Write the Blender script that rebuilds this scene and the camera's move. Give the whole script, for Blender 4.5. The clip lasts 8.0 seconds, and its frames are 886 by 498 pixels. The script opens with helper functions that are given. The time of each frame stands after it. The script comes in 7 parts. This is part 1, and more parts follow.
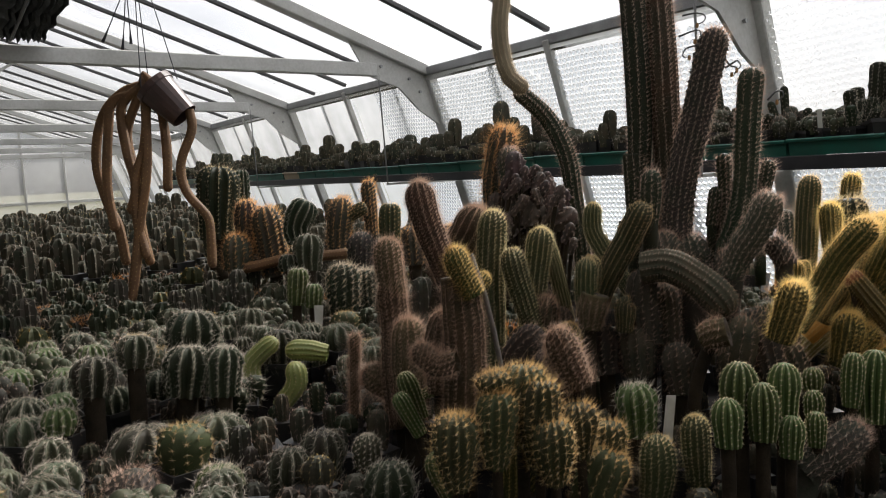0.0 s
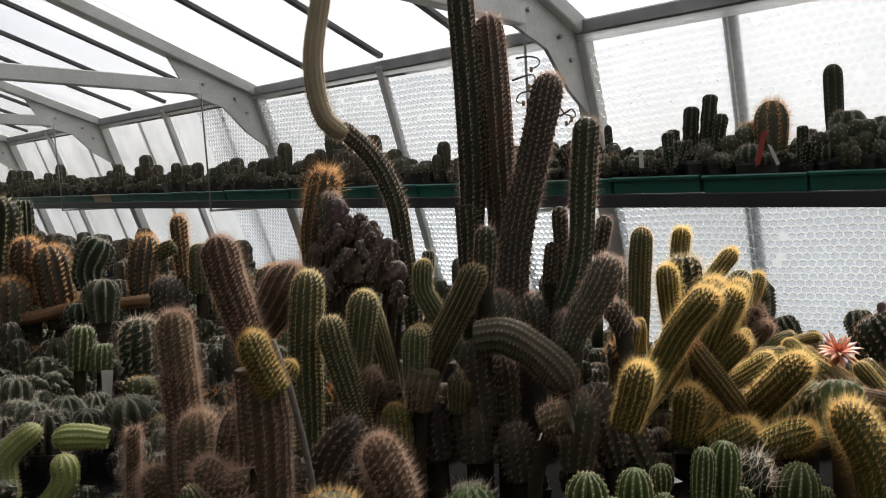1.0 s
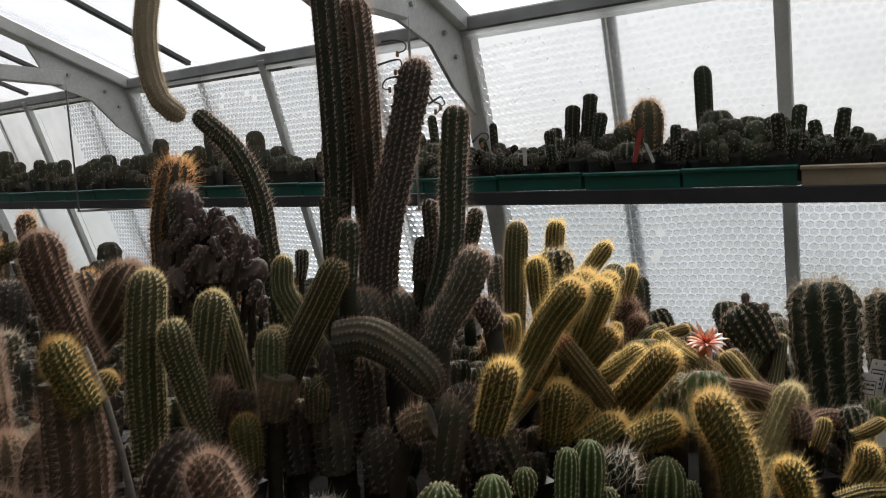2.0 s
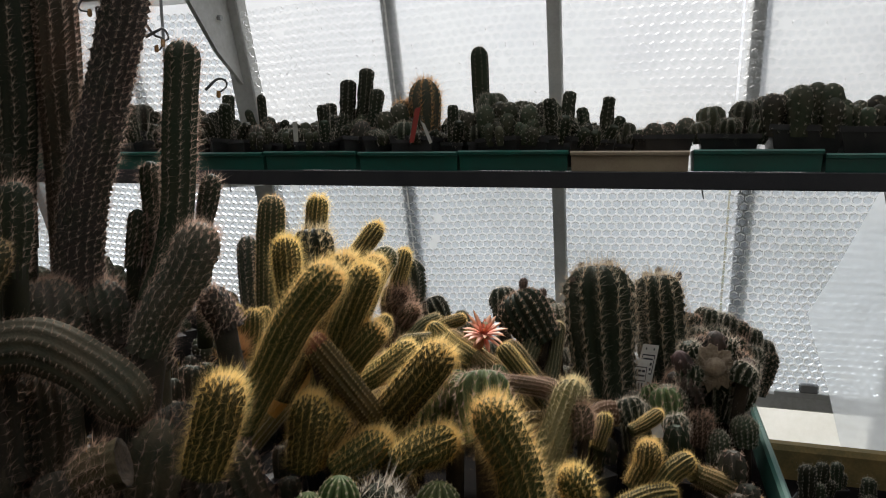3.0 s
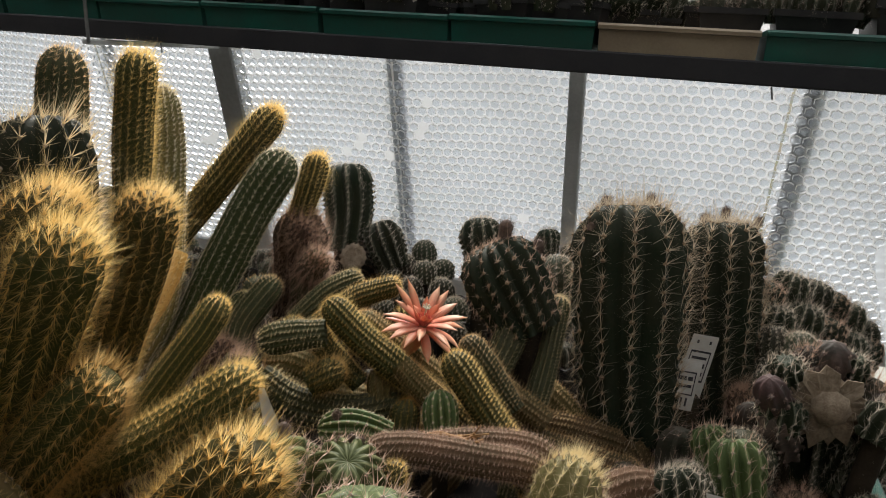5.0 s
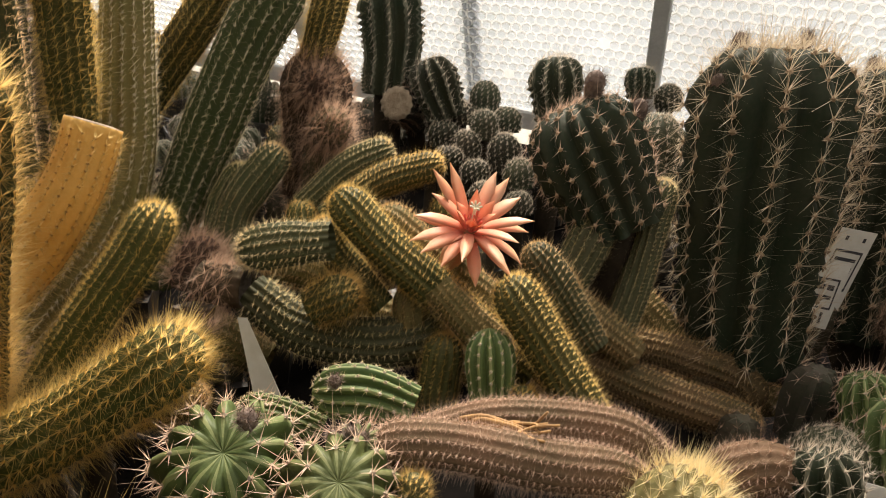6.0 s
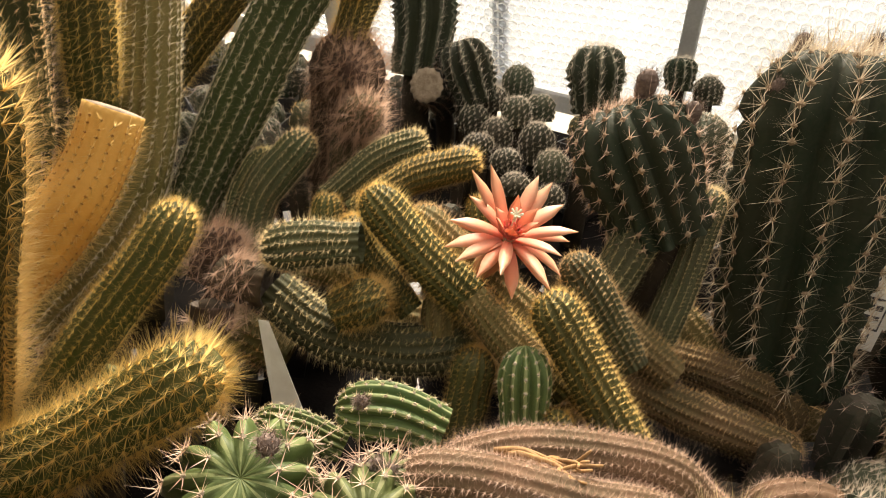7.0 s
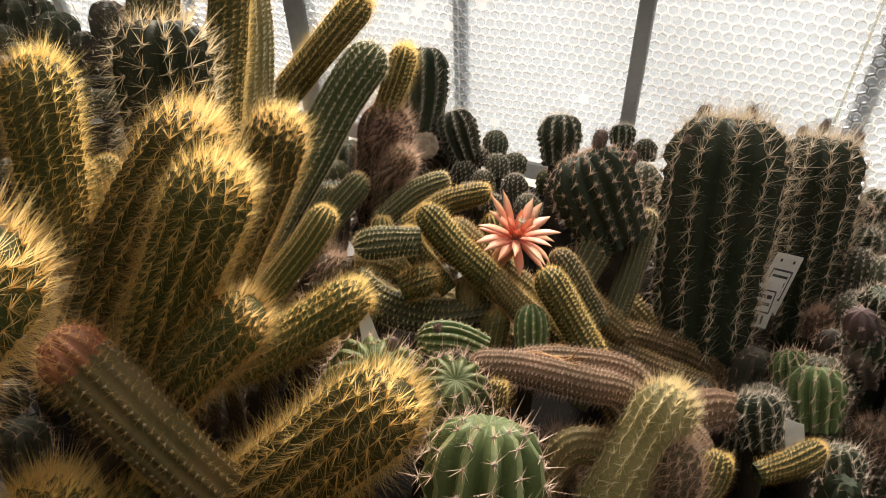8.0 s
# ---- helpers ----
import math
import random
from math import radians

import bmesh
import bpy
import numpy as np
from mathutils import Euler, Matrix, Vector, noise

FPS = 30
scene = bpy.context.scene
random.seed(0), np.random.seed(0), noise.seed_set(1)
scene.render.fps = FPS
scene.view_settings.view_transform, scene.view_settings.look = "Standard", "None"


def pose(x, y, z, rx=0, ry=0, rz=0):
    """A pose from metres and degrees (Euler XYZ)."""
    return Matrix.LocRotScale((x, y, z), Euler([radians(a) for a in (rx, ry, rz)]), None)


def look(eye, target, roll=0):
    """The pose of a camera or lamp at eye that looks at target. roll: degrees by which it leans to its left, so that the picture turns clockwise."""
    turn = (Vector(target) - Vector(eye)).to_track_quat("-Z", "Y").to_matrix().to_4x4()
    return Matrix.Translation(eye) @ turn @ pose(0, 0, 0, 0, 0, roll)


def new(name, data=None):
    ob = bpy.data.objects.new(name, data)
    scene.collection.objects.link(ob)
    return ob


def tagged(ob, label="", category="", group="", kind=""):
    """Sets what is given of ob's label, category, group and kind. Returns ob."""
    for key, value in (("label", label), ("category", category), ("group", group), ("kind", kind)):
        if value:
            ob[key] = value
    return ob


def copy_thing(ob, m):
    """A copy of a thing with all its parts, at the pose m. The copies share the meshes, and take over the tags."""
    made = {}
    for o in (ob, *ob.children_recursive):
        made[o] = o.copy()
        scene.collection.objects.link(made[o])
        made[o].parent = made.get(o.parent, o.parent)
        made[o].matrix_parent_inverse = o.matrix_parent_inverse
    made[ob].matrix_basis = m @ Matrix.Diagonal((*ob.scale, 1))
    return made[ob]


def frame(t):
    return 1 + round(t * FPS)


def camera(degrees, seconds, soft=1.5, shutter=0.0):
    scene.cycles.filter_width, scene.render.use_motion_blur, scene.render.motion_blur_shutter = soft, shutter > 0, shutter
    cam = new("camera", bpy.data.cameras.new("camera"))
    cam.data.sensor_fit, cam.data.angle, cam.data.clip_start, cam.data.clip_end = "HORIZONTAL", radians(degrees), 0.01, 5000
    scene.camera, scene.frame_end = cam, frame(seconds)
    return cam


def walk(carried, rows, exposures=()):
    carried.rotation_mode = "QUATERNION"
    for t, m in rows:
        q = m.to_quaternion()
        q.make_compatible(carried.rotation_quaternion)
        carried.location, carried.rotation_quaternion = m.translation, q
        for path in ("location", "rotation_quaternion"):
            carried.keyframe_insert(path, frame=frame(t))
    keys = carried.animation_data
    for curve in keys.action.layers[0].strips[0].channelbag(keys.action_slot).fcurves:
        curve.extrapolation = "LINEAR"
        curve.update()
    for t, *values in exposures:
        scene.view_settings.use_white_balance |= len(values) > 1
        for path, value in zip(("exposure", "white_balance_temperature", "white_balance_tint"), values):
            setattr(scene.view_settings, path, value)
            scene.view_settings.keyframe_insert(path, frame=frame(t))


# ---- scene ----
cam = camera(63.5, 8.0, soft=1.0)
PATH = [
    (0, (0.962, 0.111, 1.345), (-0.677, 1.235, 1.129), -2.8),
    (0.5, (0.865, 0.219, 1.36), (-0.556, 1.603, 1.107), -2.3),
    (1, (0.852, 0.246, 1.396), (-0.496, 1.713, 1.217), -1.8),
    (1.2, (0.847, 0.259, 1.399), (-0.479, 1.745, 1.218), -2.2),
    (2.3, (0.848, 0.373, 1.359), (-0.137, 2.101, 1.153), -1.0),
    (2.5, (0.839, 0.407, 1.348), (-0.031, 2.193, 1.117), -0.5),
    (3, (0.792, 0.527, 1.345), (0.208, 2.426, 1.121), 0.2),
    (3.5, (0.783, 0.731, 1.346), (0.433, 2.685, 1.102), 1.3),
    (4, (0.768, 0.86, 1.338), (0.401, 2.801, 1.025), 3.8),
    (4.2, (0.771, 0.877, 1.329), (0.399, 2.812, 0.99), 4.1),
    (5.3, (0.697, 1.099, 1.319), (0.07, 2.883, 0.666), 3.7),
    (5.5, (0.689, 1.137, 1.316), (0.056, 2.883, 0.575), 3.7),
    (6, (0.665, 1.214, 1.297), (0.011, 2.817, 0.296), 3.1),
    (6.5, (0.643, 1.238, 1.289), (-0.026, 2.794, 0.225), 4.0),
    (7, (0.64, 1.238, 1.299), (-0.027, 2.792, 0.232), 5.4),
    (7.5, (0.666, 1.168, 1.331), (0.057, 2.796, 0.343), 5.9),
    (8, (0.665, 1.03, 1.349), (0.065, 2.717, 0.458), 6.2),
]
walk(cam, [(t, look(eye, target, roll)) for t, eye, target, roll in PATH], [(0, 0.34, 6250, 12), (1, 0.25, 6250, 12), (2.5, 0.0, 6150, 11), (4.2, 0.0, 6250, 11), (5.5, 0.40, 6600, 13), (6.2, 0.95, 7400, 14), (7.2, 1.15, 7550, 14), (8, 0.75, 6950, 14)])

# ---- world, sun and exposure ----
world = bpy.data.worlds.new("overcast")
scene.world = world
world.use_nodes = True
wn, wl = world.node_tree.nodes, world.node_tree.links
sky = wn.new("ShaderNodeTexSky")
sky.sky_type, sky.sun_disc = "NISHITA", False
sky.sun_elevation, sky.sun_rotation = radians(42.5), radians(-18)
sky.air_density, sky.dust_density = 1.0, 4.0
grey = wn.new("ShaderNodeHueSaturation")
grey.inputs["Saturation"].default_value = 0.25
wl.new(sky.outputs[0], grey.inputs["Color"])
wl.new(grey.outputs[0], wn["Background"].inputs["Color"])
wn["Background"].inputs["Strength"].default_value = 0.115
sun = new("sun", bpy.data.lights.new("sun", "SUN"))
sun.data.energy, sun.data.angle, sun.data.color = 5.0, radians(9), (1.0, 0.93, 0.82)
sun.matrix_world = look((-2.0, 6.0, 5.8), (0, 0, 0))


# ---- materials ----
def material(name, base, rough=0.6, second=None, scale=40.0, fine=400.0, bump=0.15, metal=0.0, shine=0.5, sheer=0.0, vary=0.0):
    """Two colours mixed by a coarse and a fine noise, with a fine relief; sheer lets light through."""
    m = bpy.data.materials.new(name)
    m.use_nodes = True
    n, l = m.node_tree.nodes, m.node_tree.links
    p = n["Principled BSDF"]
    where = n.new("ShaderNodeTexCoord")
    coarse, small = n.new("ShaderNodeTexNoise"), n.new("ShaderNodeTexNoise")
    coarse.inputs["Scale"].default_value, small.inputs["Scale"].default_value = scale, fine
    coarse.inputs["Detail"].default_value, small.inputs["Detail"].default_value = 4, 3
    l.new(where.outputs["Object"], coarse.inputs["Vector"])
    l.new(where.outputs["Object"], small.inputs["Vector"])
    add = n.new("ShaderNodeMath")
    add.operation = "MULTIPLY_ADD"
    add.inputs[1].default_value, add.inputs[2].default_value = 0.45, -0.22
    l.new(small.outputs["Fac"], add.inputs[0])
    total = n.new("ShaderNodeMath")
    l.new(coarse.outputs["Fac"], total.inputs[0])
    l.new(add.outputs[0], total.inputs[1])
    ramp = n.new("ShaderNodeMapRange")
    ramp.inputs["From Min"].default_value, ramp.inputs["From Max"].default_value = 0.32, 0.68
    l.new(total.outputs[0], ramp.inputs["Value"])
    mix = n.new("ShaderNodeMix")
    mix.data_type = "RGBA"
    mix.inputs["A"].default_value, mix.inputs["B"].default_value = (*base, 1), (*(second or [c * 0.7 for c in base]), 1)
    l.new(ramp.outputs[0], mix.inputs["Factor"])
    colour = mix.outputs["Result"]
    if vary:
        info, hs, r1 = n.new("ShaderNodeObjectInfo"), n.new("ShaderNodeHueSaturation"), n.new("ShaderNodeMapRange")
        r1.inputs["To Min"].default_value, r1.inputs["To Max"].default_value = 1 - vary, 1 + vary
        r2 = n.new("ShaderNodeMapRange")
        r2.inputs["To Min"].default_value, r2.inputs["To Max"].default_value = 0.5 - 0.12 * vary, 0.5 + 0.12 * vary
        l.new(info.outputs["Random"], r1.inputs["Value"])
        l.new(info.outputs["Random"], r2.inputs["Value"])
        l.new(r1.outputs[0], hs.inputs["Value"])
        l.new(r2.outputs[0], hs.inputs["Hue"])
        l.new(colour, hs.inputs["Color"])
        colour = hs.outputs[0]
    l.new(colour, p.inputs["Base Color"])
    p.inputs["Roughness"].default_value, p.inputs["Metallic"].default_value = rough, metal
    p.inputs["Specular IOR Level"].default_value = shine
    if bump:
        b = n.new("ShaderNodeBump")
        b.inputs["Strength"].default_value, b.inputs["Distance"].default_value = bump, 0.002
        l.new(total.outputs[0], b.inputs["Height"])
        l.new(b.outputs[0], p.inputs["Normal"])
    if sheer:
        t, mixer = n.new("ShaderNodeBsdfTranslucent"), n.new("ShaderNodeMixShader")
        mixer.inputs[0].default_value = sheer
        l.new(colour, t.inputs["Color"])
        l.new(p.outputs[0], mixer.inputs[1])
        l.new(t.outputs[0], mixer.inputs[2])
        l.new(mixer.outputs[0], n["Material Output"].inputs["Surface"])
    return m


def plastic_sheet(name, clear, tint, waves, relief):
    """Milky sheet: part of the light goes straight through, the rest is spread."""
    m = bpy.data.materials.new(name)
    m.use_nodes = True
    n, l = m.node_tree.nodes, m.node_tree.links
    n.remove(n["Principled BSDF"])
    where, cloud = n.new("ShaderNodeTexCoord"), n.new("ShaderNodeTexNoise")
    cloud.inputs["Scale"].default_value, cloud.inputs["Detail"].default_value = waves, 5
    l.new(where.outputs["Object"], cloud.inputs["Vector"])
    through_, spread, gloss = n.new("ShaderNodeBsdfTransparent"), n.new("ShaderNodeBsdfTranslucent"), n.new("ShaderNodeBsdfGlossy")
    through_.inputs["Color"].default_value = (*tint, 1)
    spread.inputs["Color"].default_value = (*[c * 0.95 for c in tint], 1)
    gloss.inputs["Roughness"].default_value = 0.25
    bump = n.new("ShaderNodeBump")
    bump.inputs["Strength"].default_value, bump.inputs["Distance"].default_value = relief, 0.004
    l.new(cloud.outputs["Fac"], bump.inputs["Height"])
    l.new(bump.outputs[0], gloss.inputs["Normal"])
    l.new(bump.outputs[0], spread.inputs["Normal"])
    share = n.new("ShaderNodeMapRange")
    share.inputs["From Min"].default_value, share.inputs["From Max"].default_value = 0.3, 0.7
    share.inputs["To Min"].default_value, share.inputs["To Max"].default_value = clear - 0.12, clear + 0.12
    l.new(cloud.outputs["Fac"], share.inputs["Value"])
    a, b = n.new("ShaderNodeMixShader"), n.new("ShaderNodeMixShader")
    l.new(share.outputs[0], a.inputs[0])
    l.new(spread.outputs[0], a.inputs[1])
    l.new(through_.outputs[0], a.inputs[2])
    fres = n.new("ShaderNodeFresnel")
    fres.inputs["IOR"].default_value = 1.25
    l.new(fres.outputs[0], b.inputs[0])
    l.new(a.outputs[0], b.inputs[1])
    l.new(gloss.outputs[0], b.inputs[2])
    l.new(b.outputs[0], n["Material Output"].inputs["Surface"])
    return m


def petal_material():
    """Pink at the throat, paling to peach at the tips."""
    m = material("salmon_petal", (0.96, 0.54, 0.32), 0.45, (0.97, 0.66, 0.45), 60, 300, 0.1, sheer=0.45)
    n, l = m.node_tree.nodes, m.node_tree.links
    first = [x for x in n if x.bl_idname == "ShaderNodeMix"][0]
    where, far, fade, mix = n.new("ShaderNodeTexCoord"), n.new("ShaderNodeVectorMath"), n.new("ShaderNodeMapRange"), n.new("ShaderNodeMix")
    far.operation, mix.data_type = "LENGTH", "RGBA"
    l.new(where.outputs["Object"], far.inputs[0])
    l.new(far.outputs["Value"], fade.inputs["Value"])
    fade.inputs["From Min"].default_value, fade.inputs["From Max"].default_value = 0.006, 0.034
    mix.inputs["A"].default_value = (0.94, 0.35, 0.23, 1)
    l.new(fade.outputs[0], mix.inputs["Factor"])
    l.new(first.outputs["Result"], mix.inputs["B"])
    for end in [k.to_socket for k in first.outputs["Result"].links if k.to_node != mix]:
        l.new(mix.outputs["Result"], end)
    return m


PAINT = material("white_paint", (0.62, 0.62, 0.60), 0.45, (0.45, 0.45, 0.42), 3, 60, 0.1)
ALUMINIUM = material("dull_aluminium", (0.42, 0.43, 0.43), 0.4, (0.28, 0.28, 0.28), 6, 200, 0.1, metal=0.6)
MULLION = material("film_wrapped_mullion", (0.72, 0.72, 0.70), 0.5, (0.55, 0.55, 0.53), 5, 120, 0.15, sheer=0.25)
BAR_DARK = material("dark_glazing_bar", (0.10, 0.10, 0.10), 0.5, (0.05, 0.05, 0.05), 6, 120, 0.1)
STEEL = material("dark_steel", (0.028, 0.029, 0.033), 0.5, (0.042, 0.041, 0.044), 9, 200, 0.1, metal=0.3)
WIRE = material("galvanised_wire", (0.30, 0.30, 0.30), 0.4, metal=0.8, bump=0)
ROOF = plastic_sheet("roof_sheet", 0.72, (0.95, 0.96, 0.97), 0.8, 0.2)
# Dark sheet for the unseen south and east sides, added to cut fill light.
FILL_BLOCK = plastic_sheet("fill_blocking_sheet", 0.30, (0.19, 0.195, 0.185), 1.5, 0.2)
BUBBLE = plastic_sheet("bubble_film", 0.50, (0.450, 0.476, 0.505), 1.6, 0.5)
MILKY = plastic_sheet("milky_film", 0.46, (0.475, 0.487, 0.497), 3, 0.6)
# Dim bluish domes and bright rims put refracted sky glints into the colour.
DOME = plastic_sheet("bubble_dome_dimmed", 0.80, (0.72, 0.76, 0.80), 40, 0.4)
# Clearer pair for the upper wall, with the coloured glints toned down.
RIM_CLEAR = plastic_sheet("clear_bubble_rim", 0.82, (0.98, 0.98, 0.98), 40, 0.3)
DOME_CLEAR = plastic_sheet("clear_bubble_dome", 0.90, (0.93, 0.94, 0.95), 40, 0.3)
RIM = plastic_sheet("bubble_rim_glint", 0.30, (0.99, 0.99, 0.99), 40, 0.4)
FILM = plastic_sheet("loose_film", 0.38, (0.96, 0.97, 0.97), 5, 0.6)
PANEL = material("white_lower_panel", (0.86, 0.86, 0.84), 0.4, (0.78, 0.78, 0.75), 3, 60, 0.1, sheer=0.75)
GREEN_TRAY = material("green_tray", (0.012, 0.125, 0.092), 0.4, (0.022, 0.095, 0.072), 8, 150, 0.1)
BEIGE_TRAY = material("beige_tray", (0.42, 0.34, 0.23), 0.5, (0.33, 0.26, 0.18), 8, 150, 0.1)
LINER = material("green_bench_edge", (0.020, 0.110, 0.085), 0.5, (0.036, 0.088, 0.066), 6, 120, 0.15)
BLACK_POT = material("black_pot", (0.013, 0.013, 0.014), 0.45, (0.03, 0.028, 0.026), 30, 300, 0.1)
CLAY_POT = material("brown_pot", (0.09, 0.045, 0.035), 0.35, (0.05, 0.03, 0.026), 18, 200, 0.1)
SOIL = material("dry_soil", (0.045, 0.034, 0.026), 0.95, (0.10, 0.08, 0.06), 90, 500, 0.8)
# Near-black bench surface; shade between crowded plants is put into its colour.
BENCH_SHADE = material("shade_black_bench", (0.004, 0.0038, 0.0035), 0.95, (0.010, 0.008, 0.007), 25, 300, 0.5, shine=0.05)
CONCRETE = material("concrete_floor", (0.22, 0.21, 0.19), 0.9, (0.13, 0.12, 0.11), 2, 80, 0.4)
WOOD = material("mossy_timber", (0.22, 0.15, 0.05), 0.85, (0.11, 0.09, 0.03), 12, 130, 0.5)
GRASS = material("winter_ground", (0.10, 0.12, 0.05), 0.95, (0.15, 0.12, 0.08), 1, 20, 0.4)
LABEL = material("white_label", (0.72, 0.71, 0.66), 0.5, (0.6, 0.58, 0.52), 30, 200, 0.05, sheer=0.15)
RED_LABEL = material("red_label", (0.40, 0.055, 0.04), 0.5, bump=0.05)
INK = material("label_ink", (0.04, 0.04, 0.045), 0.6, bump=0)
MESH_NET = material("folded_shade_net", (0.03, 0.035, 0.035), 0.8, (0.06, 0.065, 0.065), 12, 90, 0.6)

G_MID = material("green_skin", (0.047, 0.055, 0.022), 0.6, (0.068, 0.068, 0.033), 28, 500, 0.35, shine=0.2, vary=0.25)
G_FRESH = material("fresh_green_skin", (0.050, 0.080, 0.022), 0.55, (0.078, 0.102, 0.032), 22, 400, 0.2, shine=0.25, vary=0.2)
G_DARK = material("dark_green_skin", (0.017, 0.027, 0.013), 0.6, (0.038, 0.040, 0.022), 20, 400, 0.35, shine=0.2, vary=0.3)
G_BLUE = material("grey_green_skin", (0.036, 0.045, 0.024), 0.6, (0.070, 0.065, 0.040), 30, 400, 0.35, shine=0.2, vary=0.4)
G_OLIVE = material("olive_skin", (0.044, 0.052, 0.013), 0.6, (0.066, 0.064, 0.020), 32, 500, 0.35, shine=0.2, vary=0.2)
G_OLD = material("corky_old_skin", (0.075, 0.055, 0.036), 0.85, (0.034, 0.034, 0.020), 26, 350, 0.7, vary=0.3)
G_BROWN = material("brown_grey_skin", (0.062, 0.048, 0.036), 0.8, (0.034, 0.040, 0.022), 30, 350, 0.6, vary=0.35)
G_PALE = material("pale_yellow_green_skin", (0.30, 0.32, 0.10), 0.5, (0.22, 0.26, 0.08), 25, 400, 0.2)
G_TAN = material("yellow_woody_skin", (0.78, 0.47, 0.13), 0.7, (0.66, 0.36, 0.08), 24, 300, 0.4, sheer=0.15)
G_VINE = material("brown_vine_skin", (0.22, 0.115, 0.05), 0.7, (0.14, 0.075, 0.035), 25, 500, 0.35)
S_GOLD = material("golden_spines", (0.88, 0.68, 0.31), 0.4, (0.74, 0.51, 0.18), 60, 200, 0, sheer=0.85, vary=0.05)
S_STRAW = material("straw_spines", (0.90, 0.79, 0.50), 0.45, (0.78, 0.60, 0.32), 60, 200, 0, sheer=0.5, vary=0.06)
S_WHITE = material("white_spines", (0.84, 0.76, 0.64), 0.45, (0.60, 0.50, 0.39), 60, 200, 0, sheer=0.4)
S_PINK = material("brown_pink_spines", (0.78, 0.60, 0.48), 0.5, (0.55, 0.36, 0.27), 60, 200, 0, sheer=0.5)
S_RUST = material("golden_brown_spines", (0.84, 0.54, 0.26), 0.5, (0.62, 0.34, 0.14), 60, 200, 0, sheer=0.7)
S_TAN = material("tan_barrel_spines", (0.80, 0.70, 0.54), 0.5, (0.54, 0.42, 0.29), 60, 200, 0, sheer=0.35)
G_BARREL = material("dark_barrel_skin", (0.019, 0.029, 0.016), 0.6, (0.036, 0.038, 0.023), 16, 300, 0.4, shine=0.12, vary=0.1)
WOOL_BROWN = material("brown_felt", (0.34, 0.25, 0.16), 0.95, (0.24, 0.17, 0.11), 200, 900, 0.3)
S_AMBER = material("amber_spines", (0.80, 0.58, 0.28), 0.5, (0.58, 0.37, 0.15), 60, 200, 0, sheer=0.5)
G_STRAW = material("pale_green_skin", (0.115, 0.105, 0.032), 0.6, (0.17, 0.135, 0.05), 30, 400, 0.35, shine=0.2)
S_HAIR = material("grey_brown_hair", (0.66, 0.47, 0.35), 0.5, (0.45, 0.29, 0.20), 60, 200, 0, sheer=0.5)
G_KNOB = material("knobbly_dark_skin", (0.13, 0.082, 0.070), 0.75, (0.060, 0.050, 0.040), 45, 350, 0.6, vary=0.25)
WOOL = material("felt_areoles", (0.44, 0.39, 0.31), 0.95, (0.30, 0.25, 0.19), 200, 900, 0.3)
WOOL_GOLD = material("golden_felt", (0.62, 0.42, 0.10), 0.95, (0.5, 0.33, 0.08), 200, 900, 0.3)
G_GLOBE = material("deep_green_globe_skin", (0.060, 0.085, 0.026), 0.5, (0.092, 0.118, 0.042), 24, 400, 0.25, shine=0.2, vary=0.15)
S_STAR = material("pale_pink_star_spines", (0.82, 0.62, 0.48), 0.45, (0.60, 0.40, 0.30), 60, 200, 0, sheer=0.35)
S_CREAM = material("cream_spines", (0.92, 0.86, 0.66), 0.45, (0.82, 0.70, 0.44), 60, 200, 0, sheer=0.5)
G_TUBE = material("brown_olive_skin", (0.135, 0.094, 0.042), 0.7, (0.080, 0.066, 0.024), 30, 400, 0.4, shine=0.2, vary=0.2)
S_TUBE = material("golden_tan_spines", (0.88, 0.66, 0.38), 0.45, (0.70, 0.47, 0.23), 60, 200, 0, sheer=0.75)
G_CLUB = material("straw_green_skin", (0.20, 0.17, 0.075), 0.6, (0.14, 0.13, 0.05), 30, 400, 0.3, shine=0.2)
G_HAIRY = material("brown_hairy_skin", (0.090, 0.060, 0.038), 0.85, (0.050, 0.040, 0.024), 30, 350, 0.6, shine=0.15, vary=0.3)
G_TAIL = material("grey_tail_skin", (0.30, 0.25, 0.17), 0.8, (0.22, 0.18, 0.12), 30, 400, 0.4)
S_TAIL = material("pale_fuzz", (0.82, 0.70, 0.50), 0.5, (0.62, 0.50, 0.34), 60, 200, 0, sheer=0.5)
G_COLUMN = material("dark_brown_green_skin", (0.030, 0.030, 0.017), 0.65, (0.070, 0.044, 0.026), 14, 350, 0.5, shine=0.2)
G_RED = material("rusty_red_tip_skin", (0.26, 0.070, 0.030), 0.7, (0.15, 0.060, 0.022), 40, 400, 0.4)
G_FALLEN = material("pinkish_brown_skin", (0.165, 0.098, 0.060), 0.75, (0.095, 0.066, 0.036), 30, 400, 0.4, shine=0.2)
G_STALK = material("dark_old_stalk", (0.026, 0.021, 0.015), 0.9, (0.048, 0.036, 0.024), 40, 400, 0.7, shine=0.1)
CREST_GREY = material("grey_rib_crest", (0.145, 0.145, 0.105), 0.7, (0.075, 0.080, 0.055), 60, 500, 0.3, shine=0.2, vary=0.2)
CREST = material("pale_rib_crest", (0.22, 0.24, 0.11), 0.55, (0.14, 0.17, 0.07), 60, 500, 0.3, shine=0.2, vary=0.15)
G_DOT = material("dotted_green_skin", (0.046, 0.070, 0.024), 0.6, (0.066, 0.086, 0.034), 28, 500, 0.3, shine=0.2, vary=0.15)
WOOL_RUST = material("rusty_felt", (0.42, 0.20, 0.05), 0.95, (0.30, 0.14, 0.04), 200, 900, 0.3)
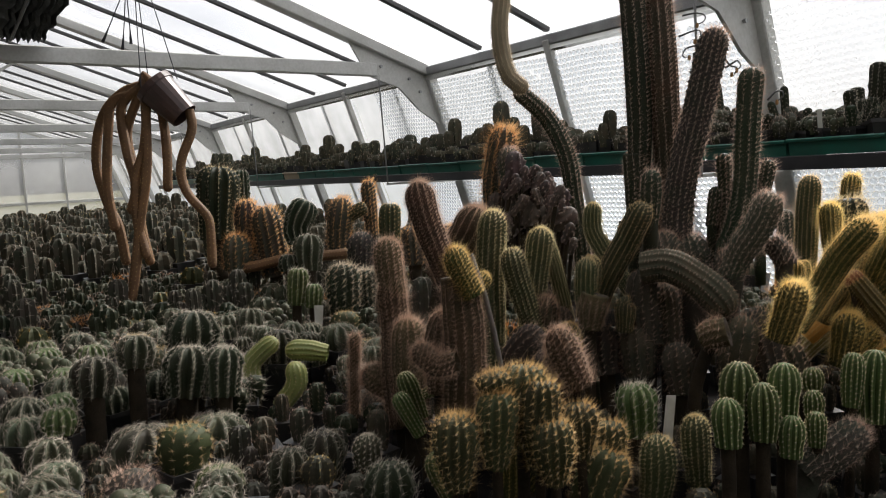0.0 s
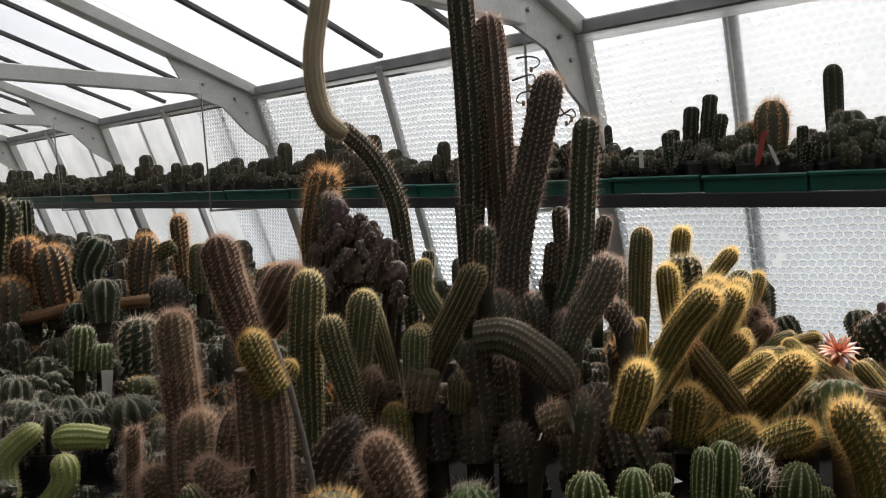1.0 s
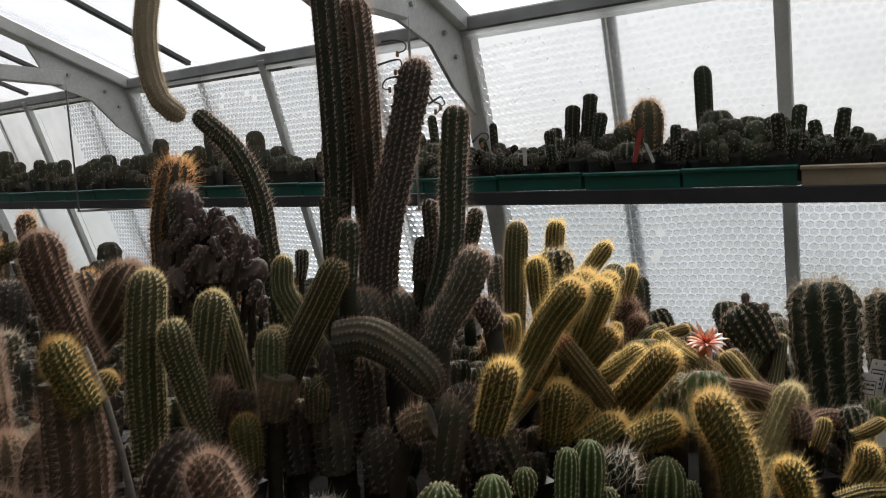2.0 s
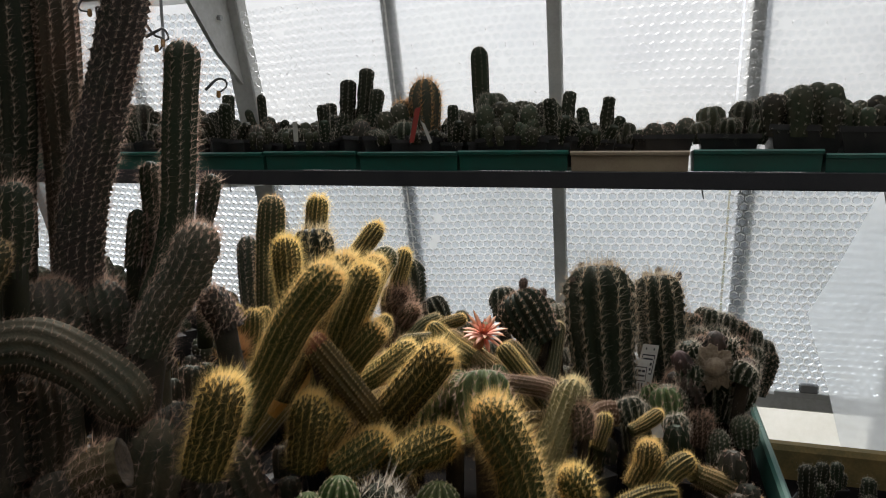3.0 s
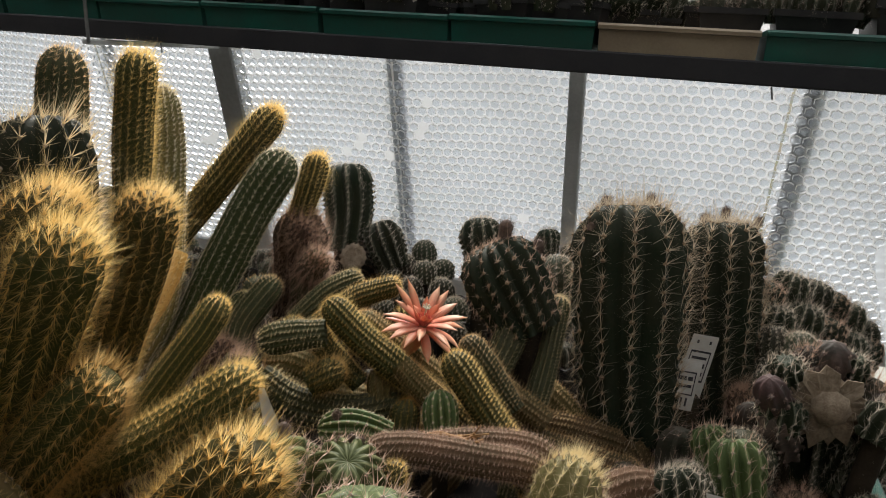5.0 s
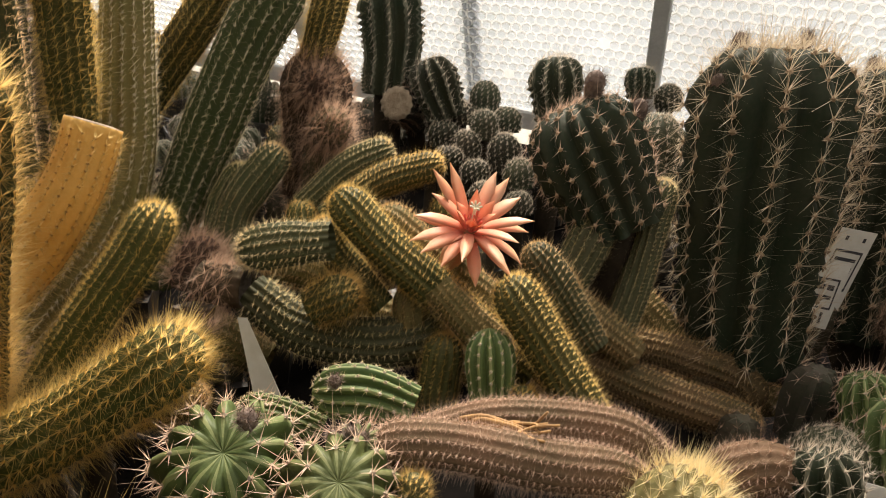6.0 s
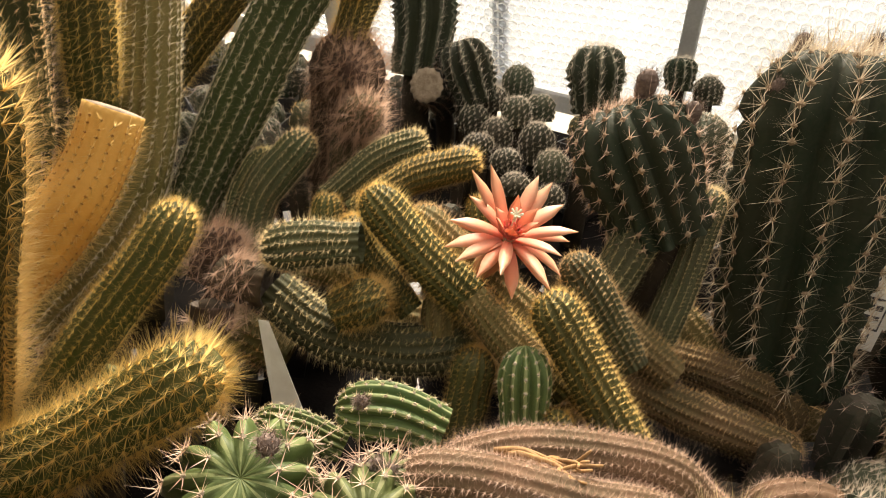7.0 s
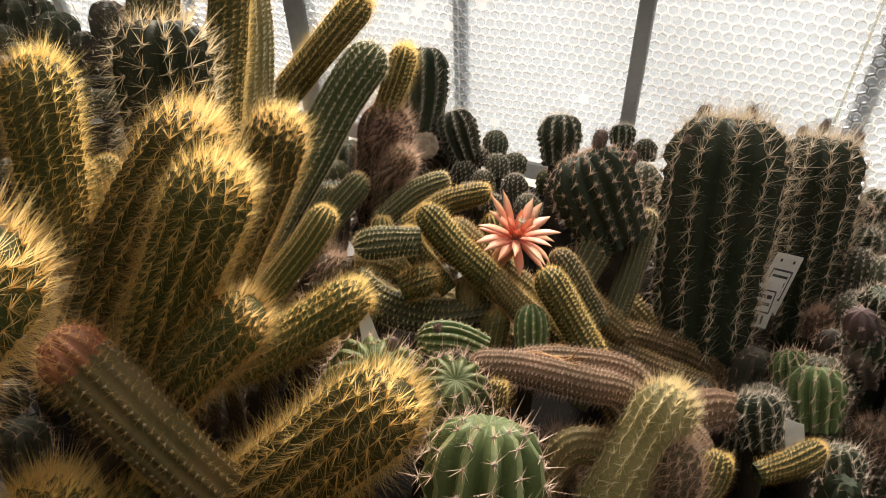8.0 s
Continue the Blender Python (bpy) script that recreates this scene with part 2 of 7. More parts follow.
BUD = material("grey_bud_wool", (0.24, 0.18, 0.15), 0.95, (0.14, 0.10, 0.085), 250, 900, 0.7)
CUT = material("dry_cut_face", (0.34, 0.27, 0.19), 0.9, (0.20, 0.15, 0.10), 120, 500, 0.6)
PETAL = petal_material()
PETAL_CORE = material("pink_stamens", (0.85, 0.22, 0.20), 0.5, (0.9, 0.35, 0.28), 90, 300, 0.1, sheer=0.3)
STYLE_MAT = material("pale_stigma", (0.90, 0.85, 0.65), 0.5, bump=0, sheer=0.2)
DRY = material("withered_flower", (0.26, 0.15, 0.07), 0.9, (0.42, 0.24, 0.09), 80, 300, 0.5)


# ---- mesh helpers ----
def put(name, verts, faces, mats, parent=None, m=None, smooth=False, slots=None):
    """One mesh object from arrays; faces all of one size, or a list of such arrays."""
    me = bpy.data.meshes.new(name)
    groups = faces if isinstance(faces, list) and isinstance(faces[0], np.ndarray) and faces[0].ndim == 2 else [faces]
    groups = [np.asarray(g, dtype=np.int32) for g in groups if len(g)]
    loops = np.concatenate([g.ravel() for g in groups])
    sizes = np.concatenate([np.full(len(g), g.shape[1], dtype=np.int32) for g in groups])
    starts = np.concatenate([[0], np.cumsum(sizes)[:-1]]).astype(np.int32)
    me.vertices.add(len(verts))
    me.vertices.foreach_set("co", np.asarray(verts, dtype=np.float32).ravel())
    me.loops.add(len(loops))
    me.loops.foreach_set("vertex_index", loops)
    me.polygons.add(len(sizes))
    me.polygons.foreach_set("loop_start", starts)
    me.polygons.foreach_set("loop_total", sizes)
    for mt in mats if isinstance(mats, (list, tuple)) else [mats]:
        me.materials.append(mt)
    if slots is not None:
        me.polygons.foreach_set("material_index", np.asarray(slots, dtype=np.int32))
    me.update(calc_edges=True)
    me.polygons.foreach_set("use_smooth", np.full(len(sizes), smooth))
    ob = new(name, me)
    if parent is not None:
        ob.parent = parent
    if m is not None:
        ob.matrix_basis = m
    return ob


def part(name, bm, mat, parent=None, label="", m=None):
    me = bpy.data.meshes.new(name)
    bm.to_mesh(me)
    bm.free()
    me.materials.append(mat)
    ob = new(name, me)
    if parent is not None:
        ob.parent = parent
    if m is not None:
        ob.matrix_basis = m
    if label:
        ob["label"] = label
    return ob


def add_box(bm, a, b, bevel=0.0):
    r = bmesh.ops.create_cube(bm, size=1)
    for v in r["verts"]:
        v.co = Vector([a[i] + (b[i] - a[i]) * (v.co[i] + 0.5) for i in range(3)])
    if bevel:
        es = list({e for v in r["verts"] for e in v.link_edges})
        bmesh.ops.bevel(bm, geom=es, offset=bevel, segments=1, affect="EDGES")


def box_bm(a, b, bevel=0.004):
    bm = bmesh.new()
    add_box(bm, a, b, bevel)
    return bm


def beam_bm(p, q, w, h, bevel=0.004, up=(0, 0, 1)):
    """A bar of section w x h from p to q."""
    p, q = Vector(p), Vector(q)
    d = q - p
    x = d.cross(Vector(up)).normalized()
    y = x.cross(d).normalized()
    bm = bmesh.new()
    add_box(bm, (-w / 2, -h / 2, 0), (w / 2, h / 2, d.length), bevel)
    rot = Matrix((x, y, d.normalized())).transposed().to_4x4()
    bm.transform(Matrix.Translation(p) @ rot)
    return bm


def tube_arrays(points, r, sides=6, rows_per=6):
    path = smooth_path(points, rows_per)
    pos, rad, frames = path_frames(path, r)
    ang = np.linspace(0, 2 * np.pi, sides, endpoint=False)
    ring = np.stack([np.cos(ang), np.sin(ang)], 1)
    v = (pos[:, None] + rad[:, None, None] * (ring[None, :, :1] * frames[0][:, None] + ring[None, :, 1:] * frames[1][:, None])).reshape(-1, 3)
    n = len(pos)
    a, b = np.meshgrid(np.arange(n - 1), np.arange(sides), indexing="ij")
    f = np.stack([a * sides + b, a * sides + (b + 1) % sides, (a + 1) * sides + (b + 1) % sides, (a + 1) * sides + b], -1).reshape(-1, 4)
    caps = np.array([list(range(sides))[::-1], list(range((n - 1) * sides, n * sides))])
    return v, f, caps


def smooth_path(points, rows_per):
    """Catmull-Rom through the points, evened out along its length."""
    p = np.asarray(points, float)
    if len(p) == 2:
        p = np.array([p[0], p.mean(0), p[1]])
    q = np.vstack([2 * p[0] - p[1], p, 2 * p[-1] - p[-2]])
    out = []
    for i in range(1, len(q) - 2):
        for s in np.linspace(0, 1, 12, endpoint=False):
            a, b, c, d = q[i - 1 : i + 3]
            out.append(0.5 * (2 * b + (c - a) * s + (2 * a - 5 * b + 4 * c - d) * s**2 + (3 * b - a - 3 * c + d) * s**3))
    out.append(p[-1])
    out = np.array(out)
    at = np.concatenate([[0], np.cumsum(np.linalg.norm(np.diff(out, axis=0), axis=1))])
    want = np.linspace(0, at[-1], max(3, rows_per * (len(p) - 1) + 1))
    return np.stack([np.interp(want, at, out[:, k]) for k in range(3)], 1)


def path_frames(path, r):
    t = np.gradient(path, axis=0)
    t /= np.linalg.norm(t, axis=1)[:, None]
    u = np.cross(t[0], (0.31, 0.17, 0.93) if abs(t[0][2]) < 0.9 else (1, 0.1, 0))
    u /= np.linalg.norm(u)
    us = []
    for k in range(len(path)):
        u = u - t[k] * (u @ t[k])
        u = u / np.linalg.norm(u)
        us.append(u)
    us = np.array(us)
    return path, np.broadcast_to(np.asarray(r, float), (len(path),)), (us, np.cross(t, us), t)


# ---- cactus generator ----
BENCH_Z = 0.88
rng = np.random.default_rng(5)


def lumps(k, amount):
    x = np.linspace(0, 1, k)
    return 1 + amount * sum(np.sin(x * f + rng.uniform(0, 6)) for f in (4, 9, 17)) / 3


def ribbed(points, r, ribs, depth, gap, cut=False, base=0.75, knob=0.0, twist=0.0, wave=0.05, per=4, most=36, form="soft", hollow=0.12, dome=1.15, dimple=0.0):
    """A ribbed stem through the points: vertices, faces, slots and the areoles (place, outward, along)."""
    p = np.asarray(points, float)
    length = np.linalg.norm(np.diff(p, axis=0), axis=1).sum()
    rows = int(np.clip(length / (gap * 0.55), 10, most))
    path = smooth_path(p, max(4, rows // (max(len(p), 3) - 1)))
    pos, _, (us, vs, ts) = path_frames(path, r)
    s = np.concatenate([[0], np.cumsum(np.linalg.norm(np.diff(pos, axis=0), axis=1))])
    L = s[-1]
    # denser rows at the rounded tip
    n = len(pos)
    frac = np.linspace(0, 1, n)
    if not cut:
        tip = min(r * dome, L * 0.7)
        k = max(4, n // 5)
        at = np.concatenate([np.linspace(0, L - tip, max(n - k, 4), endpoint=False), L - tip + tip * np.sin(np.linspace(0, np.pi / 2, k + 1))])
        grow = np.where(at > L - tip, np.sqrt(np.clip(1 - ((at - (L - tip)) / tip) ** 2, 0, 1)), 1.0)
    else:
        at, grow = np.linspace(0, L, n), np.ones(n)
    pos = np.stack([np.interp(at, s, pos[:, k]) for k in range(3)], 1)
    us = np.stack([np.interp(at, s, us[:, k]) for k in range(3)], 1)
    vs = np.stack([np.interp(at, s, vs[:, k]) for k in range(3)], 1)
    ts = np.stack([np.interp(at, s, ts[:, k]) for k in range(3)], 1)
    rad = r * grow * np.clip(base + (1 - base) * at / max(0.55 * L, 1e-6), None, 1.0) * lumps(len(at), wave)
    rad = np.maximum(rad, r * 0.02)
    if dimple:
        pos = pos - ts * (dimple * r * np.exp(-((rad / (0.38 * r)) ** 2)) * (at > 0.5 * L))[:, None]
    cols = ribs * per
    ang = np.linspace(0, 2 * np.pi, cols, endpoint=False)
    crest = np.abs(np.cos(ang * ribs / 2)) ** 1.6
    if form == "sharp":
        crest = (0.5 + 0.5 * np.cos(ang * ribs)) ** 1.2
    elif form == "fat":
        crest = np.abs(np.cos(ang * ribs / 2)) ** 0.85
    shape = 1 - depth * (1 - crest)
    turn = twist * at / max(L, 1e-6)
    A = ang[None] + turn[:, None]
    phase = np.pi * (np.round(ang * ribs / (2 * np.pi)) % 2)
    pulse = 1 + knob * np.cos(2 * np.pi * at[:, None] / gap + phase[None]) * crest[None]
    R = rad[:, None] * shape[None] * pulse
    out = np.cos(A)[..., None] * us[:, None] + np.sin(A)[..., None] * vs[:, None]
    v = pos[:, None] + R[..., None] * out
    m = len(at)
    a, b = np.meshgrid(np.arange(m - 1), np.arange(cols), indexing="ij")
    f = np.stack([a * cols + b, a * cols + (b + 1) % cols, (a + 1) * cols + (b + 1) % cols, (a + 1) * cols + b], -1).reshape(-1, 4)
    verts = v.reshape(-1, 3)
    faces, slots = [f], [np.zeros(len(f))]
    # the end: a dished cut or a closed tip
    c = len(verts)
    last = (m - 1) * cols + np.arange(cols)
    if cut:
        inner = pos[-1] + (0.62 if hollow < 0.3 else 0.78) * (v[-1] - pos[-1]) + ts[-1] * r * (0.05 if hollow < 0.3 else -0.12)
        core = pos[-1] - ts[-1] * r * hollow
        verts = np.vstack([verts, inner, core[None]])
        ii = c + np.arange(cols)
        q = np.stack([last, np.roll(last, -1), np.roll(ii, -1), ii], -1)
        tri = np.stack([ii, np.roll(ii, -1), np.full(cols, c + cols)], -1)
        faces, slots = [np.vstack([f, q]), tri], [np.zeros(len(f)), np.ones(len(q) + len(tri))]
    else:
        verts = np.vstack([verts, (pos[-1] - ts[-1] * r * 0.01 * (1 if dimple else -1))[None]])
        tri = np.stack([last, np.roll(last, -1), np.full(cols, c)], -1)
        faces, slots = [f, tri], [np.zeros(len(f) + len(tri))]
    # areoles along the crests
    arc = np.concatenate([[0], np.cumsum(np.hypot(np.diff(at), np.diff(rad)))])
    count = max(2, int(arc[-1] / gap))
    spots = []
    for k in range(ribs):
        shift = 0.5 * (k % 2) + (0 if knob else rng.uniform(-0.15, 0.15))
        w = (np.arange(count) + shift + rng.uniform(-0.12, 0.12, count)) * gap
        w = w[(w > 0.03 * arc[-1]) & (w < arc[-1] * (1.0 if not cut else 0.99))]
        if not len(w):
            continue
        col = k * per
        place = np.stack([np.interp(w, arc, v[:, col, j]) for j in range(3)], 1)
        o = np.stack([np.interp(w, arc, out[:, col, j]) for j in range(3)], 1)
        tt = np.stack([np.interp(w, arc, ts[:, j]) for j in range(3)], 1)
        ga = np.interp(w, arc, np.gradient(rad, arc + np.arange(len(arc)) * 1e-9))
        nrm = o * np.sqrt(np.clip(1 - np.clip(-ga, 0, 1) ** 2, 0.0, 1))[:, None] + tt * np.clip(-ga, 0, 1)[:, None]
        nrm /= np.linalg.norm(nrm, axis=1)[:, None] + 1e-9
        spots.append(np.concatenate([place, nrm, tt], 1))
    spots = np.concatenate(spots) if spots else np.zeros((0, 9))
    return verts, faces, np.concatenate(slots), spots


def with_felt(verts, faces, felt, p, b, t2, nrm):
    """Adds a small felt tuft at the foot of each bundle of spines."""
    slots, k = np.zeros(len(faces)), len(p)
    if felt:
        r = felt * rng.uniform(0.75, 1.2, (k, 1))
        pts = np.stack([p + b * r, p + t2 * r, p - b * r, p - t2 * r, p + nrm * r * 0.9], 1).reshape(-1, 3)
        j = len(verts) + np.arange(k) * 5
        tf = np.concatenate([np.stack([j + a, j + (a + 1) % 4, j + 4], 1) for a in range(4)])
        verts, faces, slots = np.vstack([verts, pts]), np.vstack([faces, tf]), np.concatenate([slots, np.ones(len(tf))])
    return verts, faces, slots


def spine_arrays(spots, count, length, width, spread, lean=0.2, felt=0.0, central=0, curve=False):
    """Thin three-sided spines from each areole, and small felt tufts at their feet."""
    k = len(spots)
    if not k:
        return np.zeros((0, 3)), np.zeros((0, 3), int), np.zeros(0)
    p, nrm, t = spots[:, :3], spots[:, 3:6], spots[:, 6:9]
    b = np.cross(nrm, t)
    b /= np.linalg.norm(b, axis=1)[:, None] + 1e-9
    t2 = np.cross(b, nrm)
    V, F, S, off = [], [], [], 0
    n = count + central
    phi = rng.uniform(0, 2 * np.pi, (k, 1)) + np.linspace(0, 2 * np.pi, max(count, 1), endpoint=False)[None] + rng.normal(0, 0.25, (k, max(count, 1)))
    tilt = np.clip(spread + rng.normal(0, 0.26, phi.shape), 0.05, 1.5)
    if central:
        phi = np.concatenate([phi, rng.uniform(0, 6.28, (k, central))], 1)
        tilt = np.concatenate([tilt, rng.uniform(0.0, 0.35, (k, central))], 1)
    d = np.cos(tilt)[..., None] * nrm[:, None] + np.sin(tilt)[..., None] * (np.cos(phi)[..., None] * b[:, None] + np.sin(phi)[..., None] * t2[:, None]) + lean * t[:, None]
    d /= np.linalg.norm(d, axis=2)[..., None]
    ln = length * rng.uniform(0.55, 1.15, phi.shape)
    if central:
        ln[:, count:] *= 1.8
    d, ln = d.reshape(-1, 3), ln.reshape(-1)
    foot = np.repeat(p, n, 0)
    x = np.cross(d, (0.3, 0.5, 0.81))
    x /= np.linalg.norm(x, axis=1)[:, None] + 1e-9
    y = np.cross(d, x)
    w = width * rng.uniform(0.8, 1.2, len(d))[:, None]
    if width < 0.0005:
        verts = np.stack([foot + x * w, foot - x * w, foot + d * ln[:, None]], 1).reshape(-1, 3)
        i = np.arange(len(d)) * 3
        faces = np.stack([i, i + 1, i + 2], 1)
        return with_felt(verts, faces, felt, p, b, t2, nrm)
    v0, v1, v2 = foot + x * w, foot + (-0.5 * x + 0.87 * y) * w, foot + (-0.5 * x - 0.87 * y) * w
    v3 = foot + d * ln[:, None]
    verts = np.stack([v0, v1, v2, v3], 1).reshape(-1, 3)
    i = np.arange(len(d)) * 4
    faces = np.concatenate([np.stack([i, i + 1, i + 3], 1), np.stack([i + 1, i + 2, i + 3], 1), np.stack([i + 2, i, i + 3], 1)])
    return with_felt(verts, faces, felt, p, b, t2, nrm)


# ribs, rib depth, areole gap, spines, length, width, spread, centrals, felt radius, knob, skin, spine, felt
STYLES = {
    "gold": (16, 0.13, 0.0062, 17, 0.0112, 0.00014, 0.85, 4, 0.0007, 0.0, G_OLIVE, S_GOLD, WOOL_GOLD),
    "gold_thin": (15, 0.11, 0.0052, 15, 0.0070, 0.00013, 0.9, 3, 0.0006, 0.0, G_OLIVE, S_GOLD, WOOL_GOLD),
    "brown_tube": (14, 0.09, 0.0048, 15, 0.0066, 0.00012, 1.0, 3, 0.0006, 0.0, G_TUBE, S_TUBE, WOOL),
    "fallen_tube": (14, 0.09, 0.0048, 15, 0.0066, 0.00012, 1.0, 3, 0.0006, 0.0, G_FALLEN, S_STAR, WOOL),
    "club": (16, 0.15, 0.0060, 11, 0.0058, 0.00017, 1.05, 3, 0.0008, 0.0, G_MID, S_TUBE, WOOL),
    "club_pale": (15, 0.14, 0.0054, 11, 0.0062, 0.00016, 1.0, 3, 0.0007, 0.0, G_MID, S_STRAW, WOOL),
    "column": (10, 0.22, 0.0090, 8, 0.0110, 0.00022, 1.0, 2, 0.0013, 0.0, G_DARK, S_PINK, WOOL),
    "column_brown": (12, 0.16, 0.0085, 10, 0.0120, 0.00020, 0.9, 3, 0.0013, 0.0, G_COLUMN, S_PINK, WOOL),
    "old_tube": (14, 0.10, 0.0060, 11, 0.0064, 0.00013, 1.0, 2, 0.0008, 0.0, G_OLD, S_HAIR, WOOL),
    "pink": (17, 0.08, 0.0090, 11, 0.0115, 0.00015, 0.95, 2, 0.0014, 0.11, G_BROWN, S_PINK, WOOL),
    "hairy": (14, 0.07, 0.0066, 20, 0.0120, 0.00014, 0.95, 5, 0.0012, 0.03, G_HAIRY, S_HAIR, BUD),
    "rust": (12, 0.16, 0.0090, 13, 0.0190, 0.00042, 0.8, 4, 0.0014, 0.0, G_BROWN, S_RUST, WOOL),
    "old": (12, 0.20, 0.0100, 9, 0.0095, 0.00022, 1.0, 2, 0.0015, 0.05, G_OLD, S_HAIR, BUD),
    "barrel": (12, 0.24, 0.0130, 13, 0.0210, 0.00036, 1.05, 2, 0.0030, 0.05, G_BARREL, S_TAN, WOOL_BROWN),
    "barrel_small": (15, 0.24, 0.0115, 10, 0.0095, 0.00028, 1.15, 1, 0.0024, 0.05, G_BARREL, S_STAR, WOOL_BROWN),
    "fresh": (13, 0.28, 0.0062, 8, 0.0034, 0.00018, 1.0, 0, 0.0011, 0.0, G_FRESH, S_STRAW, WOOL),
    "fresh_spiny": (12, 0.28, 0.0100, 9, 0.0110, 0.00028, 1.1, 1, 0.0016, 0.04, G_FRESH, S_WHITE, WOOL),
    "star_green": (13, 0.33, 0.0130, 8, 0.0100, 0.00034, 1.2, 1, 0.0017, 0.05, G_GLOBE, S_STAR, WOOL),
    "star": (10, 0.40, 0.0085, 9, 0.0125, 0.00022, 1.15, 0, 0.0013, 0.05, G_BLUE, S_WHITE, BUD),
    "white_nest": (13, 0.20, 0.0120, 12, 0.0190, 0.00028, 1.1, 2, 0.0016, 0.0, G_DARK, S_WHITE, WOOL),
    "mammil": (16, 0.14, 0.0062, 12, 0.0056, 0.00018, 1.1, 1, 0.0012, 0.08, G_BLUE, S_WHITE, WOOL),
    "amber": (14, 0.26, 0.0085, 11, 0.0088, 0.00022, 0.95, 3, 0.0012, 0.06, G_MID, S_AMBER, WOOL),
    "dusky": (11, 0.32, 0.0080, 9, 0.0105, 0.00022, 1.1, 1, 0.0014, 0.08, G_DARK, S_WHITE, WOOL),
    "pale": (12, 0.14, 0.0070, 9, 0.0045, 0.00018, 1.1, 1, 0.0010, 0.0, G_PALE, S_CREAM, WOOL_GOLD),
    "tan": (15, 0.07, 0.0048, 10, 0.0082, 0.00019, 0.75, 2, 0.0010, 0.0, G_TAN, S_GOLD, WOOL_RUST),
    "white_gold": (13, 0.24, 0.0105, 13, 0.0150, 0.00026, 0.85, 3, 0.0018, 0.05, G_DARK, S_STRAW, WOOL),
    "column_olive": (13, 0.16, 0.0042, 8, 0.0040, 0.00013, 1.0, 1, 0.0008, 0.0, G_TUBE, S_GOLD, WOOL),
    "red_tip": (13, 0.16, 0.0040, 9, 0.0050, 0.00013, 0.9, 2, 0.0006, 0.0, G_RED, S_RUST, WOOL_RUST),
    "straw": (16, 0.13, 0.0050, 11, 0.0058, 0.00017, 1.05, 1, 0.0011, 0.0, G_STRAW, S_CREAM, WOOL),
    "straw_club": (15, 0.14, 0.0060, 11, 0.0088, 0.00018, 0.95, 3, 0.0009, 0.0, G_CLUB, S_STRAW, WOOL),
    "dotted": (17, 0.15, 0.0058, 10, 0.0062, 0.00017, 1.1, 2, 0.0012, 0.0, G_DOT, S_CREAM, WOOL),
    "knobby": (8, 0.22, 0.0130, 6, 0.0055, 0.00030, 1.0, 0, 0.0026, 0.16, G_KNOB, S_PINK, BUD),
    "tail": (12, 0.04, 0.0036, 14, 0.0050, 0.00014, 0.9, 2, 0.0005, 0.0, G_TAIL, S_TAIL, WOOL),
    "vine": (8, 0.05, 0.0100, 8, 0.0050, 0.00018, 1.0, 0, 0.0007, 0.0, G_VINE, S_GOLD, WOOL_GOLD),
}
SHARP = ("star", "dusky", "white_gold", "column")
FAT = ("star_green", "fresh_spiny", "fresh", "barrel", "barrel_small", "amber")
GLOBES = ("star", "star_green", "dusky", "barrel", "barrel_small", "fresh_spiny", "white_gold", "amber")


def rib_form(style):
    """Rib section, crown height and the hollow in the crown of a style."""
    form = "sharp" if style in SHARP else "fat" if style in FAT else "soft"
    return dict(form=form, dome=0.9 if style in GLOBES else 1.15, dimple=0.22 if style in GLOBES else 0.0)


BY_GIRTH = ("gold", "gold_thin", "straw", "straw_club", "fallen_tube", "club", "club_pale", "brown_tube", "tan", "dotted")
PALE_RIBS = ("star_green", "fresh_spiny", "star", "fresh", "dusky")
PER_RIB = {"star_green": 8, "fresh_spiny": 8, "barrel": 6, "barrel_small": 6, "fresh": 8, "star": 8, "dusky": 8, "white_gold": 6}
TAKEN = []
TUFTED = ("column_brown", "amber", "gold", "gold_thin", "straw", "straw_club", "brown_tube", "club_pale", "rust", "hairy", "pink")


def crest_slots(slots, f, ribs, per):
    """Gives the two strips beside each rib's crest the third material."""
    col = np.arange(len(f[0]))[: (len(f[0]) // (ribs * per)) * ribs * per] % per
    slots[: len(col)][(col == 0) | (col == per - 1)] = 2
    return slots


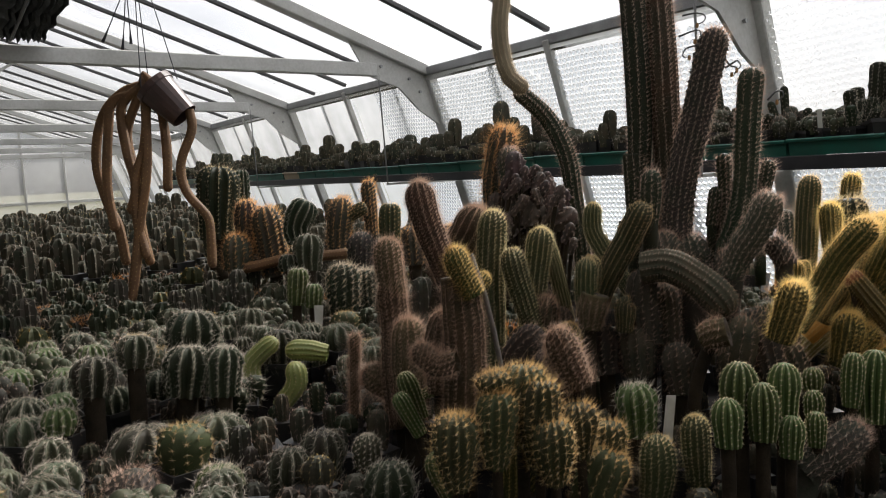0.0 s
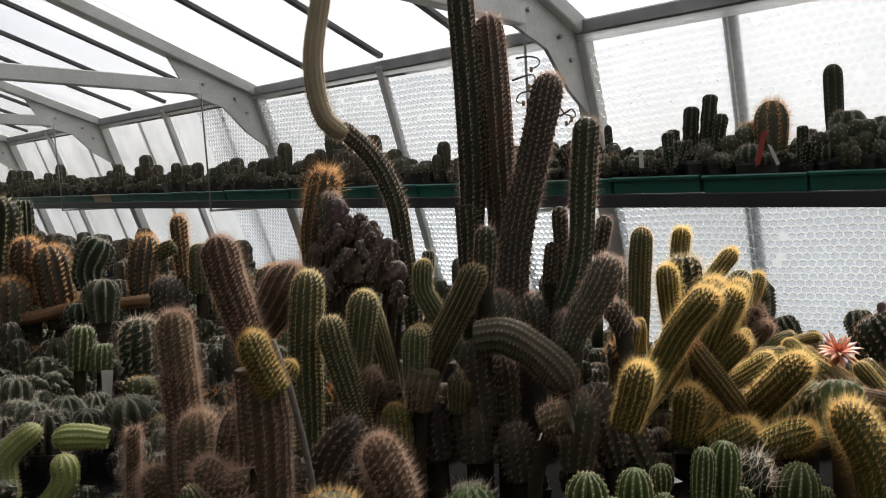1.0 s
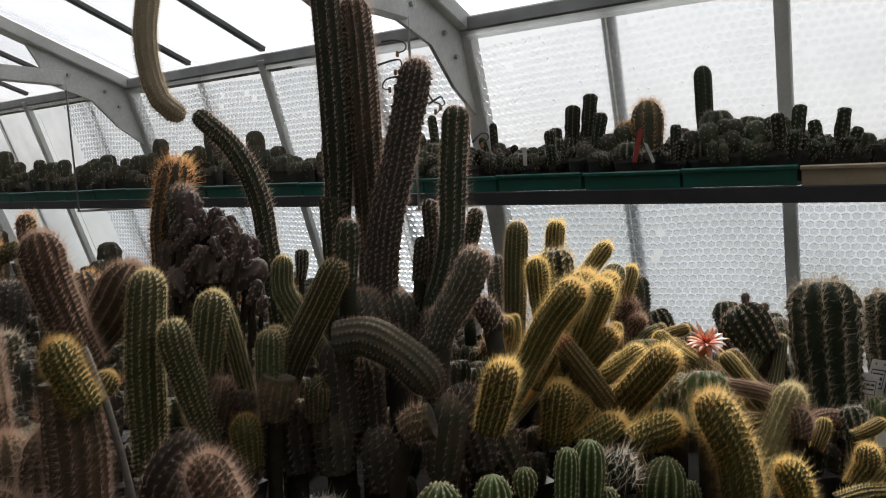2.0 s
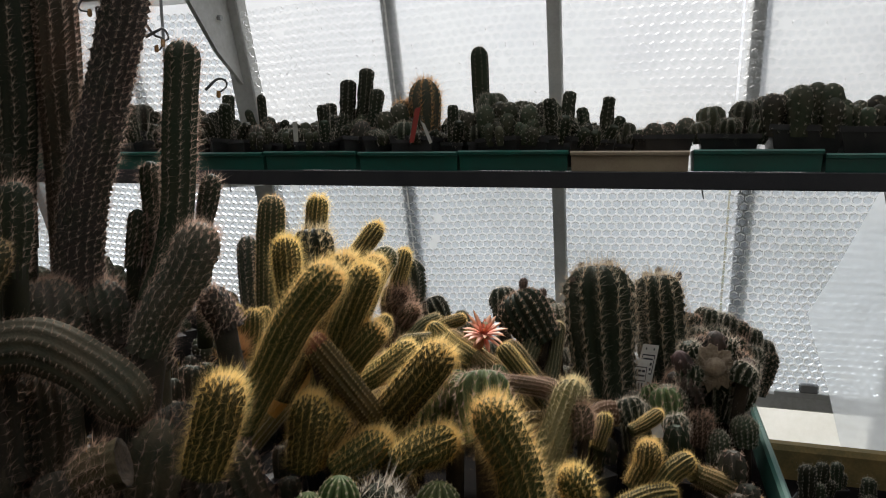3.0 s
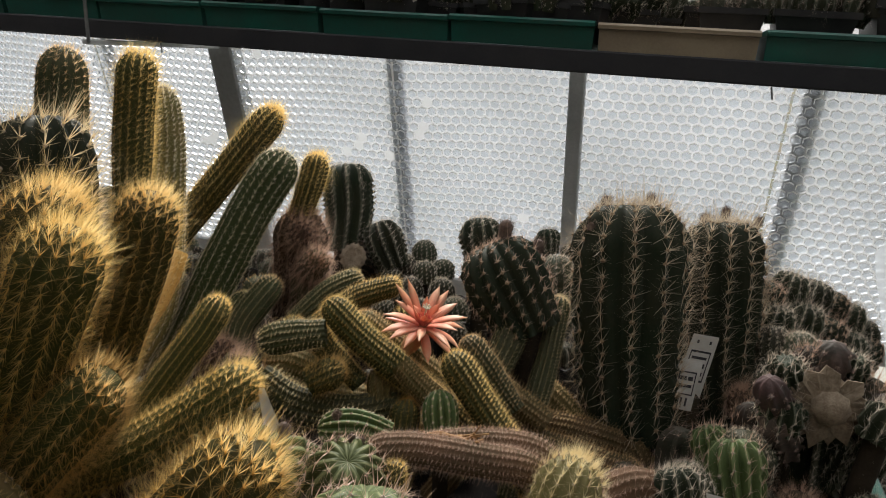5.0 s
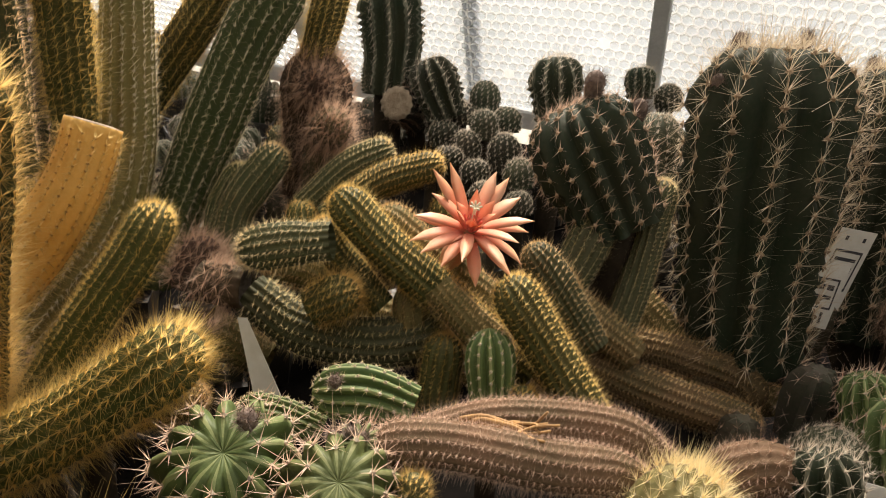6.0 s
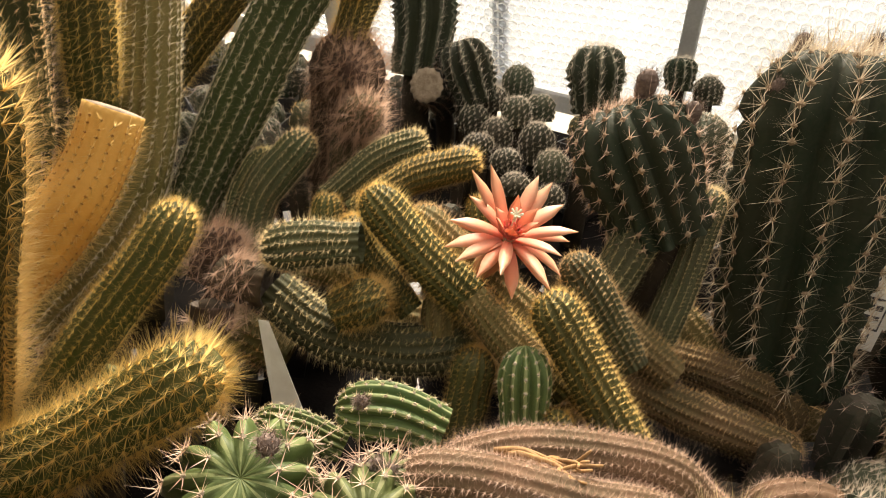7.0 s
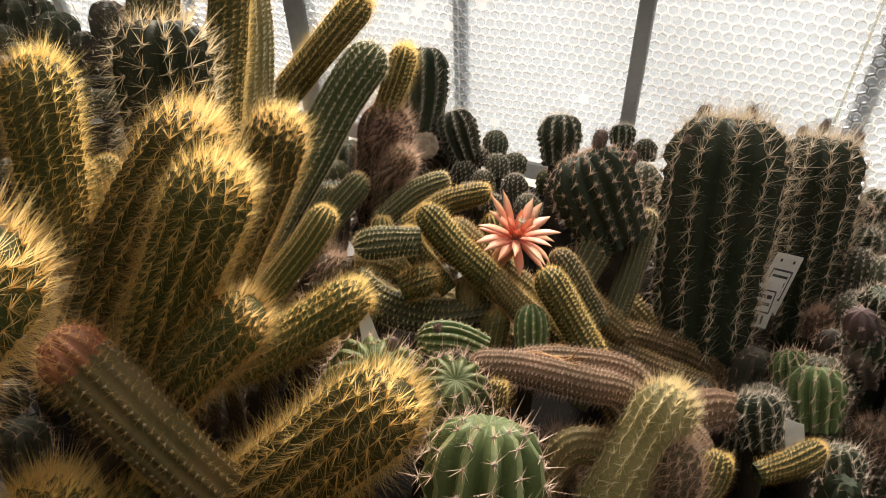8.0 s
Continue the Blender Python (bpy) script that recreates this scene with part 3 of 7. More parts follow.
def stem(parent, style, points, r, cut=False, name="stem", base=0.8, thin=1.0, twist=0.0, wave=0.05, lean=0.2):
    """One stem with its spines as a sub-part. Points run from the foot to the tip."""
    ribs, depth, gap, count, length, width, spread, central, felt, knob, skin, spine, wool = STYLES[style]
    if style in BY_GIRTH:
        k = float(np.clip(r / 0.020, 0.62, 1.6))
        gap, length, width, felt = gap * k, length * k, width * k, felt * k
    TAKEN.append((points[0][0], points[0][1], r))
    points = np.asarray(points, float) - np.array(parent.location)
    way = points[1] - points[0]
    drop = min(0.16, points[0][2] + parent.location[2] - BENCH_Z - 0.002)
    upright = way[2] > 0.45 * np.linalg.norm(way) and drop > 0.015 and style not in ("vine", "tail")
    if upright and style in BY_GIRTH:
        points = np.vstack([points[0] - way / np.linalg.norm(way) * min(0.07 if np.linalg.norm(points[-1] - points[0]) > 0.09 else 0.02, drop * 0.8), points])
    v, f, slots, spots = ribbed(points, r, ribs, depth, gap * thin, cut, base, knob, twist, wave, **rib_form(style), most=100 if knob > 0.10 else 60 if knob or upright else 36, per=PER_RIB.get(style, 4), hollow=0.7 if style == "hairy" else 0.12)
    if style in PALE_RIBS:
        slots = crest_slots(slots, f, ribs, 8)
    ob = put(name, v, f, [skin, SOIL if style == "hairy" else CUT, CREST_GREY if style in ("star", "dusky") else CREST], parent, smooth=True, slots=slots)
    if upright and style not in BY_GIRTH:
        lead = way / np.linalg.norm(way) * min(0.02, drop)
        tv, tf, tc = tube_arrays([points[0] - lead * 0.6 - (0, 0, drop * 0.9), points[0] - lead * 0.5 - (0, 0, drop * 0.4), points[0] + lead], (0.9 if style in ("column", "column_brown", "pink") else 0.55) * min(base, 1.0) * r, 12, 3)
        put("stalk", tv, [tf, tc], skin if style in ("column", "column_brown", "pink") else G_STALK, ob, smooth=True)
    sv, sf, ss = spine_arrays(spots, count, length, width, spread, lean, felt, central)
    if len(sv):
        if not cut and style in TUFTED:
            end = points[-1]
            crown = spots[np.linalg.norm(spots[:, :3] - end, axis=1) < r * 1.05]
            tv, tf, ts = spine_arrays(crown, 12, length * 1.1, width, 0.6, 0.5)
            sv, sf, ss = np.vstack([sv, tv]), np.vstack([sf, tf + len(sv)]), np.concatenate([ss, ts])
        put("spine_coat", sv, sf, [spine, wool], ob, slots=ss)
    return ob


def plant(name, label, foot, category="cactus", group=""):
    ob = tagged(new(name), label, category, group)
    ob.location = foot
    return ob


def tapered_pot(name, w, h, z0=0.0, mat=None, parent=None, m=None, square=True):
    """A pot with a rim and soil a little below it."""
    k = 4 if square else 20
    prof = [(0.36, 0), (0.47, 0.86), (0.5, 0.86), (0.5, 1.0), (0.46, 1.0), (0.44, 0.88)]
    ang = np.linspace(0, 2 * np.pi, k, endpoint=False) + (np.pi / 4 if square else 0)
    q = math.sqrt(2) if square else 1.0
    v = np.array([[w * q * a * math.cos(t), w * q * a * math.sin(t), z0 + h * b] for a, b in prof for t in ang])
    n = len(prof)
    f = [[i * k + j, i * k + (j + 1) % k, (i + 1) * k + (j + 1) % k, (i + 1) * k + j] for i in range(n - 1) for j in range(k)]
    pot = put(name, v, f, mat or BLACK_POT, parent, m)
    put("soil", v[-k:], np.array([list(range(k))]), SOIL, pot)
    return pot

# ---- the glasshouse ----
PITCH, ARCH0, EAVE_Y, EAVE_Z, LEAN, SLOPE, RIDGE_Y = 0.65, -0.92, 3.116, 2.08, 0.344, 0.348, -0.85
WEST, EAST = ARCH0 - 6 * 2.6, ARCH0 + 2 * 2.6
RIDGE_Z = EAVE_Z + SLOPE * (EAVE_Y - RIDGE_Y)


def wall_y(z):
    return EAVE_Y + LEAN * (EAVE_Z - z)


def mirror_y(y):
    return 2 * RIDGE_Y - y


def structure(ob, label, category):
    return tagged(ob, label, category, kind="structure")


structure(part("ground", box_bm((-300, -300, -0.30), (300, 300, -0.02), 0), GRASS), "dull winter grass ground round the glasshouse", "ground")
structure(part("floor", box_bm((WEST - 0.1, mirror_y(3.85), -0.02), (EAST + 0.1, 3.85, 0.0), 0), CONCRETE), "worn grey concrete glasshouse floor", "floor")

for k in range(9):
    x = WEST + 2.6 * k
    arch = structure(new("portal_frame"), "white-painted steel portal frame with gusset and tie beam", "frame")
    arch["group"] = "portal frames of the glasshouse"
    arch.location = (x, EAVE_Y, 0)
    for side in (1, -1):
        def P(y, z, dx=0.0):
            return (dx, (y if side > 0 else mirror_y(y)) - EAVE_Y, z)
        part("post", beam_bm(P(wall_y(0.0), 0.0), P(EAVE_Y, EAVE_Z), 0.075, 0.10, 0.006, up=(1, 0, 0)), PAINT, arch)
        part("rafter", beam_bm(P(EAVE_Y, EAVE_Z), P(RIDGE_Y, RIDGE_Z), 0.075, 0.10, 0.006, up=(1, 0, 0)), PAINT, arch)
        bm = bmesh.new()
        g = [P(wall_y(1.66), 1.66), P(EAVE_Y, EAVE_Z), P(2.45, EAVE_Z + SLOPE * (EAVE_Y - 2.45)), P(2.62, 2.03), P(2.86, 1.96), P(3.03, 1.80)]
        top = [bm.verts.new((0.009, q[1], q[2])) for q in g]
        low = [bm.verts.new((-0.009, q[1], q[2])) for q in g]
        bm.faces.new(top), bm.faces.new(low[::-1])
        for i in range(len(g)):
            j = (i + 1) % len(g)
            bm.faces.new((top[i], low[i], low[j], top[j]))
        bmesh.ops.recalc_face_normals(bm, faces=bm.faces)
        gus = part("gusset", bm, PAINT, arch)
        for by, bz in ((2.72, 2.10), (2.95, 2.02), (3.04, 1.93)):
            bm = bmesh.new()
            bmesh.ops.create_cone(bm, cap_ends=True, segments=6, radius1=0.011, radius2=0.011, depth=0.05)
            bm.transform(Matrix.Translation(P(by, bz)) @ Matrix.Rotation(math.pi / 2, 4, "Y"))
            part("bolt", bm, ALUMINIUM, gus)
    part("tie_beam", box_bm((-0.03, mirror_y(2.68) - EAVE_Y, 2.03), (0.03, 2.68 - EAVE_Y, 2.12), 0.006), PAINT, arch)
    part("strut", box_bm((-0.02, RIDGE_Y - EAVE_Y - 0.02, 2.12), (0.02, RIDGE_Y - EAVE_Y + 0.02, RIDGE_Z - 0.03), 0.004), PAINT, arch)
    for y in (0.9, mirror_y(0.9)):
        part("brace", beam_bm((0, y - EAVE_Y, EAVE_Z + SLOPE * (EAVE_Y - max(y, mirror_y(y))) - 0.03), (0, (y + RIDGE_Y) / 2 - EAVE_Y - 0.2 * (1 if y > RIDGE_Y else -1), 2.10), 0.03, 0.03, 0.003, up=(1, 0, 0)), PAINT, arch)

bays = int(round((EAST - WEST) / PITCH))
for side, tag in ((1, "north"), (-1, "south")):
    sgn = (lambda y: y) if side > 0 else mirror_y
    roof = structure(new("roof_" + tag), "translucent roof sheets between dark glazing bars, south slope darkened against fill light", "roof")
    wall = structure(new("wall_" + tag), "leaning glazed wall, bubble film on the north, south darkened against fill light", "wall")
    for k in range(bays + 1):
        x = WEST + PITCH * k
        if k % 4:
            part("glazing_bar", beam_bm((x, sgn(EAVE_Y), EAVE_Z + 0.06), (x, sgn(RIDGE_Y), RIDGE_Z + 0.06), 0.028, 0.04, 0.003, up=(1, 0, 0)), BAR_DARK, roof)
            dark = k % 4 == 2
            back = -0.03 if dark else 0.085
            x += (0, 0, 0.016, 0.050)[k % 4]
            part("mullion", beam_bm((x, sgn(wall_y(0.36) + back), 0.36), (x, sgn(EAVE_Y + back), EAVE_Z), 0.040 if dark else 0.048, 0.05, 0.004, up=(1, 0, 0)), MULLION, wall)
        x = WEST + PITCH * k
        if k < bays:
            a, b = x + 0.004, x + PITCH - 0.004
            u = 0.085
            bm = bmesh.new()
            vs = [bm.verts.new((xx, sgn(yy), zz)) for xx, yy, zz in ((a, EAVE_Y + 0.1, EAVE_Z + u - 0.03), (b, EAVE_Y + 0.1, EAVE_Z + u - 0.03), (b, RIDGE_Y, RIDGE_Z + u), (a, RIDGE_Y, RIDGE_Z + u))]
            bm.faces.new(vs)
            # unseen south slope is darkened to hold back light on plant fronts
            part("roof_sheet", bm, ROOF if side > 0 else FILL_BLOCK, roof)
            for z0, z1, mt in ((0.36, 1.33, BUBBLE), (1.33, EAVE_Z, MILKY)):
                bm = bmesh.new()
                vs = [bm.verts.new((xx, sgn(wall_y(zz) + 0.045), zz)) for xx, zz in ((a, z0), (b, z0), (b, z1), (a, z1))]
                bm.faces.new(vs)
                part("wall_sheet", bm, FILL_BLOCK if side < 0 else mt, wall)
    part("eave_rail", box_bm((WEST, sgn(EAVE_Y) - 0.035, EAVE_Z - 0.035), (EAST, sgn(EAVE_Y) + 0.035, EAVE_Z + 0.03), 0.008), ALUMINIUM, wall)
    part("eave_fold", beam_bm((WEST, sgn(EAVE_Y - 0.01), EAVE_Z - 0.045), (EAST, sgn(EAVE_Y - 0.01), EAVE_Z - 0.045), 0.03, 0.05, 0.012), FILM, wall)
    part("sill_rail", box_bm((WEST, sgn(wall_y(0.40)) - 0.05, 0.37), (EAST, sgn(wall_y(0.40)) + 0.03, 0.44), 0.008), PAINT, wall)
    part("base_wall", box_bm((WEST, sgn(wall_y(0.2)) - 0.004, 0.0), (EAST, sgn(wall_y(0.2)) + 0.004, 0.37), 0.001), PANEL if side > 0 else PAINT, wall)
structure(part("ridge_beam", box_bm((WEST, RIDGE_Y - 0.03, RIDGE_Z - 0.06), (EAST, RIDGE_Y + 0.03, RIDGE_Z + 0.05), 0.006), PAINT), "white ridge beam along the roof", "beam")
for x, tag in ((WEST, "west"), (EAST, "east")):
    wall = structure(new("wall_" + tag), "translucent glazed gable end, east one darkened against fill light", "wall")
    n = 12
    for k in range(n):
        y0, y1 = mirror_y(wall_y(0)) + (wall_y(0) - mirror_y(wall_y(0))) * k / n, mirror_y(wall_y(0)) + (wall_y(0) - mirror_y(wall_y(0))) * (k + 1) / n
        h = [min(RIDGE_Z + 0.08 - SLOPE * abs(y - RIDGE_Y), max(0.3, (wall_y(0) - max(y, mirror_y(y))) / LEAN)) for y in (y0, y1)]
        bm = bmesh.new()
        bm.faces.new([bm.verts.new(q) for q in ((x, y0, 0), (x, y1, 0), (x, y1, h[1]), (x, y0, h[0]))])
        # unseen east end takes the dark light-blocking sheet
        part("wall_sheet", bm, ROOF if tag == "west" else FILL_BLOCK, wall)
        if k:
            part("mullion", box_bm((x - 0.025, y0 - 0.02, 0), (x + 0.025, y0 + 0.02, h[0] - 0.02), 0.003), PAINT, wall)
    part("cross_rail", box_bm((x - 0.022, mirror_y(wall_y(1.1)), 1.05), (x + 0.022, wall_y(1.1), 1.11), 0.003), PAINT, wall)

# bubble film: one dome for each bubble on the leaning wall
BP = 0.035
def bubbles():
    xs, zs = np.arange(-4.3, 2.4, BP), np.arange(0.46, EAVE_Z - 0.08, BP * 0.84)
    X, Z = np.meshgrid(xs, zs)
    X = X + (np.arange(len(zs)) % 2)[:, None] * BP / 2 + 0.006 * np.sin(Z * 5 + X)
    Z = Z + 0.010 * np.sin(X * 2.3 + 0.7) + 0.004 * np.sin(X * 9) + 0.02 * np.sin(X * 0.9)
    X, Z = X.ravel(), Z.ravel()
    keep = rng.uniform(0, 1, len(X)) > 0.012
    X, Z = X[keep], Z[keep]
    k = 6
    rx, rz = np.cos(np.arange(6) * math.pi / 3 + math.pi / 6) * 1.08, np.sin(np.arange(6) * math.pi / 3 + math.pi / 6) * 0.92
    nrm = np.array([0, -1, -LEAN]) / math.hypot(1, LEAN)
    up = np.array([0, -LEAN, 1]) / math.hypot(1, LEAN)
    c = np.stack([X, wall_y(Z) - 0.022 + 0.004 * np.sin(X * 3.1 + Z * 2), Z], 1)
    rr = BP * 0.46 * rng.uniform(0.97, 1.03, len(X))
    rings = []
    for s, h in ((1.0, 0.0), (0.88, 0.0080)):
        rings.append(c[:, None] + rr[:, None, None] * s * (rx[None, :, None] * np.array([1, 0, 0]) + rz[None, :, None] * up) + nrm * h)
    v = np.concatenate(rings, 1)
    m = 2 * k
    i = np.arange(k)
    j = (i + 1) % k
    q = np.stack([i, j, j + k, i + k], 1)
    t = (i + k)[None]
    off = (np.arange(len(X)) * m)[:, None, None]
    # upper bubbles past ARCH0 use the pair with weaker painted glints
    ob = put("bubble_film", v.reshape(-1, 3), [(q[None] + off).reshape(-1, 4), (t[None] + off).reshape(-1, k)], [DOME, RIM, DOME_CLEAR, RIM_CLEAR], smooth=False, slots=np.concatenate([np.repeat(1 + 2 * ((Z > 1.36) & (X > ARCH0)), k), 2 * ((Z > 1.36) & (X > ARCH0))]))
    return tagged(ob, "clear bubble film lining the leaning glass wall", "bubble film", kind="stuff")


bubbles()


def film_sheet(name, corners, ripple, seed, label, mat=FILM, nx=70, nz=150, bulge=0.0):
    """A loose hanging film between four corners, rippled and creased."""
    a, b, c, d = [Vector(q) for q in corners]
    v = []
    for i in range(nz + 1):
        for j in range(nx + 1):
            s, t = j / nx, i / nz
            p = (a * (1 - s) + b * s) * (1 - t) + (d * (1 - s) + c * s) * t
            p = p + Vector((bulge * (1 - s) * (1 - abs(t - 0.45) / 0.55 if t > 0.45 else t / 0.45), 0, 0))
            p = p + Vector((0.02 * noise.noise((t * 3, seed, 0)), ripple * (noise.noise((s * 3.5 + seed, t * 2.2, 1)) + 0.35 * abs(noise.noise((s * 9, t * 7 + seed, 2))) + 0.025 * abs(noise.noise((s * 26 + t * 9, t * 20 + seed, 4)))) + 0.0014 * abs(math.sin((p.z + 0.02 * s) * math.pi / 0.030)), 0.015 * noise.noise((s * 4, 3, seed))))
            v.append(p)
    w = nx + 1
    f = [[i * w + j, i * w + j + 1, (i + 1) * w + j + 1, (i + 1) * w + j] for i in range(nz) for j in range(nx)]
    return tagged(put(name, np.array(v), f, mat, smooth=True), label, "plastic film")


# ---- shelf along the wall ----
SHELF_Z, SHELF_Y = 1.335, 2.80
shelf = tagged(new("hanging_shelf"), "long dark steel shelf hung from the frames by rods", "shelf")
shelf.location = (-3.5, 2.95, SHELF_Z)
def on_shelf(x, y, z):
    return (x + 3.5, y - 2.95, z - SHELF_Z)
part("front_rail", box_bm(on_shelf(-10.5, 2.788, 1.284), on_shelf(1.95, 2.835, 1.337), 0.004), STEEL, shelf)
part("back_rail", box_bm(on_shelf(-10.5, 3.11, 1.282), on_shelf(1.95, 3.15, 1.330), 0.004), STEEL, shelf)
for k in range(26):
    x = -10.4 + 0.49 * k
    part("cross_bar", box_bm(on_shelf(x, 2.835, 1.29), on_shelf(x + 0.03, 3.11, 1.325), 0.003), STEEL, shelf)
for x in (ARCH0 - 7.8, ARCH0 - 5.2, ARCH0 - 2.6, ARCH0):
    part("hanger_rod", beam_bm(on_shelf(x + 0.02, 2.72, 1.27), on_shelf(x, 2.70, 2.21), 0.010, 0.010, 0.002), WIRE, shelf)
    part("hanger_arm", box_bm(on_shelf(x, 2.715, 1.265), on_shelf(x + 0.02, 3.34, 1.28), 0.003), PAINT, shelf)
for y, x in ((2.805, 1.58), (3.10, 1.62)):
    part("shelf_post", box_bm(on_shelf(x - 0.026, y - 0.02, 0), on_shelf(x + 0.026, y + 0.02, 1.282), 0.004), STEEL, shelf)
part("post_bracket", box_bm(on_shelf(1.50, 2.79, 1.225), on_shelf(1.75, 2.835, 1.281), 0.004), STEEL, shelf)
for k, (x, z) in enumerate(((0.9, 1.268), (1.38, 1.262), (1.47, 1.262), (-0.72, 1.268))):
    part("hook", beam_bm(on_shelf(x, 2.80, 1.283), on_shelf(x + 0.006, 2.797, z - 0.012), 0.004, 0.004, 0.001, up=(1, 0, 0)), WIRE, shelf)


def tray(x0, x1, mat, drop=0.0, colour="green"):
    z0, z1, y0, y1 = 1.338 - drop, 1.403 - drop, 2.795, 3.12
    prof = [(0.014, 0.0), (0.004, 0.050), (-0.008, 0.052), (-0.010, 0.060), (-0.004, 0.065), (0.006, 0.064), (0.016, 0.008)]
    v = []
    for s, h in prof:
        for x, y in ((x0 + 0.15 * s, y0 + s), (x1 - 0.15 * s, y0 + s), (x1 - 0.15 * s, y1 - s), (x0 + 0.15 * s, y1 - s)):
            v.append((x, y, z0 + h))
    f = [[i * 4 + j, i * 4 + (j + 1) % 4, (i + 1) * 4 + (j + 1) % 4, (i + 1) * 4 + j] for i in range(6) for j in range(4)]
    f += [[24, 25, 26, 27], [3, 2, 1, 0]]
    return tagged(put("plant_tray", np.array(v), f, mat), f"shallow {colour} plastic plant tray on the steel shelf", "tray", "trays along the shelf")


for k in range(-28, 5):
    x = 0.146 + 0.36 * k
    beige = k in (1, -16)
    tray(x + 0.001 + 0.003 * (k % 3), x + 0.354, BEIGE_TRAY if beige else GREEN_TRAY, 0.012 if k > 2 else 0.003 * (k % 2), "beige" if beige else "green")

# ---- bench ----
BENCH_X = 0.95
bench = tagged(new("bench"), "broad low staging bench with a green raised edge", "bench")
bench.location = (-5, 1.05, 0)
part("bench_top", box_bm((-6.6, -1.20, BENCH_Z - 0.03), (BENCH_X + 5, 1.20, BENCH_Z), 0.004), BENCH_SHADE, bench)
part("end_edging", box_bm((BENCH_X + 5, -1.22, BENCH_Z - 0.08), (BENCH_X + 5.013, 1.22, BENCH_Z + 0.050), 0.004), LINER, bench)
part("front_edging", box_bm((-6.6, -1.225, BENCH_Z - 0.08), (BENCH_X + 5, -1.202, BENCH_Z + 0.04), 0.006), LINER, bench)
for x in (-6.4, -4, -2, 0, 2, 4, 5.8):
    for y in (-1.1, 1.1):
        part("leg", box_bm((x - 0.025, y - 0.025, 0), (x + 0.025, y + 0.025, BENCH_Z - 0.031), 0.004), STEEL, bench)

# ---- cacti on the bench ----
p = plant("tall_column_cactus", "tall dark ribbed column cactus with two upright trunks", (0.065, 1.250, BENCH_Z))
stem(p, "column", [(0.036, 1.210, 1.245), (0.032, 1.216, 1.321), (0.030, 1.224, 1.388), (0.020, 1.233, 1.498), (0.001, 1.244, 1.650), (-0.022, 1.255, 1.819)], 0.0248, base=0.9)
stem(p, "column_brown", [(0.070, 1.256, 1.198), (0.066, 1.262, 1.319), (0.054, 1.268, 1.450), (0.034, 1.284, 1.600), (0.012, 1.298, 1.700)], 0.0280, base=0.9)
stem(p, "column", [(0.044, 1.188, 1.230), (0.040, 1.194, 1.288), (0.033, 1.199, 1.358)], 0.0192, cut=True)
p = plant("pink_spined_column", "thick column cactus covered in brown-pink spines", (0.116, 1.217, BENCH_Z))
stem(p, "pink", [(0.116, 1.217, 1.180), (0.115, 1.224, 1.238), (0.119, 1.236, 1.320), (0.135, 1.258, 1.428), (0.160, 1.282, 1.578)], 0.0272, base=1.1)
p = plant("slim_column_cactus", "upright dark green column cactus with pale woolly tip", (0.198, 1.250, BENCH_Z))
stem(p, "column", [(0.198, 1.250, 1.180), (0.214, 1.265, 1.237), (0.219, 1.276, 1.303), (0.217, 1.287, 1.394), (0.217, 1.301, 1.501)], 0.0216, base=0.95)
stem(p, "column", [(0.230, 1.310, 1.268), (0.234, 1.316, 1.302), (0.237, 1.323, 1.337)], 0.0136)
stem(p, "column", [(0.169, 1.282, 1.191), (0.170, 1.291, 1.259), (0.161, 1.299, 1.353)], 0.0138, base=1)
stem(p, "column", [(0.161, 1.259, 1.219), (0.163, 1.266, 1.261), (0.164, 1.270, 1.293)], 0.0118)
p = plant("leaning_club_cactus", "leaning brown club cactus dotted with pale areoles", (0.291, 1.120, BENCH_Z))
stem(p, "pink", [(0.291, 1.120, 1.155), (0.305, 1.132, 1.197), (0.325, 1.148, 1.239), (0.340, 1.161, 1.288)], 0.0234)
stem(p, "pink", [(0.351, 1.184, 1.170), (0.335, 1.181, 1.199), (0.322, 1.176, 1.214)], 0.0176)
p = plant("long_club_cactus", "long slanting green club cactus with fine spines", (0.113, 1.008, BENCH_Z))
stem(p, "club", [(0.113, 1.008, 1.106), (0.127, 1.020, 1.154), (0.155, 1.043, 1.222), (0.176, 1.060, 1.277)], 0.0215)
stem(p, "column", [(0.159, 1.091, 1.231), (0.158, 1.096, 1.274), (0.156, 1.102, 1.330)], 0.0174)
p = plant("bent_club_cactus", "short bent green club cactus with golden tip", (0.073, 1.105, BENCH_Z))
stem(p, "club_pale", [(0.073, 1.105, 1.147), (0.047, 1.098, 1.185), (0.026, 1.093, 1.224), (0.024, 1.098, 1.273)], 0.0162)
stem(p, "club_pale", [(0.021, 1.104, 1.159), (0.033, 1.114, 1.190), (0.022, 1.112, 1.213)], 0.0111)
p = plant("arching_column_cactus", "long thin arching column cactus with pale spine edges", (-0.133, 1.231, BENCH_Z))
stem(p, "column", [(-0.133, 1.231, 1.066), (-0.148, 1.238, 1.178), (-0.167, 1.241, 1.267), (-0.188, 1.243, 1.361), (-0.234, 1.232, 1.450), (-0.309, 1.205, 1.524)], 0.0197, base=0.95)
stem(p, "dusky", [(-0.411, 1.556, 1.158), (-0.410, 1.560, 1.183), (-0.411, 1.565, 1.231)], 0.0163)
p = plant("drooping_old_cactus", "old corky cactus trunk drooping over the bench", (0.214, 1.065, BENCH_Z))
stem(p, "old_tube", [(0.201, 1.022, 1.174), (0.237, 1.040, 1.179), (0.274, 1.056, 1.160), (0.305, 1.067, 1.133), (0.324, 1.073, 1.106)], 0.0267, base=1)
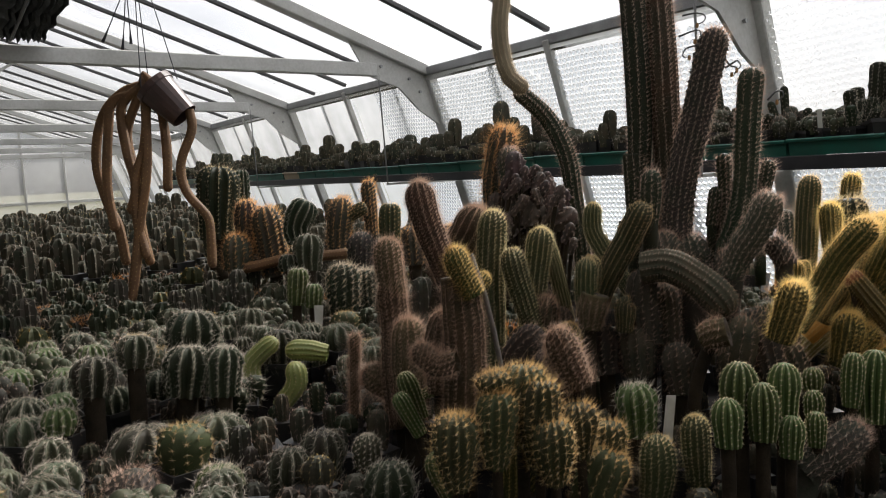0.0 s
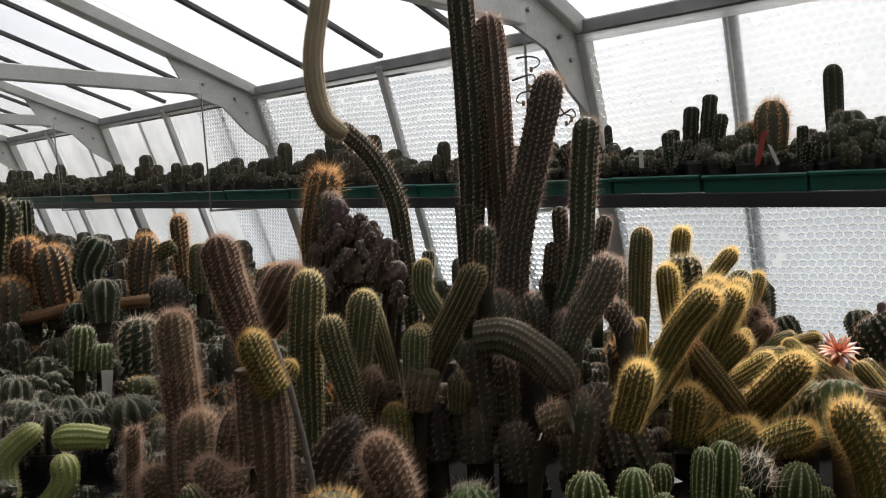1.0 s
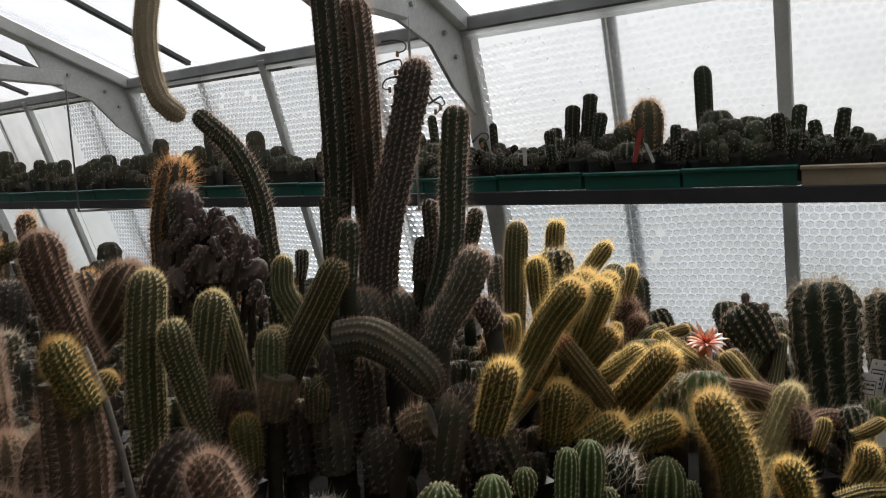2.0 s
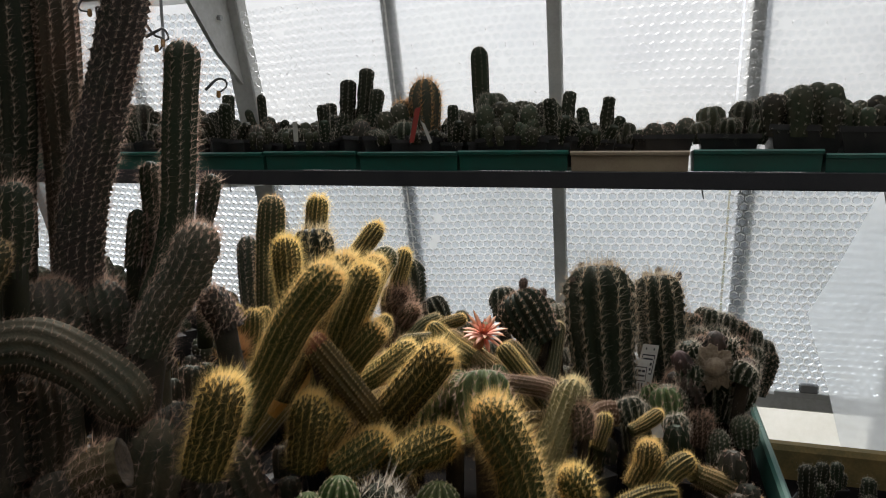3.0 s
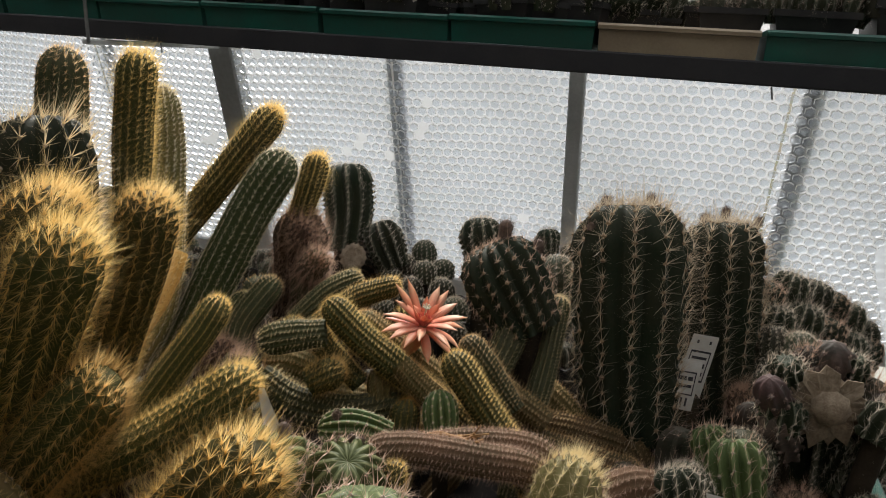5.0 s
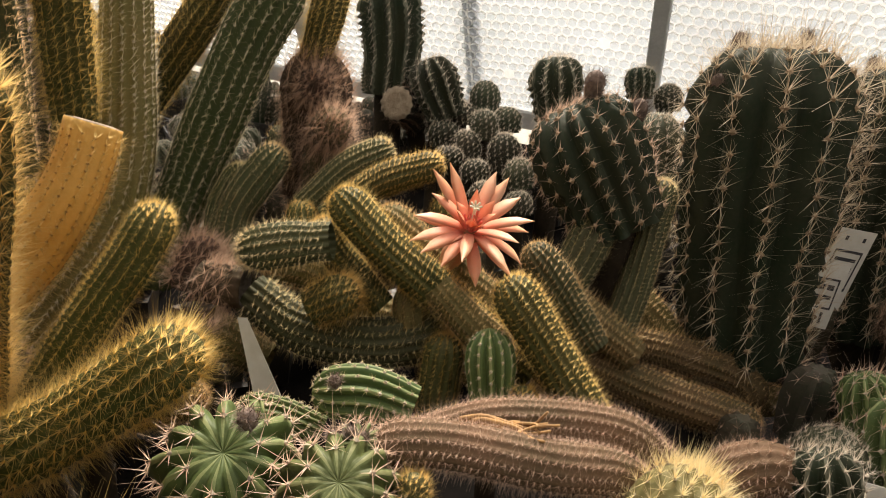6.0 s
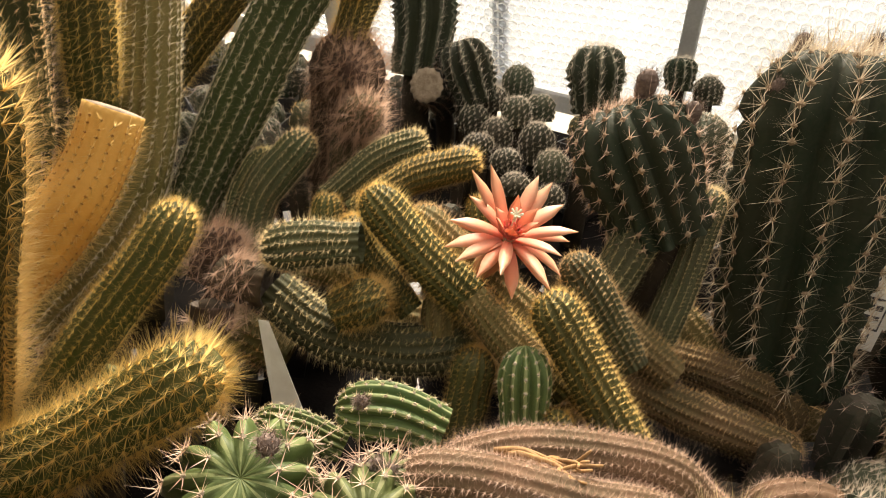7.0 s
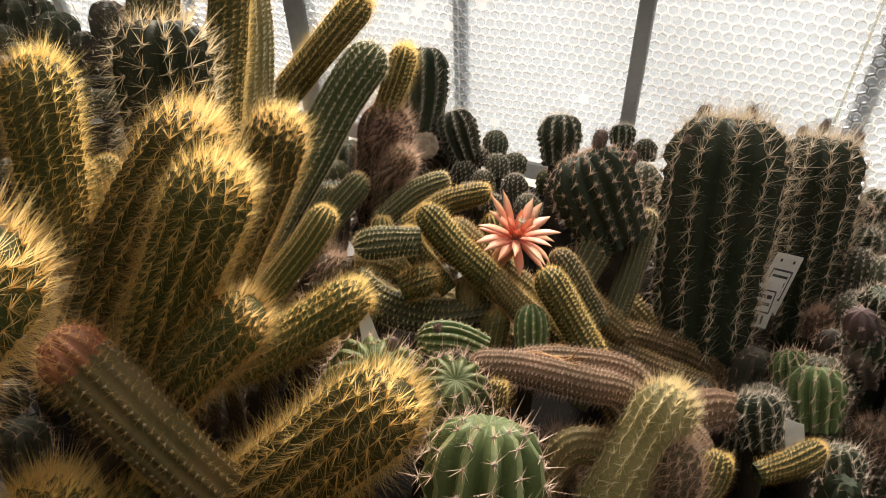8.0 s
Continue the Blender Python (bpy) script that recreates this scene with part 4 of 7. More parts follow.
stem(p, "old", [(0.201, 1.028, 1.047), (0.192, 1.032, 1.115), (0.186, 1.036, 1.170)], 0.0260, base=1)
stem(p, "old", [(0.214, 1.065, 1.023), (0.208, 1.071, 1.093), (0.199, 1.073, 1.142)], 0.0212, base=1)
p = plant("stub_cactus", "squat brown cactus stump with a dry cut eye", (0.340, 0.979, BENCH_Z))
stem(p, "hairy", [(0.340, 0.979, 1.087), (0.353, 0.986, 1.095), (0.371, 0.996, 1.101)], 0.0215, cut=True)
p = plant("spiny_mound_cactus", "domed brown cactus mound with radiating spines", (0.237, 1.201, BENCH_Z))
stem(p, "pink", [(0.123, 1.171, 1.138), (0.117, 1.174, 1.186), (0.111, 1.175, 1.216)], 0.0370)
stem(p, "pink", [(0.147, 1.227, 1.129), (0.139, 1.229, 1.179), (0.130, 1.229, 1.208)], 0.0334)
stem(p, "pink", [(0.237, 1.201, 1.110), (0.232, 1.204, 1.157), (0.234, 1.209, 1.188)], 0.0236)
p = plant("golden_stub_cactus", "short upright cactus with golden spines", (0.124, 0.969, BENCH_Z))
stem(p, "club_pale", [(0.124, 0.969, 1.110), (0.122, 0.973, 1.150), (0.121, 0.977, 1.189)], 0.0186)
p = plant("cut_green_stump", "brown hairy cactus stump with a pale cut top", (0.147, 0.953, BENCH_Z))
stem(p, "hairy", [(0.147, 0.953, 1.077), (0.149, 0.958, 1.109), (0.152, 0.963, 1.134)], 0.0220, cut=True)
stem(p, "club", [(0.191, 0.988, 1.093), (0.191, 0.991, 1.119), (0.198, 0.996, 1.125)], 0.0157)
p = plant("old_stem_cactus", "row of old grey cactus stems under the clump", (0.261, 1.040, BENCH_Z))
stem(p, "hairy", [(0.044, 0.932, 1.041), (0.049, 0.940, 1.088), (0.053, 0.947, 1.121)], 0.0255)
stem(p, "old", [(0.064, 0.972, 1.016), (0.058, 0.977, 1.072), (0.054, 0.978, 1.099)], 0.0208)
stem(p, "gold_thin", [(0.135, 0.920, 1.040), (0.131, 0.921, 1.065), (0.126, 0.922, 1.090)], 0.0189)
stem(p, "old", [(0.149, 0.899, 0.993), (0.123, 0.890, 1.024), (0.105, 0.885, 1.051)], 0.0246)
stem(p, "old", [(0.150, 0.989, 0.996), (0.142, 0.990, 1.037), (0.138, 0.994, 1.077)], 0.0305)
stem(p, "old", [(0.199, 1.013, 0.996), (0.194, 1.016, 1.036), (0.188, 1.019, 1.084)], 0.0305)
stem(p, "old", [(0.339, 1.059, 1.003), (0.340, 1.065, 1.042), (0.346, 1.077, 1.108)], 0.0278)
stem(p, "old", [(0.375, 1.100, 1.008), (0.361, 1.099, 1.055), (0.340, 1.097, 1.116)], 0.0272)
stem(p, "old", [(0.399, 1.153, 0.977), (0.378, 1.148, 1.020), (0.363, 1.146, 1.062)], 0.0256)
stem(p, "old", [(0.261, 1.040, 0.975), (0.253, 1.042, 1.015), (0.245, 1.043, 1.056)], 0.0272)
p = plant("finger_club_cactus", "pair of upright green club cacti with soft spines", (-0.022, 0.883, BENCH_Z))
stem(p, "club_pale", [(-0.022, 0.883, 1.067), (-0.028, 0.888, 1.153), (-0.029, 0.901, 1.272)], 0.0248, base=0.9)
stem(p, "club_pale", [(0.044, 0.908, 1.108), (0.028, 0.900, 1.166), (0.019, 0.897, 1.208)], 0.0208)
stem(p, "club_pale", [(0.021, 0.937, 1.079), (0.024, 0.950, 1.157), (0.028, 0.963, 1.238)], 0.0225)
stem(p, "club_pale", [(0.047, 0.991, 1.107), (0.033, 0.986, 1.169), (0.016, 0.978, 1.231)], 0.0132)
stem(p, "club_pale", [(0.114, 0.986, 1.119), (0.114, 0.990, 1.152), (0.113, 0.995, 1.190)], 0.0185)
p = plant("red_tipped_club", "tall leaning cactus with a reddish spiny tip", (-0.071, 0.835, BENCH_Z))
stem(p, "hairy", [(-0.071, 0.835, 1.140), (-0.092, 0.823, 1.200), (-0.113, 0.812, 1.268), (-0.127, 0.807, 1.328)], 0.0263)
stem(p, "hairy", [(-0.160, 0.862, 1.140), (-0.129, 0.899, 1.202), (-0.105, 0.930, 1.274)], 0.0329)
p = plant("monstrose_cactus", "dark knobbly monstrose cactus with many small heads", (-0.142, 1.096, BENCH_Z))
stem(p, "knobby", [(-0.142, 1.096, 1.076), (-0.149, 1.100, 1.159), (-0.157, 1.106, 1.263)], 0.0282, base=1)
stem(p, "rust", [(-0.250, 1.083, 1.217), (-0.254, 1.093, 1.325), (-0.243, 1.115, 1.432)], 0.0292)
stem(p, "pink", [(-0.189, 1.081, 1.306), (-0.195, 1.081, 1.348), (-0.196, 1.085, 1.389)], 0.0230)
stem(p, "knobby", [(-0.151, 1.089, 1.296), (-0.167, 1.077, 1.327), (-0.173, 1.078, 1.379)], 0.0226)
stem(p, "knobby", [(-0.150, 1.115, 1.283), (-0.151, 1.117, 1.315), (-0.156, 1.117, 1.346)], 0.0177)
stem(p, "knobby", [(-0.134, 1.128, 1.272), (-0.131, 1.133, 1.293), (-0.142, 1.127, 1.325)], 0.0177)
stem(p, "knobby", [(-0.126, 1.091, 1.245), (-0.107, 1.109, 1.255), (-0.090, 1.129, 1.284)], 0.0204)
stem(p, "knobby", [(-0.118, 1.096, 1.225), (-0.088, 1.125, 1.234), (-0.070, 1.144, 1.258)], 0.0224)
stem(p, "knobby", [(-0.164, 1.070, 1.245), (-0.173, 1.066, 1.276), (-0.166, 1.076, 1.307)], 0.0185)
stem(p, "knobby", [(-0.148, 1.069, 1.226), (-0.147, 1.073, 1.256), (-0.139, 1.085, 1.286)], 0.0224)
stem(p, "knobby", [(-0.111, 1.148, 1.261), (-0.109, 1.152, 1.282), (-0.112, 1.151, 1.298)], 0.0157)
stem(p, "knobby", [(-0.118, 1.083, 1.226), (-0.118, 1.085, 1.246), (-0.112, 1.094, 1.271)], 0.0223)
stem(p, "knobby", [(-0.147, 1.054, 1.207), (-0.162, 1.042, 1.228), (-0.160, 1.048, 1.258)], 0.0223)
stem(p, "knobby", [(-0.218, 1.074, 1.242), (-0.227, 1.069, 1.263), (-0.227, 1.073, 1.295)], 0.0170)
stem(p, "knobby", [(-0.148, 1.068, 1.306), (-0.141, 1.074, 1.329), (-0.138, 1.078, 1.348)], 0.0089)
stem(p, "knobby", [(-0.161, 1.095, 1.307), (-0.146, 1.105, 1.330), (-0.140, 1.111, 1.349)], 0.0108)
stem(p, "knobby", [(-0.163, 1.114, 1.291), (-0.141, 1.128, 1.314), (-0.132, 1.135, 1.334)], 0.0085)
stem(p, "knobby", [(-0.068, 1.079, 1.267), (-0.056, 1.088, 1.289), (-0.052, 1.093, 1.308)], 0.0095)
stem(p, "knobby", [(-0.122, 1.077, 1.276), (-0.102, 1.089, 1.298), (-0.094, 1.095, 1.317)], 0.0089)
stem(p, "knobby", [(-0.095, 1.116, 1.219), (-0.085, 1.124, 1.242), (-0.081, 1.129, 1.262)], 0.0108)
stem(p, "knobby", [(-0.110, 1.129, 1.198), (-0.092, 1.140, 1.222), (-0.084, 1.147, 1.242)], 0.0085)
stem(p, "knobby", [(-0.041, 1.083, 1.195), (-0.033, 1.090, 1.217), (-0.030, 1.094, 1.235)], 0.0095)
stem(p, "knobby", [(-0.098, 1.082, 1.229), (-0.083, 1.092, 1.251), (-0.076, 1.098, 1.270)], 0.0089)
stem(p, "knobby", [(-0.160, 1.087, 1.241), (-0.137, 1.101, 1.263), (-0.128, 1.108, 1.283)], 0.0108)
stem(p, "knobby", [(-0.188, 1.099, 1.266), (-0.174, 1.109, 1.289), (-0.169, 1.114, 1.309)], 0.0085)
stem(p, "knobby", [(-0.160, 1.037, 1.284), (-0.141, 1.049, 1.306), (-0.132, 1.056, 1.325)], 0.0095)
stem(p, "knobby", [(-0.184, 1.050, 1.300), (-0.172, 1.058, 1.323), (-0.168, 1.063, 1.342)], 0.0089)
stem(p, "knobby", [(-0.159, 1.083, 1.206), (-0.140, 1.095, 1.229), (-0.132, 1.102, 1.249)], 0.0108)
stem(p, "knobby", [(-0.235, 1.076, 1.263), (-0.226, 1.083, 1.286), (-0.222, 1.088, 1.306)], 0.0085)
stem(p, "knobby", [(-0.142, 1.041, 1.251), (-0.126, 1.052, 1.273), (-0.120, 1.057, 1.291)], 0.0095)
stem(p, "knobby", [(-0.166, 1.049, 1.230), (-0.159, 1.055, 1.253), (-0.156, 1.059, 1.272)], 0.0089)
stem(p, "knobby", [(-0.139, 1.053, 1.300), (-0.141, 1.054, 1.316), (-0.143, 1.054, 1.334)], 0.0080)
stem(p, "knobby", [(-0.134, 1.074, 1.152), (-0.131, 1.078, 1.168), (-0.127, 1.084, 1.186)], 0.0092)
stem(p, "knobby", [(-0.103, 1.080, 1.269), (-0.107, 1.078, 1.285), (-0.113, 1.075, 1.303)], 0.0090)
stem(p, "knobby", [(-0.076, 1.130, 1.166), (-0.073, 1.135, 1.182), (-0.069, 1.141, 1.200)], 0.0092)
stem(p, "knobby", [(-0.149, 1.070, 1.204), (-0.147, 1.075, 1.220), (-0.144, 1.080, 1.238)], 0.0123)
stem(p, "knobby", [(-0.163, 1.039, 1.211), (-0.162, 1.042, 1.227), (-0.160, 1.046, 1.245)], 0.0091)
stem(p, "knobby", [(-0.135, 1.097, 1.299), (-0.131, 1.102, 1.315), (-0.124, 1.111, 1.333)], 0.0113)
stem(p, "knobby", [(-0.149, 1.066, 1.154), (-0.149, 1.068, 1.170), (-0.148, 1.071, 1.189)], 0.0123)
stem(p, "knobby", [(-0.115, 1.083, 1.244), (-0.114, 1.086, 1.260), (-0.114, 1.089, 1.278)], 0.0091)
p = plant("brown_hairy_column", "upright cactus of stacked brown hairy segments", (-0.013, 0.685, BENCH_Z))
stem(p, "hairy", [(-0.013, 0.685, 0.936), (-0.025, 0.685, 1.018), (-0.031, 0.690, 1.107), (-0.041, 0.689, 1.174)], 0.0239, base=1.1)
stem(p, "hairy", [(-0.032, 0.693, 1.137), (-0.041, 0.691, 1.189), (-0.047, 0.692, 1.240)], 0.0217, base=0.9)
stem(p, "hairy", [(0.031, 0.674, 0.955), (0.025, 0.680, 1.055), (0.020, 0.683, 1.119)], 0.0272)
p = plant("golden_tipped_stump", "old brown hairy stump with one golden new head", (0.176, 0.672, BENCH_Z))
stem(p, "hairy", [(0.176, 0.672, 1.003), (0.172, 0.681, 1.104), (0.165, 0.683, 1.167), (0.161, 0.683, 1.199)], 0.0279, base=1.1, cut=True)
stem(p, "gold", [(0.188, 0.680, 1.191), (0.178, 0.673, 1.216), (0.170, 0.669, 1.241)], 0.0167)
stem(p, "hairy", [(0.116, 0.675, 1.024), (0.113, 0.681, 1.090), (0.116, 0.690, 1.143)], 0.0240)
stem(p, "gold_thin", [(0.165, 0.698, 1.176), (0.177, 0.710, 1.189), (0.183, 0.717, 1.201)], 0.0128)
p = plant("flat_stick_stems", "grey old stems beside a stick", (0.153, 0.761, BENCH_Z))
stem(p, "old", [(0.153, 0.761, 1.003), (0.166, 0.781, 1.072), (0.190, 0.808, 1.109)], 0.0209)
p = plant("fallen_hairy_cactus", "brown hairy cactus leaning over", (0.347, 0.729, BENCH_Z))
stem(p, "hairy", [(0.347, 0.729, 1.071), (0.333, 0.721, 1.106), (0.319, 0.712, 1.144)], 0.0194)
stem(p, "hairy", [(0.215, 0.638, 1.097), (0.194, 0.618, 1.092), (0.171, 0.600, 1.116)], 0.0153)
p = plant("golden_clump_cactus", "clump of golden-spined cactus stems glowing in the light", (0.491, 1.183, BENCH_Z))
stem(p, "club", [(0.186, 1.540, 1.138), (0.184, 1.549, 1.217), (0.184, 1.559, 1.300)], 0.0218, base=0.95)
stem(p, "gold", [(0.265, 1.543, 1.186), (0.265, 1.550, 1.242), (0.267, 1.558, 1.301)], 0.0171)
stem(p, "gold", [(0.380, 1.263, 1.189), (0.375, 1.266, 1.222), (0.370, 1.270, 1.264)], 0.0159)
stem(p, "gold", [(0.431, 1.131, 1.152), (0.454, 1.141, 1.199), (0.490, 1.153, 1.249)], 0.0195)
stem(p, "gold", [(0.389, 1.277, 1.135), (0.411, 1.288, 1.187), (0.440, 1.300, 1.241)], 0.0208)
stem(p, "gold", [(0.428, 1.262, 1.110), (0.453, 1.262, 1.175), (0.478, 1.266, 1.236)], 0.0186)
stem(p, "gold", [(0.392, 1.352, 1.080), (0.420, 1.346, 1.140), (0.443, 1.344, 1.195), (0.455, 1.344, 1.236)], 0.0165)
stem(p, "gold", [(0.440, 1.252, 1.104), (0.464, 1.260, 1.137), (0.491, 1.269, 1.168)], 0.0175)
stem(p, "gold", [(0.482, 1.262, 1.040), (0.525, 1.262, 1.093), (0.570, 1.268, 1.149)], 0.0226)
stem(p, "gold", [(0.450, 1.000, 1.118), (0.455, 1.006, 1.143), (0.461, 1.013, 1.178)], 0.0195)
stem(p, "gold", [(0.442, 1.176, 1.049), (0.444, 1.180, 1.074), (0.446, 1.186, 1.109)], 0.0212)
stem(p, "gold", [(0.444, 1.199, 1.046), (0.453, 1.206, 1.064), (0.468, 1.216, 1.084)], 0.0195)
stem(p, "gold", [(0.542, 1.175, 1.047), (0.566, 1.188, 1.060), (0.598, 1.206, 1.073)], 0.0194)
stem(p, "gold", [(0.491, 1.183, 1.040), (0.512, 1.195, 1.054), (0.524, 1.202, 1.067)], 0.0208)
p = plant("spiny_round_cactus", "round dark green cactus with bristling pale spines", (0.363, 1.364, BENCH_Z))
stem(p, "white_gold", [(0.363, 1.364, 1.163), (0.357, 1.369, 1.213), (0.349, 1.375, 1.269)], 0.0282, wave=0.02)
p = plant("red_tipped_column", "olive striped column cactus with a reddish tip leaning over", (0.530, 1.290, BENCH_Z))
stem(p, "column_olive", [(0.530, 1.290, 0.930), (0.497, 1.262, 1.040), (0.484, 1.235, 1.084), (0.432, 1.210, 1.162)], 0.0150)
stem(p, "red_tip", [(0.444, 1.216, 1.144), (0.436, 1.212, 1.156), (0.4295, 1.209, 1.166)], 0.0152)
p = plant("little_gold_cacti", "small young golden cacti beside the clump", (0.231, 1.356, BENCH_Z))
stem(p, "gold_thin", [(0.217, 1.396, 1.102), (0.216, 1.399, 1.125), (0.213, 1.401, 1.150)], 0.0121)
stem(p, "gold_thin", [(0.246, 1.387, 1.097), (0.247, 1.391, 1.120), (0.247, 1.394, 1.147)], 0.0156)
stem(p, "gold_thin", [(0.254, 1.414, 1.102), (0.252, 1.416, 1.120), (0.249, 1.417, 1.146)], 0.0103)
stem(p, "rust", [(0.231, 1.356, 1.084), (0.235, 1.359, 1.093), (0.246, 1.366, 1.103)], 0.0180)
p = plant("hat_club_cactus", "slanting olive club cactus with golden tip", (0.234, 1.660, BENCH_Z))
stem(p, "gold", [(0.234, 1.660, 1.126), (0.266, 1.691, 1.181), (0.303, 1.727, 1.244)], 0.0173, base=0.9)
p = plant("dotted_club_cactus", "thick slanting green cactus with rows of pale dots", (0.285, 1.597, BENCH_Z))
stem(p, "dotted", [(0.285, 1.597, 1.039), (0.300, 1.621, 1.090), (0.321, 1.653, 1.157), (0.344, 1.680, 1.207)], 0.0220, base=0.9)
stem(p, "gold", [(0.341, 1.711, 1.136), (0.346, 1.727, 1.175), (0.348, 1.736, 1.199)], 0.0147)
p = plant("pale_column_cactus", "stout pale column cactus with short straw spines", (0.251, 1.473, BENCH_Z))
stem(p, "straw", [(0.225, 1.480, 0.968), (0.245, 1.507, 1.000), (0.261, 1.532, 1.030), (0.269, 1.554, 1.060), (0.264, 1.576, 1.098), (0.256, 1.592, 1.131), (0.234, 1.631, 1.209), (0.211, 1.655, 1.263)], 0.0211, base=1.35)
p = plant("dark_columns", "dark ribbed columns standing behind the clump", (0.153, 1.581, BENCH_Z))
stem(p, "column", [(0.152, 1.546, 0.998), (0.130, 1.582, 1.071), (0.100, 1.620, 1.152), (0.076, 1.653, 1.221)], 0.0199)
stem(p, "column", [(0.153, 1.581, 0.994), (0.133, 1.614, 1.061), (0.101, 1.654, 1.146)], 0.0187)
p = plant("cut_tan_cactus", "smooth yellow woody cactus stem with a cut top", (0.354, 1.389, BENCH_Z))
stem(p, "tan", [(0.318, 1.402, 1.061), (0.338, 1.417, 1.086), (0.351, 1.427, 1.104), (0.362, 1.442, 1.126), (0.366, 1.454, 1.144), (0.367, 1.464, 1.161)], 0.0168, cut=True, base=1.2)
p = plant("dark_tube_cactus", "dark green cactus stem with golden tip", (0.404, 1.385, BENCH_Z))
stem(p, "gold_thin", [(0.404, 1.385, 1.073), (0.414, 1.402, 1.096), (0.426, 1.422, 1.122), (0.432, 1.437, 1.142)], 0.0109)
p = plant("near_golden_stem", "golden-spined cactus stem arching sideways", (0.381, 1.315, BENCH_Z))
stem(p, "gold", [(0.381, 1.315, 1.059), (0.409, 1.329, 1.064), (0.436, 1.345, 1.075), (0.461, 1.366, 1.093), (0.489, 1.390, 1.116)], 0.0151, base=0.9)
stem(p, "gold", [(0.419, 1.281, 1.091), (0.439, 1.297, 1.108), (0.450, 1.313, 1.131)], 0.0145)
p = plant("fresh_ribbed_globe", "fresh green ribbed globe cactus with starry spines", (0.487, 1.381, BENCH_Z))
stem(p, "star_green", [(0.482, 1.408, 0.985), (0.492, 1.394, 1.030), (0.503, 1.379, 1.073)], 0.0335, wave=0.02)
p = plant("second_ribbed_globe", "fresh green ribbed globe cactus with pale spines", (0.555, 1.391, BENCH_Z))
stem(p, "star_green", [(0.540, 1.408, 1.005), (0.549, 1.395, 1.040), (0.559, 1.380, 1.081)], 0.0265, wave=0.02)
stem(p, "star_green", [(0.543, 1.424, 1.035), (0.547, 1.417, 1.053), (0.551, 1.410, 1.069)], 0.0125, wave=0.02)
p = plant("small_ribbed_globe", "small green ribbed globe cactus between golden stems", (0.417, 1.383, BENCH_Z))
stem(p, "star_green", [(0.417, 1.383, 1.048), (0.414, 1.389, 1.059), (0.410, 1.396, 1.074)], 0.0154)
p = plant("starry_globe", "broad green globe cactus with pale star spines", (0.614, 1.282, BENCH_Z))
stem(p, "star_green", [(0.614, 1.282, 1.043), (0.606, 1.294, 1.071), (0.599, 1.315, 1.116)], 0.0322, wave=0.02)
p = plant("flower_clump_cactus", "sprawling clump of golden tube-shaped cactus stems", (0.630, 1.644, BENCH_Z))
stem(p, "gold_thin", [(0.531, 1.548, 1.056), (0.490, 1.548, 1.081), (0.455, 1.551, 1.107)], 0.0131)
stem(p, "gold_thin", [(0.477, 1.544, 1.052), (0.457, 1.546, 1.067), (0.442, 1.551, 1.085)], 0.0103)
stem(p, "brown_tube", [(0.582, 1.567, 1.023), (0.553, 1.569, 1.045), (0.517, 1.568, 1.066), (0.475, 1.568, 1.091)], 0.0131)
stem(p, "gold_thin", [(0.439, 1.594, 1.077), (0.458, 1.610, 1.092), (0.492, 1.630, 1.104)], 0.0107)
stem(p, "club_pale", [(0.401, 1.616, 1.066), (0.417, 1.633, 1.084), (0.443, 1.651, 1.098)], 0.0118)
stem(p, "gold_thin", [(0.636, 1.521, 1.017), (0.601, 1.531, 1.054), (0.570, 1.539, 1.086)], 0.0129)
stem(p, "club", [(0.607, 1.586, 1.039), (0.585, 1.591, 1.062), (0.567, 1.594, 1.078)], 0.0119)
stem(p, "brown_tube", [(0.571, 1.610, 1.005), (0.609, 1.614, 0.989), (0.654, 1.622, 0.974), (0.698, 1.632, 0.963), (0.732, 1.640, 0.955)], 0.0139)
stem(p, "brown_tube", [(0.625, 1.682, 0.966), (0.668, 1.694, 0.959), (0.718, 1.704, 0.945), (0.731, 1.697, 0.925)], 0.0150)
stem(p, "gold_thin", [(0.630, 1.644, 0.965), (0.625, 1.652, 0.981), (0.618, 1.661, 1.000)], 0.0128)
stem(p, "gold_thin", [(0.600, 1.657, 0.973), (0.613, 1.670, 0.987), (0.627, 1.683, 0.999)], 0.0127)
stem(p, "gold", [(0.463, 1.505, 1.051), (0.474, 1.513, 1.057), (0.488, 1.522, 1.063)], 0.0135)
stem(p, "club_pale", [(0.411, 1.516, 1.040), (0.447, 1.519, 1.022), (0.493, 1.533, 1.018), (0.535, 1.555, 1.027)], 0.0159, base=0.9)
stem(p, "club_pale", [(0.470, 1.522, 1.091), (0.443, 1.510, 1.087), (0.421, 1.498, 1.082)], 0.0136)
stem(p, "brown_tube", [(0.511, 1.549, 1.034), (0.508, 1.554, 1.042), (0.505, 1.559, 1.053)], 0.0135)
stem(p, "brown_tube", [(0.530, 1.538, 1.069), (0.553, 1.536, 1.051), (0.579, 1.535, 1.034)], 0.0112)
stem(p, "gold_thin", [(0.547, 1.504, 1.000), (0.544, 1.515, 1.019), (0.542, 1.529, 1.044)], 0.0120)
stem(p, "gold_thin", [(0.601, 1.502, 1.026), (0.599, 1.504, 1.030), (0.595, 1.509, 1.041)], 0.0077)
stem(p, "club_pale", [(0.342, 1.583, 1.027), (0.343, 1.598, 1.052), (0.362, 1.628, 1.089)], 0.0139)
stem(p, "club_pale", [(0.325, 1.590, 1.029), (0.327, 1.604, 1.051), (0.334, 1.619, 1.072)], 0.0122)
stem(p, "gold_thin", [(0.404, 1.586, 1.055), (0.402, 1.590, 1.063), (0.401, 1.593, 1.069)], 0.0105)
